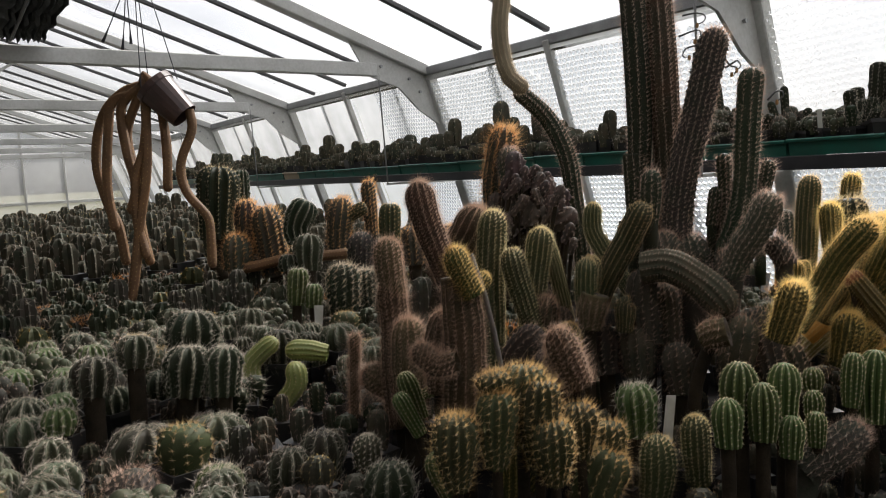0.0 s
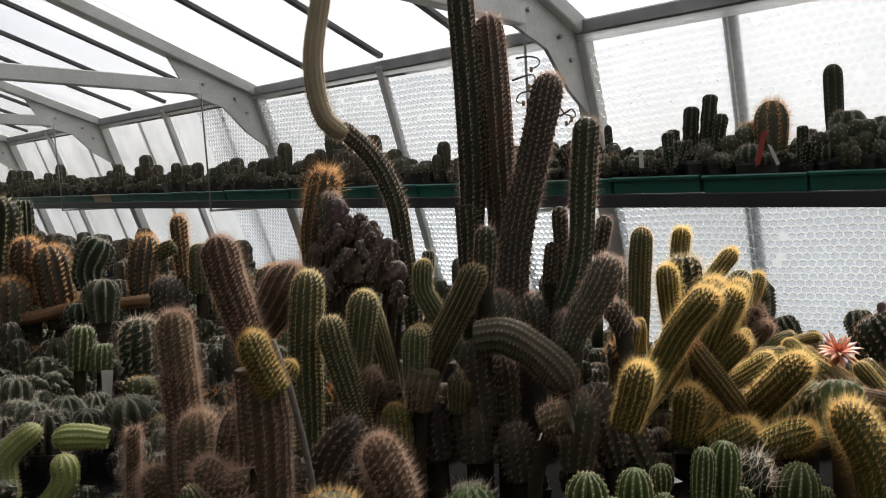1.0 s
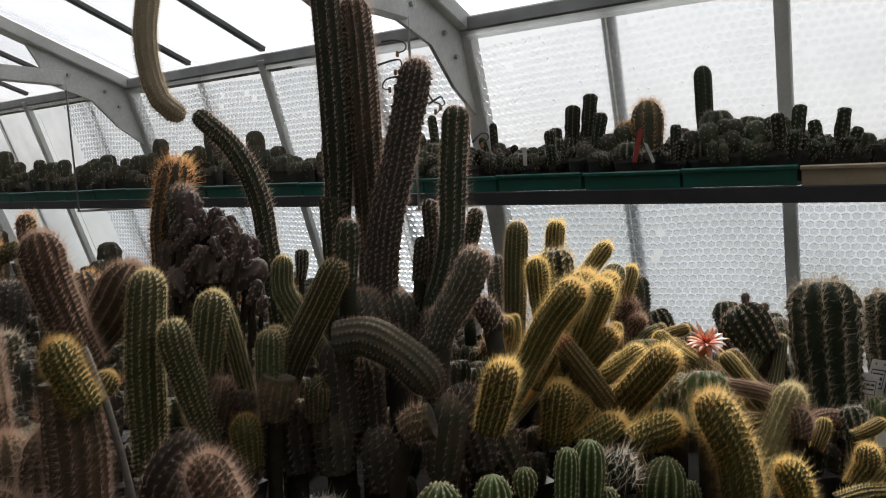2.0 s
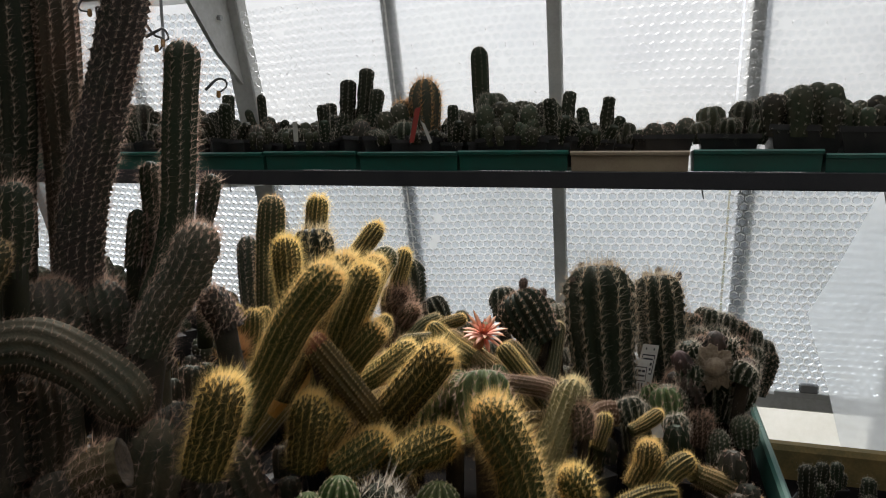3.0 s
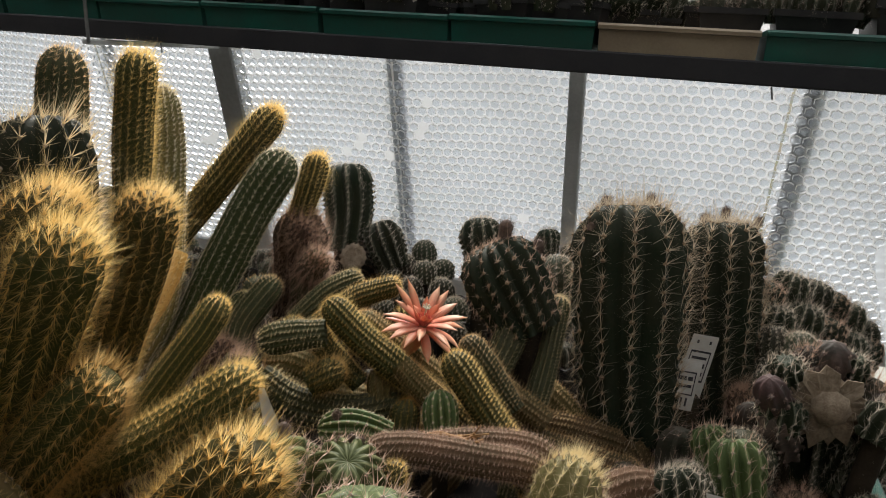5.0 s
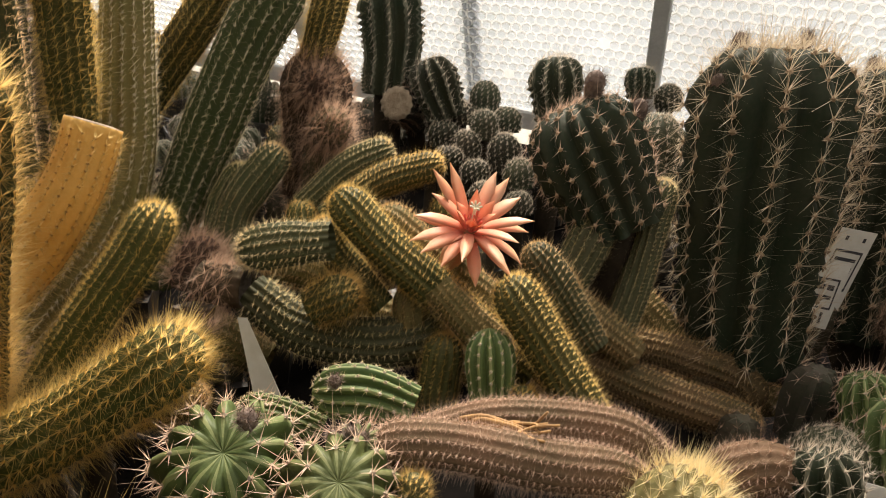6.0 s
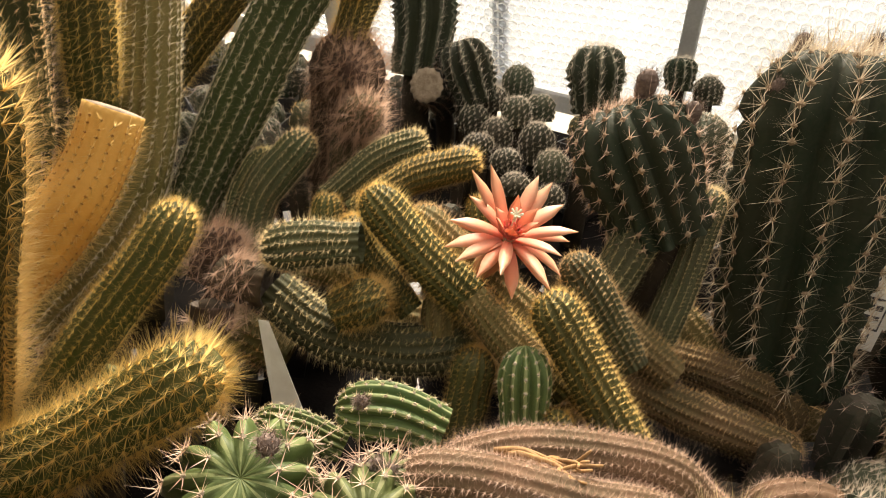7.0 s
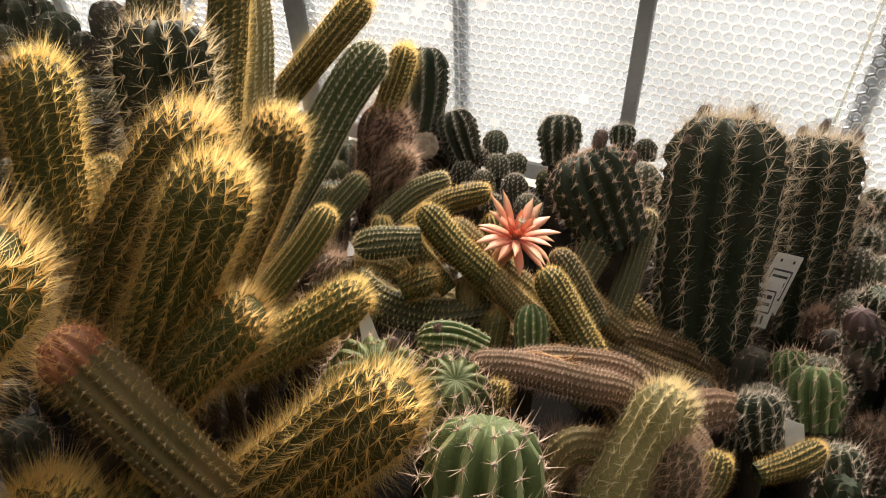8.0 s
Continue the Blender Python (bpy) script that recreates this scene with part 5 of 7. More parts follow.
stem(p, "gold_thin", [(0.517, 1.601, 1.058), (0.509, 1.606, 1.073), (0.500, 1.612, 1.089)], 0.0109)
p = plant("old_cut_stumps", "brown old cactus stumps with dry cut ends", (0.363, 1.514, BENCH_Z))
stem(p, "hairy", [(0.386, 1.500, 1.055), (0.398, 1.502, 1.051), (0.415, 1.508, 1.050)], 0.0132, cut=True)
stem(p, "hairy", [(0.407, 1.471, 1.034), (0.403, 1.474, 1.041), (0.401, 1.478, 1.050)], 0.0119, cut=True)
stem(p, "hairy", [(0.363, 1.514, 1.030), (0.364, 1.520, 1.041), (0.370, 1.534, 1.060)], 0.0148)
p = plant("fallen_brown_cactus", "two withered brown cactus stems lying across the bench", (0.679, 1.496, BENCH_Z))
stem(p, "fallen_tube", [(0.672, 1.500, 1.026), (0.651, 1.493, 1.045), (0.617, 1.482, 1.048), (0.587, 1.469, 1.045), (0.557, 1.451, 1.033)], 0.0110, base=1)
stem(p, "fallen_tube", [(0.668, 1.470, 1.034), (0.652, 1.460, 1.050), (0.626, 1.443, 1.059), (0.584, 1.430, 1.064), (0.554, 1.418, 1.062)], 0.0111, base=1)
p = plant("upright_green_globe", "bright green oval cactus with white dotted ribs", (0.581, 1.504, BENCH_Z))
stem(p, "fresh", [(0.581, 1.504, 1.021), (0.575, 1.514, 1.042), (0.569, 1.524, 1.061)], 0.0143, wave=0.02)
p = plant("lying_green_globe", "green ribbed oval cactus lying on its side", (0.510, 1.443, BENCH_Z))
stem(p, "fresh", [(0.554, 1.459, 1.049), (0.532, 1.454, 1.054), (0.505, 1.443, 1.053)], 0.0143, wave=0.02)
stem(p, "fresh", [(0.510, 1.443, 1.029), (0.489, 1.438, 1.035), (0.467, 1.431, 1.037)], 0.0093)
p = plant("right_tube_cactus", "olive club cactus stems leaning behind the flower", (0.623, 1.642, BENCH_Z))
stem(p, "club_pale", [(0.623, 1.642, 0.975), (0.629, 1.674, 1.025), (0.631, 1.714, 1.089)], 0.0118)
stem(p, "club_pale", [(0.582, 1.642, 1.021), (0.591, 1.660, 1.046), (0.596, 1.677, 1.070)], 0.0152)
p = plant("straw_club_cactus", "straw-yellow spined club cactus", (0.648, 1.408, BENCH_Z))
stem(p, "straw_club", [(0.655, 1.390, 0.952), (0.672, 1.426, 1.010), (0.690, 1.462, 1.066)], 0.0222, base=0.9)
stem(p, "fallen_tube", [(0.745, 1.559, 0.990), (0.729, 1.555, 0.998), (0.699, 1.543, 0.984)], 0.0165)
p = plant("stripe_golden_cactus", "thick striped cactus with golden spines", (0.672, 1.211, BENCH_Z))
stem(p, "gold", [(0.672, 1.211, 0.983), (0.659, 1.213, 1.048), (0.627, 1.206, 1.114)], 0.0243)
p = plant("small_barrel_cactus", "leaning dark barrel cactus with brown star spines", (0.610, 1.688, BENCH_Z))
stem(p, "barrel_small", [(0.610, 1.688, 1.056), (0.583, 1.694, 1.097), (0.554, 1.700, 1.141)], 0.0414, wave=0.02)
p = plant("big_barrel_cactus", "large dark barrel cactus with pale star spines", (0.720, 1.752, BENCH_Z))
stem(p, "barrel", [(0.716, 1.738, 0.938), (0.702, 1.758, 1.022), (0.684, 1.790, 1.184)], 0.0585, wave=0.02)
p = plant("second_barrel_cactus", "tall dark barrel cactus with grey spines", (0.830, 1.878, BENCH_Z))
stem(p, "barrel", [(0.812, 1.850, 0.924), (0.798, 1.872, 1.017), (0.783, 1.895, 1.156)], 0.0455, wave=0.02)
p = plant("low_mound_cactus", "sloping mound of many small dark cactus heads", (0.900, 2.020, BENCH_Z))
for k, (x, y, z) in enumerate(((0.85, 1.938, 1.077), (0.883, 1.985, 1.08), (0.919, 2.03, 1.063), (0.948, 2.053, 1.045), (0.976, 2.077, 1.026), (1.0, 2.098, 1.001), (1.01, 2.087, 0.978), (0.862, 1.917, 1.056), (0.9, 1.964, 1.049), (0.936, 1.988, 1.027), (0.972, 2.022, 1.002), (0.923, 1.942, 1.006), (0.882, 1.897, 1.03), (0.959, 1.967, 0.989))):
    stem(p, "dusky" if k % 3 else "barrel_small", [(x - 0.02, y, max(0.885, z - 0.13)), (x - 0.008, y, z - 0.05), (x, y, z)], 0.021 + 0.003 * (k % 3))
p = plant("dried_flower_barrel", "dark cactus with withered pale flower remains", (0.888, 1.725, BENCH_Z))
stem(p, "dusky", [(0.888, 1.725, 0.946), (0.886, 1.730, 0.992), (0.884, 1.737, 1.050)], 0.0500)
for k, (x, y, z) in enumerate(((0.822, 1.651, 1.069), (0.836, 1.676, 1.081), (0.858, 1.702, 1.084), (0.877, 1.70, 1.094), (0.898, 1.708, 1.083), (0.918, 1.709, 1.062), (0.926, 1.689, 1.057), (0.927, 1.683, 1.016), (0.815, 1.684, 1.027), (0.833, 1.658, 1.035), (0.903, 1.696, 1.001), (0.912, 1.704, 1.033))):
    stem(p, ("knobby", "dusky", "old")[k % 3], [(x * 0.6 + 0.354, y * 0.6 + 0.694, z - 0.05), (x * 0.9 + 0.088, y * 0.9 + 0.173, z - 0.018), (x, y, z)], 0.0150 + 0.002 * (k % 2))
p = plant("dead_hairy_cactus", "dead brown hairy cactus with curled cut stems", (0.363, 1.679, BENCH_Z))
stem(p, "hairy", [(0.363, 1.679, 1.012), (0.348, 1.699, 1.081), (0.337, 1.717, 1.140)], 0.0296, base=1)
stem(p, "hairy", [(0.381, 1.642, 1.035), (0.374, 1.658, 1.064), (0.372, 1.671, 1.084), (0.387, 1.657, 1.100), (0.397, 1.641, 1.108)], 0.0150)
stem(p, "hairy", [(0.352, 1.656, 1.035), (0.345, 1.678, 1.073), (0.341, 1.697, 1.103), (0.355, 1.688, 1.118), (0.367, 1.670, 1.126)], 0.0150)
p = plant("dark_ribbed_globe", "dark upright ribbed globe cactus", (0.348, 1.986, BENCH_Z))
stem(p, "dusky", [(0.262, 1.990, 1.010), (0.258, 2.010, 1.070), (0.240, 2.030, 1.142)], 0.0400)
stem(p, "dusky", [(0.348, 1.986, 0.997), (0.331, 1.991, 1.026), (0.309, 1.998, 1.066)], 0.0302)
p = plant("cut_disk_cactus", "grey cactus stump with a round pale cut face", (0.291, 2.016, BENCH_Z))
stem(p, "old_tube", [(0.291, 2.016, 0.978), (0.290, 1.990, 1.001), (0.292, 1.956, 1.016)], 0.0215, cut=True, base=1)
p = plant("far_bloom_barrel", "dark barrel cactus with a pale dried bloom", (0.494, 1.933, BENCH_Z))
stem(p, "dusky", [(0.494, 1.933, 1.038), (0.488, 1.941, 1.065), (0.479, 1.952, 1.105)], 0.0284)
p = plant("tan_snake_cactus", "long tan snake-like cactus stem lying over others", (-1.154, 1.230, BENCH_Z))
stem(p, "vine", [(-1.154, 1.230, 1.092), (-1.212, 1.143, 1.084), (-1.261, 1.073, 1.085), (-1.303, 1.010, 1.077), (-1.345, 0.946, 1.062), (-1.377, 0.898, 1.055), (-1.403, 0.858, 1.046)], 0.0180, base=1)
p = plant("star_globe", "dark globe cactus with bold white ribs", (-0.215, 0.321, BENCH_Z))
stem(p, "star", [(-0.215, 0.321, 0.885), (-0.216, 0.327, 0.899), (-0.220, 0.336, 0.974)], 0.0628, wave=0.02)
p = plant("wide_star_globe", "broad dark globe cactus with spread white spines", (-0.205, 0.429, BENCH_Z))
stem(p, "star", [(-0.205, 0.429, 0.885), (-0.207, 0.433, 0.891), (-0.211, 0.443, 0.970)], 0.0582, wave=0.02)
p = plant("pale_bent_cactus", "pale yellow-green bent cactus stem", (-0.396, 0.623, BENCH_Z))
stem(p, "pale", [(-0.443, 0.594, 0.906), (-0.453, 0.590, 0.964), (-0.445, 0.608, 0.992), (-0.427, 0.639, 1.019)], 0.0197)
stem(p, "pale", [(-0.396, 0.623, 0.887), (-0.379, 0.655, 0.931), (-0.385, 0.655, 0.977)], 0.0218)
stem(p, "pale", [(-0.392, 0.734, 0.978), (-0.416, 0.701, 0.986), (-0.443, 0.662, 0.988)], 0.0225)
p = plant("ochre_bent_cactus", "yellowish bent cactus with a swollen head", (0.304, 0.639, BENCH_Z))
stem(p, "gold_thin", [(0.304, 0.639, 0.885), (0.302, 0.649, 0.954), (0.299, 0.654, 1.003)], 0.0189, base=1)
stem(p, "pale", [(0.306, 0.648, 1.007), (0.296, 0.635, 1.018), (0.284, 0.618, 1.019)], 0.0111)
stem(p, "gold_thin", [(0.311, 0.683, 0.962), (0.316, 0.693, 0.979), (0.316, 0.694, 0.990)], 0.0127)
p = plant("wool_bud_cactus", "short upright cactus with straw spines", (0.376, 0.713, BENCH_Z))
stem(p, "club_pale", [(0.414, 0.865, 0.951), (0.411, 0.866, 0.980), (0.407, 0.869, 1.019)], 0.0181)
stem(p, "club_pale", [(0.391, 0.809, 0.922), (0.391, 0.816, 0.958), (0.387, 0.819, 1.000)], 0.0215)
stem(p, "amber", [(0.376, 0.713, 0.904), (0.374, 0.717, 0.945), (0.384, 0.743, 1.004)], 0.0301)
p = plant("striped_finger_cactus", "striped green finger cactus leaning together", (0.276, 0.577, BENCH_Z))
stem(p, "fresh", [(0.097, 0.651, 0.986), (0.087, 0.644, 1.020), (0.077, 0.635, 1.055)], 0.0149)
stem(p, "fresh", [(0.115, 0.638, 0.969), (0.104, 0.627, 0.998), (0.091, 0.615, 1.031)], 0.0130)
stem(p, "fresh", [(0.053, 0.680, 1.004), (0.065, 0.698, 1.010), (0.082, 0.723, 1.010)], 0.0096)
stem(p, "fresh", [(0.276, 0.577, 0.953), (0.267, 0.568, 0.981), (0.260, 0.562, 1.008)], 0.0150)
p = plant("amber_globe_cluster", "cluster of globe cacti with amber spines", (0.370, 0.751, BENCH_Z))
stem(p, "amber", [(0.351, 0.628, 1.025), (0.349, 0.631, 1.058), (0.345, 0.638, 1.122)], 0.0300, base=0.45)
stem(p, "amber", [(0.379, 0.628, 1.001), (0.375, 0.633, 1.051), (0.372, 0.639, 1.109)], 0.0242, base=0.45)
stem(p, "amber", [(0.359, 0.583, 1.013), (0.356, 0.587, 1.051), (0.353, 0.592, 1.101)], 0.0239, base=0.45)
stem(p, "amber", [(0.404, 0.629, 0.996), (0.401, 0.630, 1.027), (0.396, 0.632, 1.070)], 0.0236, base=0.45)
stem(p, "amber", [(0.377, 0.697, 1.001), (0.373, 0.697, 1.028), (0.368, 0.697, 1.068)], 0.0240, base=0.45)
stem(p, "amber", [(0.370, 0.751, 0.962), (0.368, 0.753, 0.990), (0.364, 0.755, 1.030)], 0.0224, base=0.45)
stem(p, "amber", [(0.351, 0.534, 0.999), (0.348, 0.536, 1.030), (0.344, 0.540, 1.085)], 0.0257, base=0.45)
stem(p, "amber", [(0.344, 0.595, 1.091), (0.342, 0.595, 1.110), (0.340, 0.594, 1.120)], 0.0216, base=0.45)
p = plant("green_head_cluster", "cluster of bright green ribbed cactus heads", (0.546, 0.903, BENCH_Z))
stem(p, "fresh", [(0.500, 0.825, 1.050), (0.497, 0.827, 1.076), (0.495, 0.831, 1.114)], 0.0215)
stem(p, "fresh", [(0.527, 0.826, 1.032), (0.525, 0.829, 1.063), (0.522, 0.831, 1.096)], 0.0176)
stem(p, "fresh", [(0.523, 0.875, 1.044), (0.521, 0.878, 1.070), (0.519, 0.882, 1.108)], 0.0177)
stem(p, "fresh", [(0.512, 0.785, 1.031), (0.510, 0.786, 1.050), (0.507, 0.789, 1.084)], 0.0174)
stem(p, "fresh", [(0.546, 0.849, 1.012), (0.545, 0.851, 1.030), (0.544, 0.855, 1.058)], 0.0143)
stem(p, "fresh", [(0.527, 0.932, 1.032), (0.526, 0.934, 1.052), (0.524, 0.934, 1.065)], 0.0119)
stem(p, "fresh", [(0.546, 0.903, 1.010), (0.545, 0.904, 1.023), (0.543, 0.907, 1.050)], 0.0114)
stem(p, "fresh", [(0.509, 0.964, 1.055), (0.508, 0.965, 1.069), (0.506, 0.966, 1.083)], 0.0135)
p = plant("round_green_globe", "green globe cactus with golden ribs", (0.322, 0.861, BENCH_Z))
stem(p, "fresh_spiny", [(0.322, 0.861, 0.971), (0.320, 0.862, 1.002), (0.314, 0.863, 1.045)], 0.0280)
p = plant("tall_green_cluster", "tall bright green cactus column with smaller heads", (0.597, 1.144, BENCH_Z))
stem(p, "fresh", [(0.558, 1.010, 1.016), (0.556, 1.014, 1.060), (0.556, 1.020, 1.104)], 0.0182)
stem(p, "fresh", [(0.549, 0.975, 1.041), (0.548, 0.979, 1.072), (0.548, 0.983, 1.106)], 0.0127)
stem(p, "fresh", [(0.578, 1.020, 1.021), (0.577, 1.022, 1.037), (0.573, 1.022, 1.055)], 0.0110)
stem(p, "fresh", [(0.597, 1.144, 0.950), (0.595, 1.149, 0.994), (0.596, 1.156, 1.046)], 0.0243)
stem(p, "fresh", [(0.618, 1.177, 0.953), (0.617, 1.180, 0.979), (0.615, 1.183, 1.012)], 0.0131)
stem(p, "fresh", [(0.608, 0.990, 1.024), (0.607, 0.992, 1.040), (0.607, 0.994, 1.057)], 0.0120)
stem(p, "white_nest", [(0.565, 1.082, 1.029), (0.563, 1.083, 1.046), (0.561, 1.085, 1.070)], 0.0216)
p = plant("rusty_leaning_cactus", "leaning cactus with a rusty red spiny tip", (0.534, 0.895, BENCH_Z))
stem(p, "pink", [(0.534, 0.895, 0.975), (0.551, 0.925, 0.999), (0.571, 0.960, 1.026)], 0.0223)
p = plant("glowing_globe", "small globe cactus with golden spines by the bench edge", (0.861, 1.383, BENCH_Z))
stem(p, "gold", [(0.717, 1.317, 0.963), (0.710, 1.317, 0.984), (0.696, 1.313, 1.006)], 0.0194)
stem(p, "gold", [(0.777, 1.414, 0.967), (0.785, 1.420, 0.982), (0.785, 1.424, 1.009)], 0.0153)
stem(p, "gold_thin", [(0.799, 1.402, 0.960), (0.815, 1.412, 0.978), (0.838, 1.425, 0.993)], 0.0135)
stem(p, "gold_thin", [(0.755, 1.356, 0.947), (0.787, 1.373, 0.957), (0.820, 1.389, 0.961)], 0.0147)
stem(p, "gold_thin", [(0.861, 1.383, 0.926), (0.838, 1.372, 0.933), (0.815, 1.362, 0.940)], 0.0158)
stem(p, "brown_tube", [(0.839, 1.444, 0.966), (0.874, 1.459, 0.947), (0.924, 1.479, 0.916)], 0.0153)
stem(p, "brown_tube", [(0.608, 1.238, 0.930), (0.665, 1.266, 0.937), (0.746, 1.307, 0.950)], 0.0169)
p = plant("spiny_right_globe", "blue-green globe cactus with white spines", (0.881, 1.627, BENCH_Z))
stem(p, "star_green", [(0.814, 1.615, 0.965), (0.809, 1.623, 0.982), (0.801, 1.639, 1.017)], 0.0255, wave=0.02)
stem(p, "star_green", [(0.792, 1.638, 0.977), (0.787, 1.646, 0.995), (0.779, 1.653, 1.015)], 0.0172)
stem(p, "dusky", [(0.766, 1.547, 0.980), (0.760, 1.553, 0.995), (0.752, 1.563, 1.019)], 0.0198)
stem(p, "dusky", [(0.823, 1.531, 0.978), (0.820, 1.536, 0.990), (0.815, 1.543, 1.007)], 0.0179)
stem(p, "mammil", [(0.881, 1.627, 0.920), (0.877, 1.633, 0.933), (0.873, 1.640, 0.949)], 0.0119)
p = plant("ribbed_green_barrel", "large green barrel cactus with yellow ribs", (-1.788, 0.950, BENCH_Z))
stem(p, "white_gold", [(-1.788, 0.950, 1.124), (-1.795, 0.962, 1.243), (-1.804, 0.981, 1.411)], 0.0781, wave=0.02, thin=1.6)
stem(p, "dusky", [(-1.836, 1.066, 1.168), (-1.843, 1.077, 1.279), (-1.853, 1.085, 1.391)], 0.0315, thin=2)
p = plant("rust_spined_clump", "clump of cacti with long rust-orange spines", (-1.365, 1.012, BENCH_Z))
stem(p, "rust", [(-1.365, 1.012, 1.014), (-1.383, 1.008, 1.130), (-1.406, 0.999, 1.254)], 0.0503, thin=1.6)
stem(p, "rust", [(-1.473, 0.958, 1.090), (-1.480, 0.962, 1.169), (-1.489, 0.970, 1.277)], 0.0434, thin=1.6)
stem(p, "rust", [(-1.394, 0.887, 1.046), (-1.397, 0.892, 1.093), (-1.403, 0.896, 1.168)], 0.0493, thin=1.8)
stem(p, "rust", [(-1.293, 1.217, 1.075), (-1.298, 1.225, 1.153), (-1.299, 1.247, 1.270)], 0.0434, thin=1.6)
stem(p, "amber", [(-1.289, 1.245, 1.191), (-1.269, 1.280, 1.219), (-1.247, 1.315, 1.237)], 0.0237, thin=1.6)
stem(p, "rust", [(-1.317, 1.368, 1.119), (-1.329, 1.370, 1.222), (-1.341, 1.372, 1.324)], 0.0267, thin=1.6)
stem(p, "rust", [(-1.055, 1.379, 1.036), (-1.063, 1.382, 1.111), (-1.071, 1.381, 1.168)], 0.0493, thin=1.8)
stem(p, "rust", [(-1.163, 1.583, 1.066), (-1.159, 1.596, 1.106), (-1.156, 1.608, 1.146)], 0.0575, thin=1.8)
p = plant("dusky_group_cactus", "group of dark cacti with short pale spines", (-1.163, 1.045, BENCH_Z))
stem(p, "dusky", [(-1.281, 1.068, 1.130), (-1.290, 1.066, 1.187), (-1.274, 1.106, 1.275)], 0.0493, thin=1.6)
stem(p, "star", [(-1.163, 1.045, 1.047), (-1.168, 1.047, 1.092), (-1.173, 1.055, 1.170)], 0.0472, thin=1.6)
stem(p, "dusky", [(-1.197, 0.996, 1.050), (-1.201, 0.996, 1.077), (-1.203, 0.999, 1.108)], 0.0399, thin=1.6)
stem(p, "amber", [(-1.064, 1.289, 1.101), (-1.069, 1.297, 1.175), (-1.073, 1.305, 1.252)], 0.0371, thin=1.6)
stem(p, "pink", [(-1.069, 1.184, 1.057), (-1.073, 1.190, 1.111), (-1.074, 1.198, 1.165)], 0.0472, thin=1.8)
p = plant("blue_dark_barrel", "dark blue-green barrel cactus", (-0.788, 1.045, BENCH_Z))
stem(p, "barrel", [(-0.779, 0.971, 0.981), (-0.783, 0.973, 1.027), (-0.790, 0.980, 1.111)], 0.0462, thin=1.3)
stem(p, "barrel", [(-0.788, 1.045, 0.976), (-0.792, 1.047, 1.015), (-0.799, 1.050, 1.086)], 0.0316, thin=1.4)
stem(p, "fresh_spiny", [(-0.808, 0.845, 1.011), (-0.809, 0.852, 1.056), (-0.811, 0.859, 1.111)], 0.0285, thin=1.4)
stem(p, "fresh_spiny", [(-0.782, 0.882, 1.002), (-0.783, 0.884, 1.024), (-0.785, 0.890, 1.068)], 0.0255, thin=1.4)
p = plant("spotted_dark_globe", "large dark globe cactus with pale spines", (-0.266, 0.473, BENCH_Z))
stem(p, "dusky", [(-0.401, 0.460, 1.012), (-0.404, 0.465, 1.054), (-0.406, 0.472, 1.112)], 0.0490, thin=1.2)
stem(p, "dusky", [(-0.302, 0.420, 0.978), (-0.303, 0.426, 1.017), (-0.305, 0.433, 1.068)], 0.0414, thin=1.2)
stem(p, "dusky", [(-0.266, 0.473, 0.975), (-0.268, 0.477, 1.014), (-0.269, 0.484, 1.063)], 0.0335, thin=1.2)
p = plant("pale_ribbed_globe", "green globe cactus with long pale ribs", (0.008, 0.374, BENCH_Z))
stem(p, "star", [(-0.341, 0.280, 1.000), (-0.342, 0.283, 1.028), (-0.344, 0.287, 1.068)], 0.0379, thin=1.2)
stem(p, "star", [(-0.356, 0.352, 1.031), (-0.357, 0.355, 1.056), (-0.359, 0.358, 1.090)], 0.0335, thin=1.2)
stem(p, "star", [(-0.145, 0.190, 0.904), (-0.146, 0.194, 0.927), (-0.148, 0.199, 0.970)], 0.0363, thin=1.2)
stem(p, "fresh_spiny", [(0.008, 0.374, 0.886), (0.006, 0.377, 0.917), (0.003, 0.383, 0.964)], 0.0340, thin=1.2)
stem(p, "dusky", [(0.191, 0.536, 0.889), (0.189, 0.539, 0.925), (0.185, 0.544, 0.981)], 0.0334, thin=1.2)
stem(p, "pink", [(-0.029, 0.270, 0.898), (-0.031, 0.274, 0.935), (-0.033, 0.278, 0.973)], 0.0390, thin=1.2)
stem(p, "star", [(0.040, 0.461, 0.903), (0.040, 0.464, 0.927), (0.037, 0.469, 0.974)], 0.0300, thin=1.2)
stem(p, "star", [(0.019, 0.518, 0.904), (0.019, 0.523, 0.928), (0.015, 0.528, 0.978)], 0.0348, thin=1.2)
stem(p, "star", [(-0.207, 0.191, 0.915), (-0.209, 0.193, 0.940), (-0.212, 0.197, 0.985)], 0.0298, thin=1.2)
stem(p, "fresh_spiny", [(-0.313, 0.221, 0.954), (-0.315, 0.223, 0.972), (-0.318, 0.224, 1.001)], 0.0272, thin=1.2)
stem(p, "mammil", [(0.101, 0.555, 0.937), (0.100, 0.557, 0.957), (0.098, 0.560, 0.986)], 0.0205, thin=1.2)
p = plant("dark_hair_ribbed_cactus", "dark brown ribbed cactus with thin white hairs", (0.393, 1.375, BENCH_Z))
stem(p, "old", [(0.393, 1.375, 1.028), (0.372, 1.379, 1.049), (0.353, 1.386, 1.072)], 0.0139)
p = plant("dead_twig_cactus", "thin brown cactus stems standing apart", (-0.110, 0.647, BENCH_Z))
stem(p, "hairy", [(-0.110, 0.647, 0.933), (-0.114, 0.652, 0.991), (-0.119, 0.661, 1.077)], 0.0087)
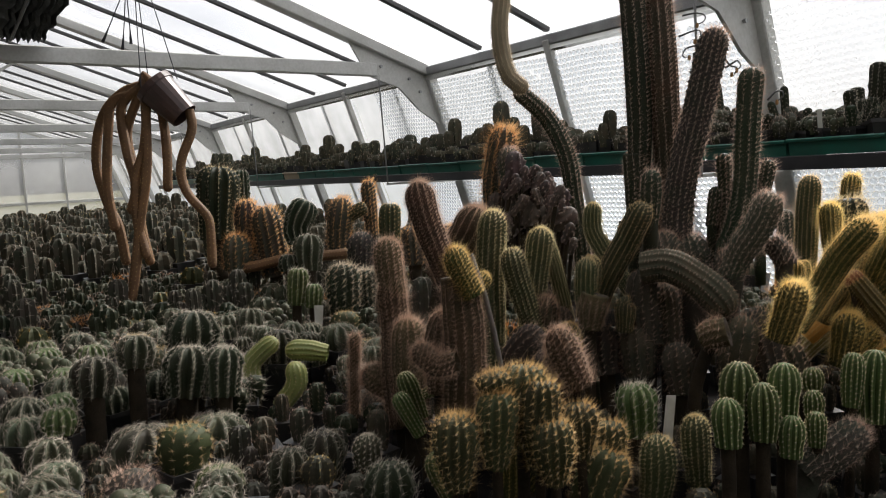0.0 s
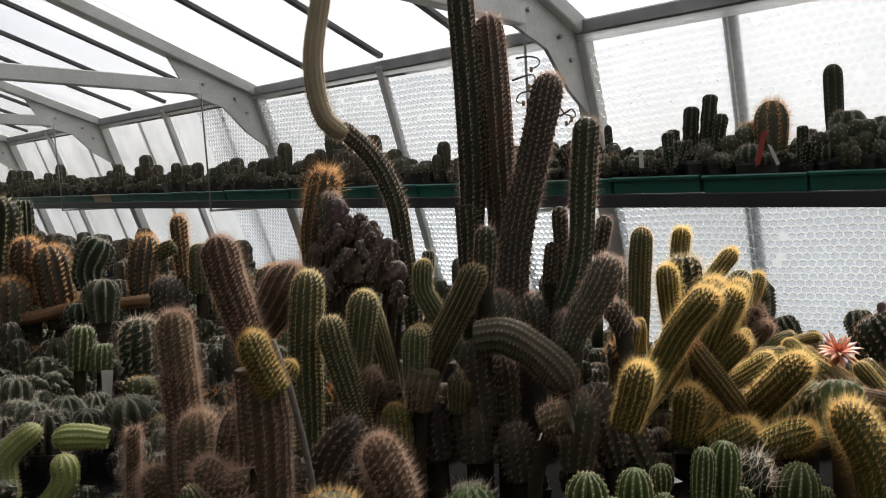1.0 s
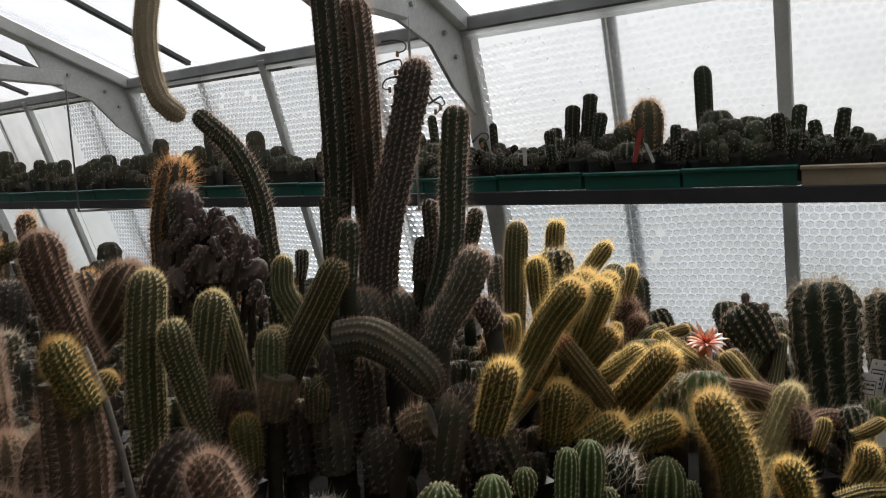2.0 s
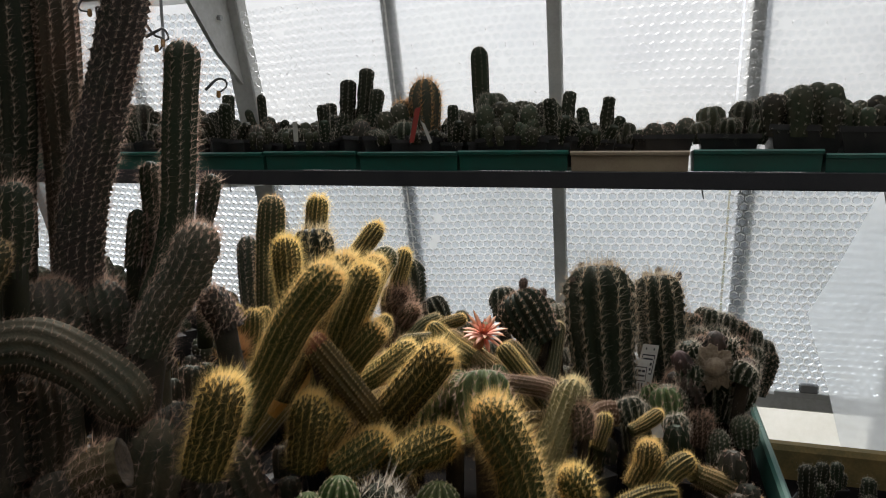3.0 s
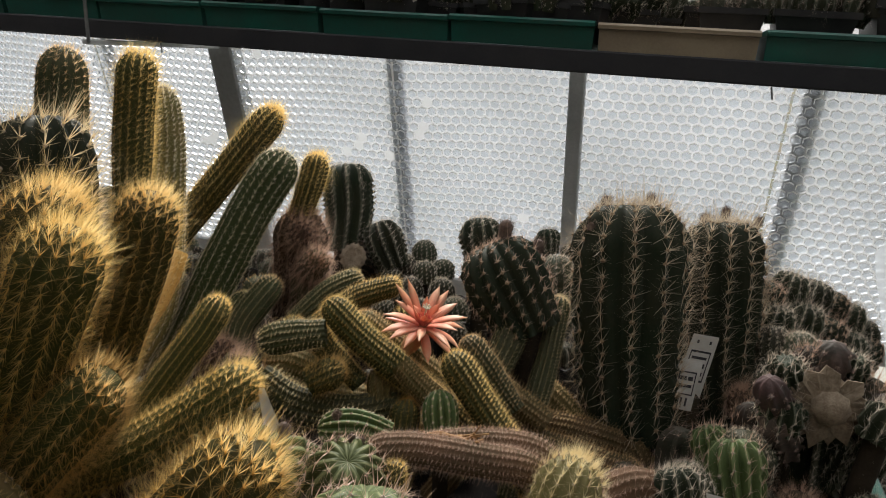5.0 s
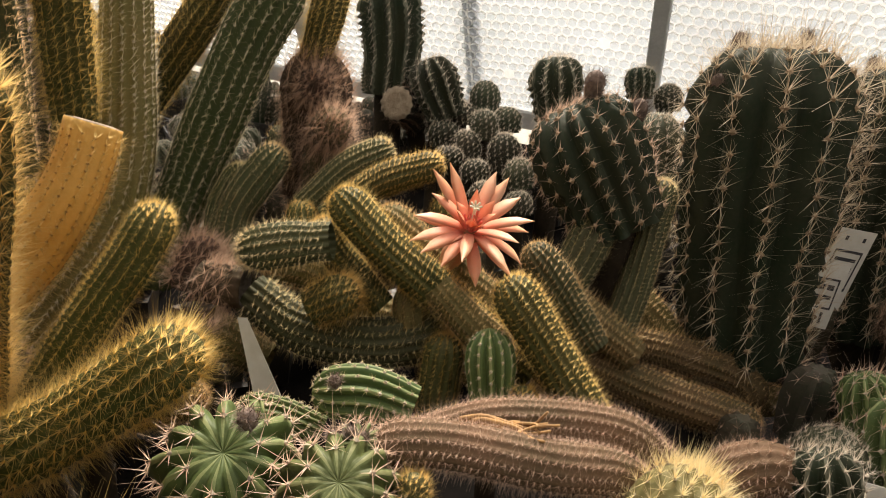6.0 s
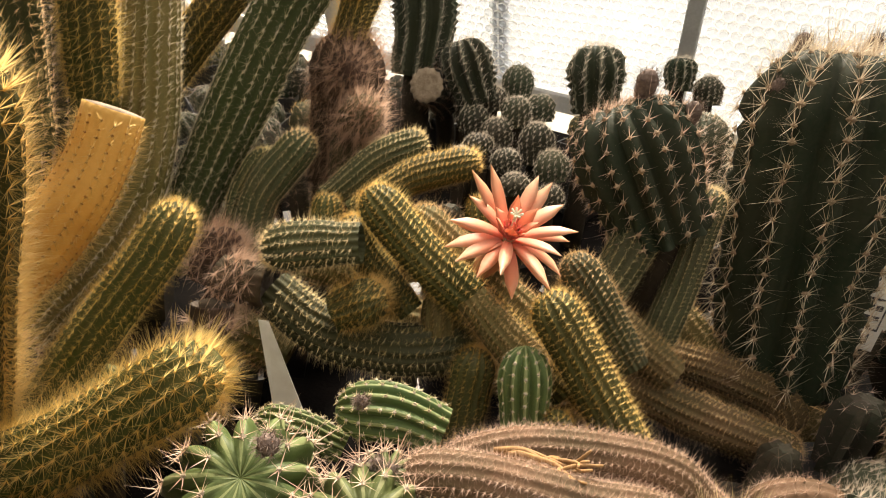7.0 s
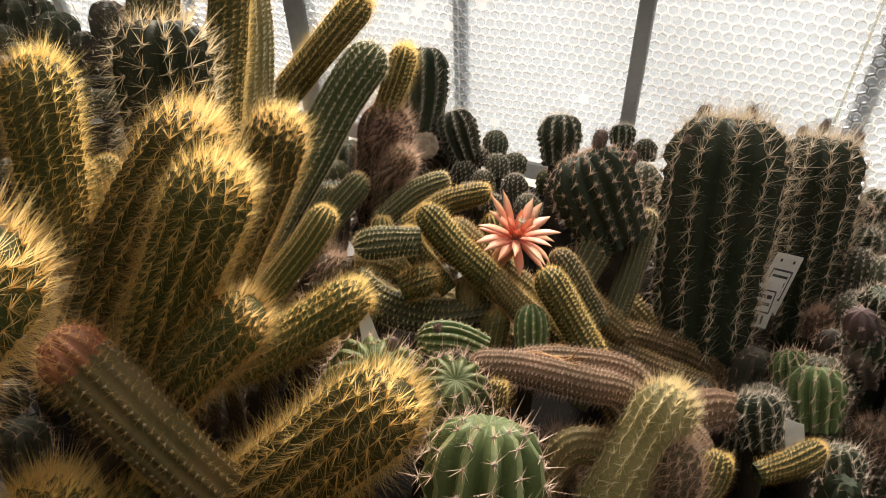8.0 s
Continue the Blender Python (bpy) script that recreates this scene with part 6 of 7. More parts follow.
stem(p, "hairy", [(-0.040, 0.689, 0.990), (-0.057, 0.668, 1.008), (-0.071, 0.650, 1.025)], 0.0262)
stem(p, "hairy", [(0.307, 0.750, 1.063), (0.299, 0.744, 1.093), (0.290, 0.734, 1.115)], 0.0175)
p = plant("tube_undergrowth", "old golden and brown cactus stems crowded under the clump", (0.707, 1.733, BENCH_Z))
stem(p, "brown_tube", [(0.625, 1.622, 1.007), (0.591, 1.621, 1.026), (0.561, 1.622, 1.046)], 0.0146)
stem(p, "brown_tube", [(0.667, 1.711, 0.950), (0.625, 1.714, 0.982), (0.586, 1.711, 1.000)], 0.0169)
stem(p, "brown_tube", [(0.444, 1.571, 1.025), (0.417, 1.566, 1.034), (0.392, 1.557, 1.035)], 0.0147)
stem(p, "brown_tube", [(0.547, 1.581, 0.982), (0.492, 1.574, 1.004), (0.441, 1.559, 1.010)], 0.0163)
stem(p, "brown_tube", [(0.569, 1.555, 0.957), (0.580, 1.569, 0.973), (0.616, 1.589, 0.984)], 0.0125)
stem(p, "brown_tube", [(0.408, 1.532, 0.972), (0.375, 1.527, 0.984), (0.344, 1.521, 0.993)], 0.0157)
stem(p, "gold_thin", [(0.582, 1.395, 1.047), (0.581, 1.400, 1.057), (0.580, 1.406, 1.068)], 0.0072)
stem(p, "brown_tube", [(0.411, 1.412, 1.023), (0.428, 1.423, 1.031), (0.446, 1.432, 1.035)], 0.0115)
stem(p, "brown_tube", [(0.707, 1.733, 0.918), (0.761, 1.742, 0.901), (0.810, 1.758, 0.896)], 0.0154)
stem(p, "brown_tube", [(0.620, 1.415, 0.985), (0.632, 1.433, 1.012), (0.665, 1.445, 1.012)], 0.0134)
stem(p, "hairy", [(0.705, 1.419, 1.002), (0.702, 1.430, 1.026), (0.694, 1.436, 1.042)], 0.0149)
stem(p, "gold_thin", [(0.725, 1.449, 1.000), (0.728, 1.455, 1.011), (0.728, 1.463, 1.025)], 0.0101)
stem(p, "gold_thin", [(0.760, 1.493, 0.993), (0.781, 1.505, 1.003), (0.800, 1.519, 1.016)], 0.0099)
stem(p, "hairy", [(0.636, 1.434, 0.965), (0.627, 1.440, 0.983), (0.617, 1.448, 1.005)], 0.0123)
p = plant("small_head_mound", "mound of many small round grey-green cactus heads", (0.478, 1.879, BENCH_Z))
stem(p, "mammil", [(0.356, 1.958, 0.974), (0.353, 1.961, 0.985), (0.347, 1.966, 1.003)], 0.0187)
stem(p, "mammil", [(0.391, 1.946, 0.968), (0.387, 1.950, 0.982), (0.381, 1.954, 1.000)], 0.0183)
stem(p, "mammil", [(0.384, 1.911, 0.971), (0.381, 1.912, 0.978), (0.377, 1.916, 0.993)], 0.0177)
stem(p, "mammil", [(0.420, 1.899, 0.966), (0.418, 1.901, 0.973), (0.413, 1.905, 0.988)], 0.0173)
stem(p, "mammil", [(0.399, 1.977, 0.984), (0.396, 1.981, 0.999), (0.391, 1.986, 1.017)], 0.0187)
stem(p, "mammil", [(0.441, 1.940, 0.964), (0.436, 1.945, 0.985), (0.431, 1.952, 1.007)], 0.0194)
stem(p, "mammil", [(0.467, 1.914, 0.962), (0.464, 1.918, 0.976), (0.460, 1.923, 0.993)], 0.0188)
stem(p, "mammil", [(0.373, 1.882, 0.963), (0.372, 1.884, 0.970), (0.367, 1.888, 0.985)], 0.0159)
stem(p, "mammil", [(0.414, 2.016, 0.983), (0.412, 2.019, 0.994), (0.407, 2.024, 1.013)], 0.0192)
stem(p, "mammil", [(0.361, 1.998, 0.987), (0.357, 2.001, 0.998), (0.352, 2.005, 1.016)], 0.0192)
stem(p, "mammil", [(0.443, 1.871, 0.959), (0.440, 1.872, 0.965), (0.436, 1.876, 0.978)], 0.0168)
stem(p, "mammil", [(0.478, 1.879, 0.948), (0.477, 1.881, 0.954), (0.472, 1.886, 0.971)], 0.0168)
stem(p, "mammil", [(0.318, 2.016, 0.983), (0.316, 2.020, 0.999), (0.313, 2.025, 1.014)], 0.0198)
stem(p, "mammil", [(0.364, 2.073, 0.974), (0.360, 2.080, 0.998), (0.356, 2.087, 1.021)], 0.0206)
p = plant("far_small_globes", "small round cacti at the back of the bench", (0.892, 1.806, BENCH_Z))
stem(p, "dusky", [(0.542, 2.190, 0.999), (0.539, 2.195, 1.016), (0.533, 2.202, 1.041)], 0.0213)
stem(p, "mammil", [(0.579, 2.238, 0.973), (0.575, 2.243, 0.990), (0.572, 2.249, 1.010)], 0.0202)
stem(p, "mammil", [(0.613, 1.832, 1.044), (0.608, 1.840, 1.073), (0.604, 1.847, 1.095)], 0.0243)
stem(p, "mammil", [(0.857, 1.857, 0.996), (0.854, 1.864, 1.018), (0.852, 1.872, 1.042)], 0.0231)
stem(p, "mammil", [(0.886, 1.845, 0.996), (0.882, 1.852, 1.017), (0.878, 1.860, 1.044)], 0.0225)
stem(p, "mammil", [(0.899, 1.810, 0.980), (0.895, 1.816, 1.001), (0.892, 1.823, 1.021)], 0.0237)
stem(p, "mammil", [(0.854, 1.775, 0.988), (0.850, 1.781, 1.008), (0.847, 1.787, 1.027)], 0.0261)
stem(p, "hairy", [(0.823, 1.769, 0.971), (0.822, 1.773, 0.983), (0.819, 1.778, 1.001)], 0.0159)
stem(p, "star", [(0.892, 1.806, 0.944), (0.888, 1.812, 0.964), (0.884, 1.820, 0.990)], 0.0273)
p = plant("edge_small_globes", "small spiny globe cacti by the bench edge", (0.889, 1.582, BENCH_Z))
stem(p, "mammil", [(0.828, 1.627, 0.894), (0.827, 1.630, 0.919), (0.825, 1.635, 0.975)], 0.0240)
stem(p, "mammil", [(0.770, 1.592, 0.927), (0.769, 1.595, 0.952), (0.765, 1.599, 1.002)], 0.0252)
stem(p, "mammil", [(0.813, 1.641, 0.967), (0.812, 1.643, 0.984), (0.811, 1.647, 1.018)], 0.0294)
stem(p, "mammil", [(0.881, 1.603, 0.911), (0.881, 1.605, 0.927), (0.879, 1.609, 0.968)], 0.0181)
stem(p, "mammil", [(0.923, 1.650, 0.932), (0.921, 1.651, 0.949), (0.918, 1.654, 0.978)], 0.0204)
stem(p, "hairy", [(0.857, 1.610, 0.939), (0.857, 1.612, 0.960), (0.855, 1.615, 0.989)], 0.0167)
stem(p, "mammil", [(0.889, 1.582, 0.887), (0.888, 1.583, 0.903), (0.889, 1.588, 0.943)], 0.0178)
stem(p, "dusky", [(0.840, 1.666, 1.015), (0.840, 1.667, 1.028), (0.841, 1.670, 1.050)], 0.0209)
stem(p, "dusky", [(0.913, 1.668, 1.022), (0.919, 1.672, 1.039), (0.928, 1.676, 1.052)], 0.0223)


# ---- small potted cacti: a few kinds, then copies ----
def globe(kind, style, heads, pot=0.07, label="", ribs=0, per=4, gap_by=1.6, splay=1.2):
    """A potted cactus: heads are (x, y, height, radius) above the pot's soil."""
    p = tagged(new(kind), label, "cactus")
    tapered_pot("pot", pot, 0.07, 0.0, parent=p)
    own, depth, gap, count, length, width, spread, central, felt, knob, skin, spine, wool = STYLES[style]
    for x, y, h, r in heads:
        v, f, slots, spots = ribbed([(x, y, 0.050), (x * (0.5 + splay / 2), y * (0.5 + splay / 2), 0.06 + h * 0.5), (x * splay, y * splay, 0.06 + h)], r, ribs or own, depth, gap * gap_by, wave=0.03, base=0.7, knob=knob, per=per, most=15, **rib_form(style))
        if per == 6:
            slots = crest_slots(slots, f, ribs or own, 6)
        ob = put("stem", v, f, [skin, CUT, CREST_GREY], p, smooth=True, slots=slots)
        sv, sf, ss = spine_arrays(spots, max(5, count - 2), length, width * 1.1, spread, 0.2, felt * 1.2, min(central, 1))
        put("spine_coat", sv, sf, [spine, wool], ob, slots=ss)
    return p


def cluster(n, reach, h, r, seed):
    q = np.random.default_rng(seed)
    out = []
    for k in range(n):
        a, d = k * 2.4 + q.uniform(-0.3, 0.3), reach * math.sqrt((k + 0.3) / n)
        s = q.uniform(0.8, 1.15)
        out.append((d * math.cos(a), d * math.sin(a), h * s * (1.1 - 0.4 * d / max(reach, 1e-6)), r * s))
    return out


LOOSE = dict(ribs=9, per=2, gap_by=1.9)
KINDS = [
    globe("globe_cactus", "star", [(0, 0, 0.062, 0.046)], 0.09, "dark globe cactus with white star spines in a black pot", gap_by=1.2, per=6),
    globe("ribbed_cactus", "star", [(0, 0, 0.046, 0.039)], 0.08, "low grey-green ribbed globe cactus in a black pot", gap_by=1.1, per=6),
    globe("dusky_cactus", "dusky", [(0, 0, 0.068, 0.041)], 0.09, "dark dusky ribbed globe cactus in a black pot", gap_by=1.35, per=6),
    globe("cluster_cactus", "mammil", cluster(9, 0.046, 0.050, 0.0165, 1), 0.09, "cluster of small grey-green cactus heads in a black pot", **LOOSE),
    globe("knobbly_cactus", "dusky", cluster(7, 0.042, 0.060, 0.018, 2), 0.09, "cluster of dark knobbly cactus heads in a black pot", ribs=8, per=2),
    globe("amber_cactus", "amber", [(0, 0, 0.070, 0.038)], 0.08, "round cactus with amber spines in a black pot", ribs=12, per=2, gap_by=1.5),
    globe("green_globe_cactus", "fresh_spiny", [(0, 0, 0.062, 0.037)], 0.08, "green ribbed globe cactus in a black pot", gap_by=1.35, per=6),
    globe("mound_cactus", "mammil", cluster(11, 0.050, 0.042, 0.0135, 3), 0.10, "mound of many small pale-spined heads in a black pot", ribs=8, per=2, gap_by=2.0),
    globe("short_column_cactus", "dusky", [(0, 0, 0.13, 0.027), (0.03, 0.01, 0.07, 0.02)], 0.08, "short dark column cactus in a black pot", ribs=9, per=2),
    globe("brown_cluster_cactus", "pink", cluster(4, 0.03, 0.07, 0.021, 4), 0.08, "cluster of brown-spined cactus stems in a black pot", **LOOSE),
    globe("column_in_pot", "column", [(0, 0, 0.34, 0.030)], 0.09, "tall dark column cactus in a black pot", ribs=9, per=2),
    globe("rust_spined_cactus", "rust", [(0, 0, 0.095, 0.038)], 0.09, "cactus with long rust-orange spines in a black pot", ribs=11, per=2, gap_by=1.5),
    globe("finger_cluster_cactus", "dusky", [(0, 0, 0.20, 0.024), (0.045, 0.01, 0.235, 0.023), (-0.05, 0.0, 0.13, 0.022), (0.02, 0.035, 0.12, 0.024), (0.085, -0.01, 0.17, 0.02), (-0.02, -0.03, 0.09, 0.022)], 0.10, "cluster of tall dark finger cacti in a black pot", ribs=9, per=2, gap_by=1.5),
    globe("spiny_dome_cactus", "rust", [(0, 0, 0.16, 0.042), (-0.05, 0, 0.11, 0.03)], 0.10, "dark column cactus with long bristling spines", ribs=10, per=2, gap_by=1.3),
    globe("dome_cluster_cactus", "mammil", cluster(13, 0.068, 0.088, 0.0195, 6), 0.12, "domed cluster of round cactus heads in a black pot", ribs=9, per=2, gap_by=2.2),
    globe("branching_cactus", "dusky", [(0.016, 0, 0.125, 0.017), (-0.024, 0.01, 0.10, 0.016), (0.032, 0.02, 0.075, 0.016), (-0.036, -0.02, 0.055, 0.015), (0.026, -0.03, 0.045, 0.016), (0.0, -0.036, 0.03, 0.015), (-0.01, 0.034, 0.06, 0.015)], 0.10, "dark branching cactus with knobbly arms in a black pot", ribs=8, per=2, splay=1.9),
    globe("globe_group_cactus", "star", [(-0.030, 0, 0.070, 0.030), (0.030, 0.010, 0.080, 0.032), (0, -0.034, 0.045, 0.026), (0.055, -0.02, 0.040, 0.024), (-0.052, -0.02, 0.036, 0.022)], 0.12, "group of round ribbed globes in a black pot", gap_by=1.5, ribs=9, per=6),
    globe("three_head_cactus", "pink", [(-0.030, -0.018, 0.040, 0.022), (0.034, 0, 0.052, 0.025), (0.0, 0.026, 0.046, 0.020)], 0.11, "three round brown-spined heads in a black pot", ribs=11, per=2),
    globe("tiny_head_cactus", "mammil", cluster(14, 0.058, 0.055, 0.0140, 8), 0.11, "low mound of tiny spiny heads in a black pot", ribs=7, per=2, gap_by=2.3),
    globe("leaning_finger_cactus", "column", [(0.01, 0.0, 0.17, 0.015), (0.022, 0.012, 0.12, 0.014), (-0.026, 0.0, 0.09, 0.016)], 0.09, "thin leaning finger cacti in a black pot", ribs=8, per=2, gap_by=1.8, splay=2.6),
    globe("flat_group_cactus", "star", cluster(5, 0.044, 0.030, 0.024, 9), 0.10, "group of low flat ribbed cacti in a black pot", ribs=8, gap_by=1.3),
]
used = set()


def place(k, x, y, z, s=1.0, tilt=0.0, group="potted cacti on the bench", turn=None):
    m = pose(x, y, z, rng.uniform(-tilt, tilt), rng.uniform(-tilt, tilt), rng.uniform(0, 360) if turn is None else turn) @ Matrix.Scale(s, 4)
    if k not in used:
        used.add(k)
        ob = KINDS[k]
        ob.matrix_basis = m
    else:
        ob = copy_thing(KINDS[k], Matrix(m) @ Matrix.Diagonal((*[1 / c for c in KINDS[k].scale], 1)))
    ob["group"] = group
    return ob


def crowd(name, label, spots, kinds, bare=False, thick=2.0, gap_by=2.4, lean_bank=False):
    """Many far small cacti as one mesh. Spots are (x, y, z, size)."""
    mats = [G_BLUE, G_DARK, G_BROWN, G_MID, S_WHITE, S_PINK, S_RUST, S_GOLD, BLACK_POT, G_OLD, S_STRAW, S_HAIR]
    bank = []
    for k in range(12):
        style, skin, spine = kinds[k % len(kinds)]
        ribs, depth, gap, count, length, width, spread, central, felt, knob, *_ = STYLES[style]
        heads = ([(0, 0, 0.060, 0.040)], [(0.012, 0, 0.07, 0.030), (-0.03, 0.01, 0.045, 0.021)], [(0, 0, 0.10, 0.027)])[k % 3] if lean_bank else ([(0, 0, 0.060, 0.040)], cluster(5, 0.034, 0.055, 0.0190, k), [(0, 0, 0.10, 0.027), (0.032, 0, 0.06, 0.020)], cluster(6, 0.038, 0.045, 0.0160, k), [(0, 0, 0.045, 0.037)], cluster(3, 0.026, 0.065, 0.0220, k))[k % 6]
        got, base_ = [[], [], [], []], 0
        for hx, hy, h, r in heads:
            v, f, _, spots_ = ribbed([(hx, hy, 0.045), (hx * 1.1, hy * 1.1, 0.06 + h * 0.5), (hx * 1.2, hy * 1.2, 0.06 + h)], r, 6 if bare or len(heads) > 2 else 8, 0.34, gap * gap_by * (1.5 if bare else 1), per=2, most=6 if len(heads) > 2 else 9, wave=0.03, knob=0.06, dome=0.95, dimple=0.15)
            sv, sf, _ = spine_arrays(spots_, 4 if bare else (7 if thick < 2 else 5), length * 1.2, width * thick, spread, 0.2, 0.0)
            got[0].append(v), got[1].append(np.vstack([f[0][:, [0, 1, 2]], f[0][:, [0, 2, 3]], f[1]]) + base_)
            got[2].append(sv), got[3].append(len(v))
            got.append(sf)
            base_ += len(v)
        v, tri = np.vstack(got[0]), np.vstack(got[1])
        at_ = np.concatenate([[0], np.cumsum([len(q) for q in got[2]])])
        sv, sf = np.vstack(got[2]), np.vstack([q + at_[i] for i, q in enumerate(got[4:])])
        a = 0.036
        pv = np.array([[x * a * s, y * a * s, z] for z, s in ((0.0, 0.75), (0.068, 1.0)) for x, y in ((-1, -1), (1, -1), (1, 1), (-1, 1))])
        pf = np.array([[i, (i + 1) % 4, 4 + (i + 1) % 4] for i in range(4)] + [[i, 4 + (i + 1) % 4, 4 + i] for i in range(4)] + [[4, 5, 6], [4, 6, 7]])
        V = np.vstack([v, sv, pv])
        F = np.vstack([tri, sf + len(v), pf + len(v) + len(sv)])
        S = np.concatenate([np.full(len(tri), mats.index(skin)), np.full(len(sf), mats.index(spine)), np.full(len(pf), 8)])
        bank.append((V, F, S))
    VV, FF, SS, off = [], [], [], 0
    for x, y, z, s in spots:
        V, F, S = bank[rng.integers(len(bank))]
        a = rng.uniform(0, 6.28)
        c, d = math.cos(a), math.sin(a)
        W = V @ np.array([[c, d, 0], [-d, c, 0], [0, 0, 1]]) * s * np.array([1, 1, rng.uniform(0.85, 1.25)]) + (x, y, z)
        VV.append(W), FF.append(F + off), SS.append(S)
        off += len(W)
    ob = put(name, np.vstack(VV), np.vstack(FF), mats, slots=np.concatenate(SS), smooth=False)
    return tagged(ob, label, "cacti", kind="stuff")


def clump_ground(x, y):
    """Ground that the large clumps take."""
    if -0.48 < x < -0.30 and 0.54 < y < 0.76:
        return True
    return -0.30 < x < 0.97 and 0.50 < y < 1.80


near, rest, distant = [], [], []
for i in range(110):
    for j in range(36):
        x, y = 0.90 - 0.092 * i + (j % 2) * 0.046 + rng.uniform(-0.014, 0.014), -0.08 + 0.084 * j + rng.uniform(-0.012, 0.012)
        if y > 2.18 or clump_ground(x, y) or (x > 0.15 and y < 0.5):
            continue
        if (x > -1.05 and y < 0.95) or (x > -0.25 and 1.8 < y < 2.25):
            near.append((x, y))
        elif x > -2.2:
            rest.append((x, y))
        elif x > -9.3 and i % 2 and (i + j) % 3:
            distant.append((x, y))
near = [q for q in near if all(math.hypot(q[0] - a, q[1] - c) > (0.9 * r + 0.032 if r < 0.05 else r + 0.055) for a, c, r in TAKEN)]
for x, y in near:
    far = y > 1.5
    k = int(rng.choice([0, 1, 2, 3, 4, 5, 6, 7, 8, 9, 16, 17, 18, 20], p=np.array([14, 14, 15, 5, 8, 7, 5, 6, 3, 7, 9, 4, 6, 10]) / 113))
    place(k, x, y, BENCH_Z, rng.uniform(0.78, 1.06) * (0.8 if far else 1), 8)
CROWD = [("star", G_BLUE, S_WHITE), ("dusky", G_DARK, S_WHITE), ("mammil", G_BROWN, S_WHITE), ("star", G_BROWN, S_PINK), ("dusky", G_BLUE, S_PINK), ("star", G_DARK, S_WHITE), ("amber", G_MID, S_GOLD), ("mammil", G_BLUE, S_WHITE), ("star", G_BROWN, S_WHITE), ("rust", G_BROWN, S_RUST)]
DULL = [("star", G_BROWN, S_WHITE), ("dusky", G_OLD, S_PINK), ("mammil", G_OLD, S_WHITE), ("dusky", G_BROWN, S_STRAW), ("star", G_OLD, S_WHITE)]


def heaped(spots):
    return [(x, y, BENCH_Z + (0.05 * max(0, y - 1.6) if x < 0 else 0), rng.uniform(0.75, 1.1) * (1.0 + 0.35 * max(0.0, min(1.0, y - 1.3)) * (x < -0.3))) for x, y in spots]


under = [(x, y, BENCH_Z, rng.uniform(0.45, 0.7) * (0.85 if x > 0.3 and y < 1.35 or x < -0.1 and y < 0.80 else 1.0)) for x in np.arange(-0.28, 0.93, 0.062) for y in np.arange(0.50, 1.82, 0.062)]
crowd("undergrowth_cacti", "low dark old cacti and pots crowded under the clumps", [(x + rng.uniform(-0.02, 0.02), y + rng.uniform(-0.02, 0.02), z, s) for x, y, z, s in under if all(math.hypot(x - a, y - c) > r + 0.015 for a, c, r in TAKEN)], [("hairy", G_OLD, S_HAIR), ("dusky", G_BROWN, S_PINK), ("hairy", G_BROWN, S_HAIR), ("hairy", G_DARK, S_PINK), ("brown_tube", G_OLD, S_GOLD)], thick=1.6, gap_by=2.6, lean_bank=True)
low_spots = [(x + rng.uniform(-0.015, 0.015), y + rng.uniform(-0.015, 0.015), BENCH_Z, rng.uniform(0.42, 0.62)) for x in np.arange(-1.05, 0.30, 0.058) for y in np.arange(-0.10, 0.95, 0.058)]
low_spots = [q for q in low_spots if not clump_ground(q[0], q[1]) and all(math.hypot(q[0] - a, q[1] - c) > 0.050 for a, c in near) and all(math.hypot(q[0] - a, q[1] - c) > r + 0.01 for a, c, r in TAKEN)]
crowd("low_bench_cacti", "low small cacti filling the gaps between pots", low_spots, [("mammil", G_BROWN, S_WHITE), ("star", G_OLD, S_HAIR), ("dusky", G_BLUE, S_PINK), ("hairy", G_BROWN, S_HAIR)], thick=1.6)
crowd("bench_cacti", "crowd of small potted cacti covering the bench", heaped(rest), CROWD, gap_by=3.4, thick=2.4)
crowd("far_bench_cacti", "far crowd of small potted cacti on the bench", [(x, y, z, s * 1.4) for x, y, z, s in heaped(distant)], DULL, True, thick=2.6, lean_bank=True)

# potted cacti along the shelf
SHELF_ROW = "potted cacti along the shelf"
for k, x, y, s in ((12, -0.36, 3.02, 1.25), (13, -0.035, 3.01, 1.42), (10, 0.177, 3.02, 1.04), (14, 0.245, 2.95, 1.50), (14, 0.39, 2.97, 1.48), (15, 0.575, 2.97, 1.25), (16, 0.62, 3.02, 1.10), (17, 0.80, 2.97, 1.40), (20, 0.76, 3.04, 1.50), (16, 0.975, 2.97, 1.50), (14, 1.185, 2.97, 1.75), (18, 1.365, 2.96, 1.70), (14, 1.43, 3.04, 1.55), (16, 1.565, 2.97, 1.65), (3, 1.74, 2.97, 1.7), (19, -0.98, 3.02, 1.45), (4, -1.10, 2.98, 1.6), (2, -0.88, 3.0, 1.5), (19, -0.70, 3.04, 1.2), (9, 0.06, 3.05, 1.6)):
    place(k, x, y, 1.352, s, 3, SHELF_ROW, 180 if k == 19 else 0)
for k in range(-4, 1):
    for c in range(4):
        x = 0.146 + 0.36 * k + 0.045 + 0.09 * c + rng.uniform(-0.012, 0.012)
        place(int(rng.choice([3, 4, 7, 18, 9, 15, 17, 20, 2])), x, 2.885 + rng.uniform(-0.008, 0.008), 1.352, rng.uniform(1.1, 1.5), 6, SHELF_ROW)
        if c % 2:
            place(int(rng.choice([3, 4, 7, 16, 9, 8, 15, 18])), x - 0.04, 3.02, 1.352, rng.uniform(1.5, 2.0), 6, SHELF_ROW)
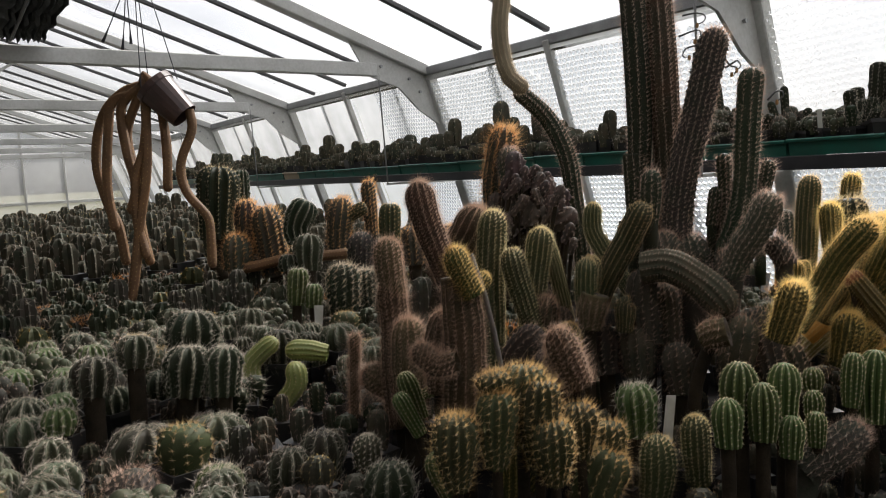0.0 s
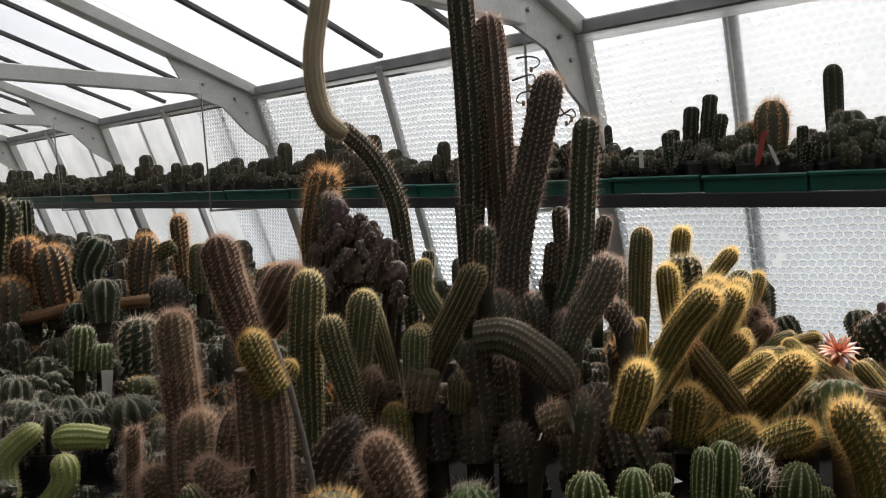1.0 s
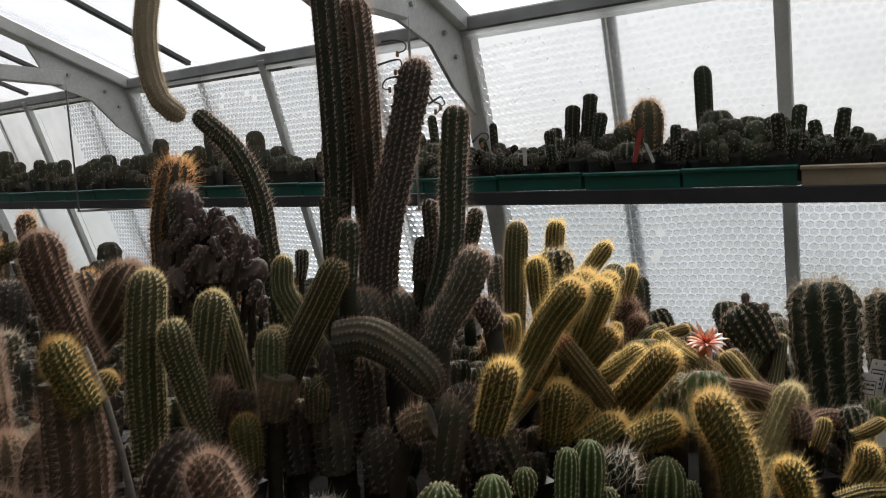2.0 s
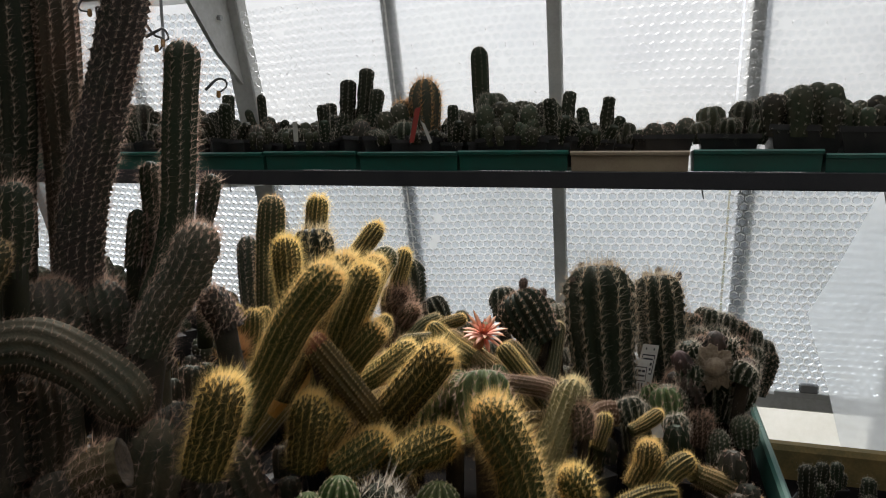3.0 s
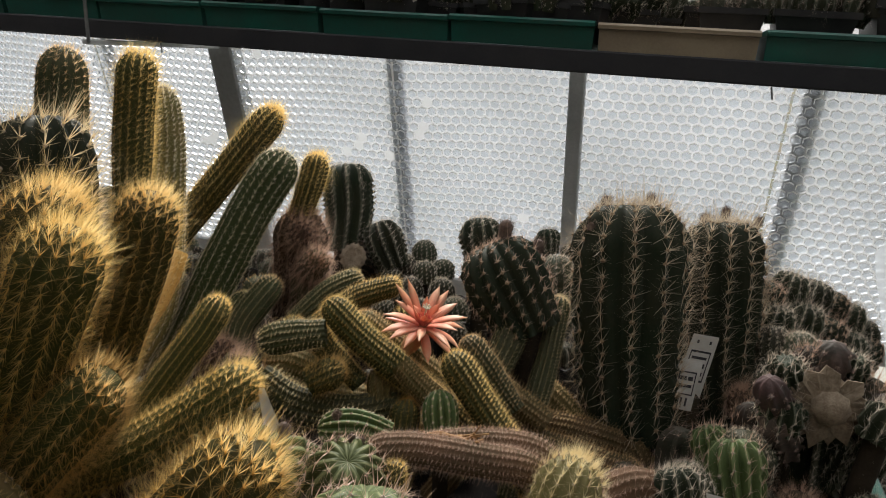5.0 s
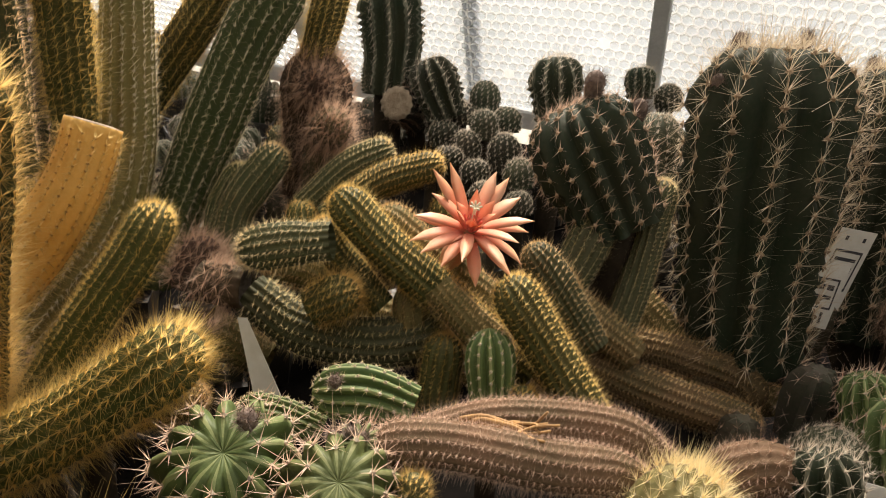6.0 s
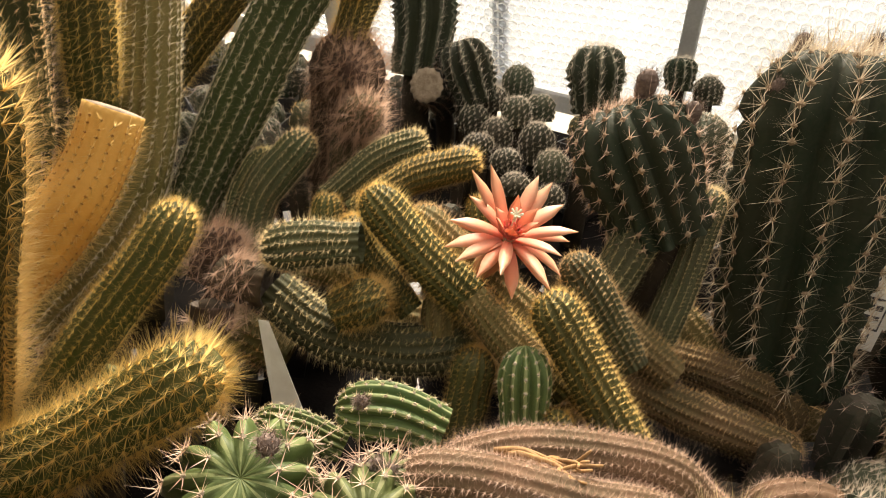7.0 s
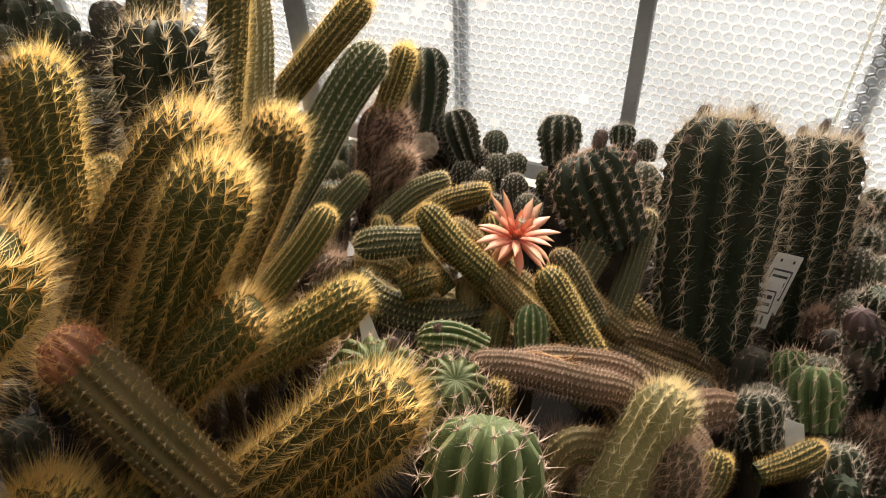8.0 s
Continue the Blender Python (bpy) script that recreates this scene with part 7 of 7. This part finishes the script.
crowd("far_shelf_cacti", "row of small potted cacti along the far shelf", [(-1.36 - 0.085 * (i // 2) + rng.uniform(-0.012, 0.012), 2.88 + 0.13 * (i % 2), 1.352, rng.uniform(1.1, 1.5) + 0.5 * (i % 2) * rng.uniform(0.1, 1.5)) for i in range(208)], DULL, True, gap_by=2.0)

# ---- low staging past the end of the bench ----
low = tagged(new("low_staging"), "low timber staging with a mossy kerb", "bench")
low.location = (1.6, 2.5, 0)
part("staging_top", box_bm((-0.58, -0.40, 0.40), (0.9, 0.28, 0.43), 0.004), BENCH_SHADE, low)
part("kerb", box_bm((-0.58, 0.28, 0.40), (-0.10, 0.34, 0.530), 0.014), WOOD, low, "mossy timber kerb")
part("kerb", box_bm((-0.58, -0.43, 0.36), (0.9, -0.40, 0.47), 0.008), WOOD, low, "mossy timber kerb")
for x in (-0.5, 0.8):
    for y in (-0.36, 0.24):
        part("leg", box_bm((x - 0.03, y - 0.03, 0), (x + 0.03, y + 0.03, 0.40), 0.004), WOOD, low)
for k, x, y, s in ((8, 1.22, 2.60, 0.7), (8, 1.28, 2.66, 0.6), (8, 1.18, 2.52, 0.8), (2, 1.45, 2.62, 0.8), (0, 1.70, 2.6, 0.9), (8, 1.33, 2.55, 0.65), (3, 1.56, 2.5, 0.9)):
    place(k, x, y, 0.43, s, 4, "potted cacti on the low staging")

# ---- loose film at the shelf's end ----
film_sheet("loose_film", [(1.471, 3.20, 1.275), (2.10, 3.20, 1.30), (2.15, 3.25, 0.36), (1.430, 3.24, 0.34)], 0.030, 3.0, "loose milky plastic film hanging under the shelf", bulge=-0.165)
film_sheet("folded_film", [(1.575, 2.93, 1.02), (1.95, 2.90, 1.12), (1.98, 2.92, 0.66), (1.525, 2.95, 0.715)], 0.03, 11.0, "bunched plastic film folded over the shelf post")
latch = tagged(new("window_latch"), "small white metal window stay on the sill", "latch")
latch.location = (1.385, wall_y(0.44) - 0.07, 0.44)
part("stay_bar", box_bm((-0.14, -0.02, 0.0), (0.12, 0.0, 0.022), 0.003), PAINT, latch)
part("catch", box_bm((-0.05, -0.025, 0.022), (0.02, 0.0, 0.06), 0.006), ALUMINIUM, latch)

# ---- the flower ----
flower = tagged(new("cactus_flower"), "salmon-pink cactus flower with narrow petals and pink stamens", "flower")
FLOWER_AT, FLOWER_TO = Vector((0.537, 1.569, 1.091)), Vector((0.26, -0.34, 0.90)).normalized()
flower.location = FLOWER_AT
fx = FLOWER_TO.cross(Vector((0.9, 0.43, 0.06))).normalized()
fy = FLOWER_TO.cross(fx).normalized()


def petal_arrays(angle, length, width, open_, curl):
    """A narrow pointed petal with thickness, bowed outwards."""
    n, rows = 9, []
    out = fx * math.cos(angle) + fy * math.sin(angle)
    side = FLOWER_TO.cross(out).normalized()
    p, tilt = Vector((0, 0, 0)), open_
    for i in range(n):
        s = i / (n - 1)
        w = width * (0.35 + 0.65 * math.sin(math.pi * min(1.0, s / 1.12)) ** 0.9) * (1.0 - 0.9 * max(0.0, (s - 0.72) / 0.28) ** 1.3)
        d = out * math.sin(tilt) + FLOWER_TO * math.cos(tilt)
        nrm = (FLOWER_TO * math.sin(tilt) - out * math.cos(tilt)).normalized()
        rows.append((p + side * w * 0.5 + nrm * w * 0.10, p - nrm * w * 0.05, p - side * w * 0.5 + nrm * w * 0.10, p + nrm * (0.0005 - w * 0.05)))
        p = p + d * length / (n - 1)
        tilt += curl / (n - 1)
    v = [q for r in rows for q in r]
    f = []
    for i in range(n - 1):
        for a, b in ((0, 1), (1, 2), (2, 3), (3, 0)):
            f.append([i * 4 + a, i * 4 + b, i * 4 + 4 + b, i * 4 + 4 + a])
    return np.array(v), f


for ring, (count, length, width, open_, curl) in enumerate(((10, 0.040, 0.0080, 1.30, 0.85), (10, 0.042, 0.0086, 0.85, 0.55), (7, 0.027, 0.0078, 0.45, 0.3), (6, 0.016, 0.0060, 0.25, 0.1))):
    for k in range(count):
        v, f = petal_arrays(2 * math.pi * (k + 0.5 * ring) / count + rng.uniform(-0.1, 0.1), length * rng.uniform(0.80, 1.12), width * rng.uniform(0.8, 1.1), open_ + rng.uniform(-0.25, 0.25), curl * rng.uniform(0.2, 1.5))
        put("petal", v, f, PETAL, flower, smooth=True)
for k in range(46):
    a, t = k * 2.4, 0.12 + 0.42 * math.sqrt(k / 46)
    d = (FLOWER_TO * math.cos(t) + (fx * math.cos(a) + fy * math.sin(a)) * math.sin(t)) * rng.uniform(0.011, 0.016)
    v, f, c = tube_arrays([(0, 0, 0), d * 0.5, d], [0.00045] * 5, 4, 2)
    put("stamen", v, [f, c], PETAL_CORE, flower)
v, f, c = tube_arrays([(0, 0, 0), FLOWER_TO * 0.010 + fx * 0.002, FLOWER_TO * 0.019 + fx * 0.004], 0.0011, 6, 3)
put("stigma", v, [f, c], STYLE_MAT, flower, smooth=True)
for k in range(7):
    a = k * 0.9
    e = FLOWER_TO * 0.019 + fx * 0.004
    d = e + FLOWER_TO * 0.003 + (fx * math.cos(a) + fy * math.sin(a)) * 0.0035
    v, f, c = tube_arrays([e, (e + d) * 0.5, d], 0.0007, 5, 2)
    put("stigma_lobe", v, [f, c], STYLE_MAT, flower, smooth=True)
foot = Vector((0.520, 1.560, 1.050)) - FLOWER_AT
v, f, c = tube_arrays([foot, foot * 0.55 + Vector((-0.003, 0, 0)), FLOWER_TO * -0.004, FLOWER_TO * 0.004], np.linspace(0.0058, 0.0085, 19), 12, 6)
put("flower_tube", v, [f, c], material("brown_pink_tube", (0.45, 0.17, 0.09), 0.6, (0.38, 0.22, 0.10), 80, 300, 0.3), flower, smooth=True)


# ---- hanging plant, tail, stick, labels, buds ----
hang = tagged(new("hanging_cactus"), "brown trailing cactus hanging from a tilted brown pot", "hanging plant")
hang.location = (-1.34, 0.70, 1.60)
pot = tapered_pot("pot", 0.125, 0.13, -0.065, CLAY_POT, hang, Matrix.Rotation(radians(42), 4, Vector((0.82, -0.56, 0.1))) @ Matrix.Translation((0.0, 0.0, 0)), square=False)
HANG = np.array(hang.location)
TRAILS = (
    [(-1.43, 0.66, 1.66), (-1.477, 0.594, 1.636), (-1.507, 0.535, 1.56), (-1.509, 0.507, 1.421), (-1.481, 0.523, 1.296), (-1.457, 0.545, 1.224), (-1.434, 0.554, 1.10)],
    [(-1.42, 0.64, 1.63), (-1.469, 0.566, 1.609), (-1.471, 0.545, 1.523), (-1.463, 0.525, 1.349), (-1.439, 0.532, 1.208)],
    [(-1.36, 0.67, 1.62), (-1.398, 0.649, 1.690), (-1.383, 0.640, 1.567), (-1.373, 0.625, 1.394), (-1.374, 0.590, 1.223), (-1.375, 0.566, 1.086), (-1.377, 0.545, 0.992)],
    [(-1.37, 0.68, 1.66), (-1.383, 0.686, 1.584), (-1.365, 0.688, 1.462), (-1.355, 0.677, 1.322)],
    [(-1.312, 0.751, 1.569), (-1.303, 0.752, 1.509), (-1.316, 0.713, 1.407), (-1.301, 0.719, 1.32), (-1.262, 0.762, 1.248), (-1.253, 0.768, 1.213), (-1.241, 0.761, 1.083)],
    [(-1.42, 0.63, 1.62), (-1.459, 0.595, 1.504), (-1.429, 0.608, 1.344), (-1.416, 0.603, 1.221), (-1.391, 0.616, 1.096)],
    [(-1.41, 0.64, 1.65), (-1.453, 0.585, 1.59), (-1.434, 0.586, 1.45), (-1.413, 0.597, 1.345), (-1.415, 0.576, 1.258)],
    [(-1.39, 0.65, 1.62), (-1.384, 0.626, 1.464), (-1.392, 0.594, 1.362), (-1.379, 0.587, 1.223), (-1.356, 0.601, 1.119)],
)
for trail in TRAILS:
    stem(hang, "vine", trail, 0.0145, name="trailing_stem", base=1.0, wave=0.08, thin=1.4)
for a, b in (((-1.30, 0.72, 1.66), (-1.43, 0.655, 2.10)), ((-1.40, 0.66, 1.66), (-1.43, 0.655, 2.10)), ((-1.37, 0.63, 1.64), (-1.43, 0.655, 2.10)), ((-1.43, 0.655, 2.10), (-1.43, 0.655, 2.70))):
    v, f, c = tube_arrays([np.array(a) - HANG, (np.array(a) + b) / 2 - HANG, np.array(b) - HANG], 0.0016, 5, 2)
    put("hanger_wire", v, [f, c], STEEL, hang)

for a, b in (((-1.332, 0.605, 1.93), (-1.365, 0.534, 1.769)), ((-1.332, 0.605, 1.93), (-1.331, 0.580, 1.745)), ((-1.332, 0.605, 1.93), (-1.318, 0.602, 1.760))):
    v, f, c = tube_arrays([np.array(a) - HANG, (np.array(a) + b) / 2 - HANG + (0.004, 0, 0), np.array(b) - HANG], [0.0016] * 4 + [0.005], 6, 2)
    put("loose_cord", v, [f, c], STEEL, hang)
v, f, c = tube_arrays([np.array((-1.332, 0.605, 1.93)) - HANG, np.array((-1.37, 0.62, 2.3)) - HANG, np.array((-1.43, 0.655, 2.70)) - HANG], 0.0016, 5, 2)
put("hanger_wire", v, [f, c], STEEL, hang)

tail = plant("monkey_tail_cactus", "fuzzy yellow-grey tail cactus hanging from above", (0.052, 0.93, 1.83))
stem(tail, "tail", [(0.056, 0.955, 2.02), (0.051, 0.927, 1.821), (0.048, 0.900, 1.704), (0.046, 0.885, 1.642), (0.045, 0.872, 1.579), (0.050, 0.870, 1.529), (0.061, 0.877, 1.487), (0.078, 0.897, 1.468)], 0.0135, name="hanging_stem", base=1.0, wave=0.06)
v, f, c = tube_arrays([(0.004, 0.025, 0.18), (0.004, 0.02, 0.6), (0.004, 0.02, 1.05)], 0.0015, 5, 2)
put("hanger_wire", v, [f, c], STEEL, tail)

v, f, c = tube_arrays([(0.178, 0.694, 1.230), (0.20, 0.708, 1.14), (0.232, 0.730, 0.90)], 0.0036, 8, 3)
tagged(put("support_stick", v, [f, c], material("grey_cane", (0.20, 0.18, 0.15), 0.8, (0.12, 0.10, 0.09), 40, 300, 0.4), smooth=True), "thin grey cane leaning among the cacti", "stick")


def plate(name, corners, thick, mat, label="", category="plant label", parent=None, bars=()):
    """A thin flat label with rows of printed bars on its face."""
    a, b, c, d = [Vector(q) for q in corners]
    n = (b - a).cross(d - a).normalized()
    v = [a, b, c, d] + [q + n * thick for q in (a, b, c, d)]
    f = [[3, 2, 1, 0], [4, 5, 6, 7]] + [[i, (i + 1) % 4, 4 + (i + 1) % 4, 4 + i] for i in range(4)]
    base = a
    ob = put(name, np.array([q - base for q in v]), f, mat, parent)
    ob.location = base
    if label:
        tagged(ob, label, category)
    for s0, s1, t0, t1 in bars:
        q = [a * (1 - s) * (1 - t) + b * s * (1 - t) + c * s * t + d * (1 - s) * t - base for s, t in ((s0, t0), (s1, t0), (s1, t1), (s0, t1))]
        for sgn in (-1, 1):
            e = n * (thick + 0.0004 if sgn > 0 else -0.0004)
            put("print_bar", np.array([x + e for x in q] + [x + e * 1.3 for x in q]), [[0, 1, 2, 3], [7, 6, 5, 4]], INK, ob)
    return ob


BOX = ((0.12, 0.88, 0.24, 0.27), (0.12, 0.88, 0.68, 0.71), (0.12, 0.16, 0.27, 0.68), (0.84, 0.88, 0.27, 0.68))
HOLES = ((0.22, 0.30, 0.08, 0.13), (0.70, 0.78, 0.08, 0.13))
PRINT = BOX + HOLES + ((0.22, 0.78, 0.33, 0.37), (0.22, 0.50, 0.43, 0.50), (0.56, 0.78, 0.43, 0.50), (0.22, 0.40, 0.56, 0.62), (0.46, 0.78, 0.56, 0.62))
PRINT_LOW = BOX + ((0.22, 0.55, 0.34, 0.42), (0.60, 0.78, 0.34, 0.42), (0.22, 0.78, 0.50, 0.56), (0.25, 0.33, 0.76, 0.95), (0.45, 0.53, 0.76, 0.97), (0.65, 0.73, 0.76, 0.93))
plate("plant_label", [(0.767, 1.815, 1.038), (0.794, 1.823, 1.035), (0.782, 1.800, 0.965), (0.752, 1.790, 0.970)], 0.0008, LABEL, "white printed plant label standing by the barrel cactus", bars=PRINT)
plate("plant_label", [(0.750, 1.790, 1.017), (0.780, 1.799, 1.014), (0.774, 1.774, 0.965), (0.750, 1.768, 0.968)], 0.0008, LABEL, "worn white plant label with dark print", bars=PRINT_LOW)
plate("plant_label", [(0.436, 1.474, 1.056), (0.441, 1.476, 1.056), (0.474, 1.463, 1.010), (0.455, 1.459, 1.012)], 0.0008, LABEL, "plain grey-white pointed plant label")
plate("plant_label", [(0.781, 1.572, 0.995), (0.796, 1.576, 0.992), (0.806, 1.567, 0.962), (0.790, 1.561, 0.962)], 0.0008, LABEL, "plain cream plant label")
plate("plant_label", [(-0.747, 0.868, 1.014), (-0.733, 0.888, 1.013), (-0.732, 0.880, 0.955), (-0.743, 0.865, 0.955)], 0.0008, LABEL, "plain white plant label among small cacti")
plate("plant_label", [(0.379, 0.850, 1.043), (0.386, 0.860, 1.042), (0.386, 0.850, 0.975), (0.378, 0.840, 0.976)], 0.0008, LABEL, "plain white plant label beside green heads")
plate("plant_label", [(-0.460, 2.80, 1.505), (-0.442, 2.80, 1.505), (-0.442, 2.808, 1.42), (-0.460, 2.808, 1.42)], 0.0008, LABEL, "plain white plant label in a shelf tray")
plate("plant_label", [(-0.006, 2.80, 1.540), (0.014, 2.80, 1.546), (-0.012, 2.806, 1.43), (-0.028, 2.806, 1.43)], 0.0008, RED_LABEL, "red plant label in a shelf tray")
plate("plant_label", [(0.015, 2.795, 1.50), (0.03, 2.795, 1.49), (0.055, 2.80, 1.43), (0.045, 2.80, 1.425)], 0.0008, LABEL, "leaning white plant label in a shelf tray")


def tuft(name, at_, r, h, toward, mat=BUD, hairs=60):
    """A small woolly bud: a lumpy egg with fine hairs."""
    t = Vector(toward).normalized()
    v, f, _, spots = ribbed([(0, 0, 0), t * h * 0.5, t * h], r, 8, 0.12, r * 0.5, per=2, most=10, base=0.7)
    ob = put(name, v, [f[0], f[1]], mat, smooth=True)
    ob.location = at_
    sv, sf, _ = spine_arrays(spots, 7, r * 1.1, 0.00016, 0.8, 0.7)
    put("wool", sv, sf, mat, ob)
    return ob


for q, r, h in (((0.654, 1.816, 1.155), 0.0055, 0.024), ((0.700, 1.834, 1.160), 0.0055, 0.022), ((0.648, 1.754, 1.145), 0.005, 0.016), ((0.571, 1.703, 1.140), 0.007, 0.024), ((0.602, 1.718, 1.125), 0.006, 0.020), ((0.763, 1.926, 1.135), 0.005, 0.016), ((0.824, 1.947, 1.135), 0.005, 0.016), ((0.786, 1.946, 1.140), 0.005, 0.018)):
    tagged(tuft("cactus_bud", q, r, h, (0.1, -0.2, 1)), "grey woolly flower bud on a barrel cactus", "bud", "buds on the barrel cacti")
for q, r, h in (((0.508, 1.392, 1.076), 0.0045, 0.012), ((0.541, 1.405, 1.071), 0.0024, 0.007), ((0.547, 1.409, 1.072), 0.0024, 0.007), ((0.553, 1.410, 1.071), 0.0024, 0.007), ((0.522, 1.438, 1.068), 0.0032, 0.008)):
    tagged(tuft("cactus_bud", q, r, h, (0.2, -0.4, 1)), "small grey-pink woolly bud on a globe cactus", "bud", "buds on the globe cacti")

bloom = tagged(new("dried_bloom"), "withered cream dried flower with jagged petals", "dried flower")
bloom.location = (0.876, 1.665, 1.045)
for k in range(14):
    a = 2 * math.pi * k / 14
    out = Vector((math.cos(a) * 0.9, -0.25, math.sin(a))).normalized()
    l = 0.040 * rng.uniform(0.75, 1.1)
    side = out.cross(Vector((0, -1, 0))).normalized() * 0.009
    v = [side * 0.7, -side * 0.7, out * l * 0.7 - side + Vector((0, 0.012, 0)), out * l + Vector((0, 0.02, -0.006)), out * l * 0.7 + side + Vector((0, 0.012, 0))]
    v = v + [q + Vector((0, -0.0012, 0)) for q in v]
    f = [np.array([[4, 3, 2, 1, 0], [5, 6, 7, 8, 9]]), np.array([[i, (i + 1) % 5, 5 + (i + 1) % 5, 5 + i] for i in range(5)])]
    put("dry_petal", np.array(v), f, CUT, bloom)
v, f, _, _ = ribbed([(0, 0.012, 0), (0, 0.0, 0), (0, -0.010, 0)], 0.018, 9, 0.1, 0.006, per=2, most=10)
put("dry_core", v, [f[0], f[1]], CUT, bloom, smooth=True)
wither = tagged(new("withered_flower"), "crumpled brown withered flower on a fallen stem", "dried flower")
wither.location = (0.605, 1.450, 1.062)
for k in range(9):
    a, q = k * 0.9, rng.uniform(0.6, 1.2)
    pts = [np.array(p) + rng.normal(0, 0.0022, 3) for p in ((-0.018, -0.003, 0.001), (-0.008, 0.001, 0.004), (0.003, 0.002, 0.004), (0.012 * q, 0.005 * math.cos(a), 0.006 + 0.004 * math.sin(a)), (0.017 * q, 0.008 * math.cos(a), 0.007 + 0.007 * math.sin(a)))]
    v, f, c = tube_arrays(pts, np.linspace(0.0015, 0.0006, 13), 6, 3)
    put("dry_petal", v, [f, c], DRY, wither, smooth=True)

for q, d in (((0.130, 1.247, 1.570), 1), ((0.141, 1.255, 1.529), -1), ((0.145, 1.255, 1.496), 1), ((0.176, 1.298, 1.511), 1), ((0.134, 1.247, 1.545), -1), ((0.254, 1.311, 1.447), 1), ((0.184, 1.293, 1.510), 1), ((0.136, 1.250, 1.600), 1)):
    curl = tagged(new("dried_flower"), "thin blackened curl of a dried cactus flower", "dried flower", "dried flowers on the columns")
    curl.location = q
    a = rng.uniform(-0.4, 0.4)
    w = rng.uniform(-0.9, 0.9)
    size = rng.uniform(0.6, 1.0)
    side = np.array([0.77 * d * math.cos(w), 0.64 * d * math.cos(w), math.sin(w)])
    pts = [side * -0.020, side * 0.004 + (0, 0, 0.004), side * 0.016 + (0, 0, 0.002 + 0.004 * a), side * 0.018 + (0, 0, -0.012), side * 0.006 + (0, 0, -0.016)]
    pts = [np.array(q) * size + rng.normal(0, 0.0015, 3) for q in pts]
    v, f, c = tube_arrays(pts, np.linspace(0.0020, 0.0010, 13), 6, 3)
    put("dry_tube", v, [f, c], BAR_DARK, curl, smooth=True)
    v, f, _, _ = ribbed([np.array(pts[-1]) + (0, 0, 0.003), pts[-1], np.array(pts[-1]) - (0, 0, 0.006)], 0.0028, 6, 0.1, 0.004, per=2, most=8)
    put("dry_head", v, [f[0], f[1]], DRY, curl, smooth=True)

net = tagged(new("shade_net"), "dark folded shade screen lying on the tie beams", "shade net")
net.location = (-2.2, 0.0, 2.125)
rows_ = [(0.62 - 0.012 * k, 0.010 + 0.022 * (k % 2) + 0.008 * math.sin(k * 1.7)) for k in range(18)] + [(0.40 - 0.13 * k, 0.030 + 0.006 * math.sin(k * 2.3)) for k in range(10)]
v = [(-1.28 + 2.56 * i / 30, y + 0.010 * math.sin(i * 1.3 + z * 40), z + 0.006 * math.sin(i * 2.1 + y * 9)) for y, z in rows_ for i in range(31)]
f = [[a * 31 + b, a * 31 + b + 1, (a + 1) * 31 + b + 1, (a + 1) * 31 + b] for a in range(len(rows_) - 1) for b in range(30)]
put("folded_screen", np.array(v + [(x, y, z + 0.004) for x, y, z in v]), f + [[31 * len(rows_) + q for q in reversed(face)] for face in f], MESH_NET, net)
for y in (0.47, -0.40):
    v, f, c = tube_arrays([(-1.28, y, 0.008), (0, y, 0.006), (1.28, y, 0.008)], 0.008, 6, 3)
    put("support_wire", v, [f, c], WIRE, net)
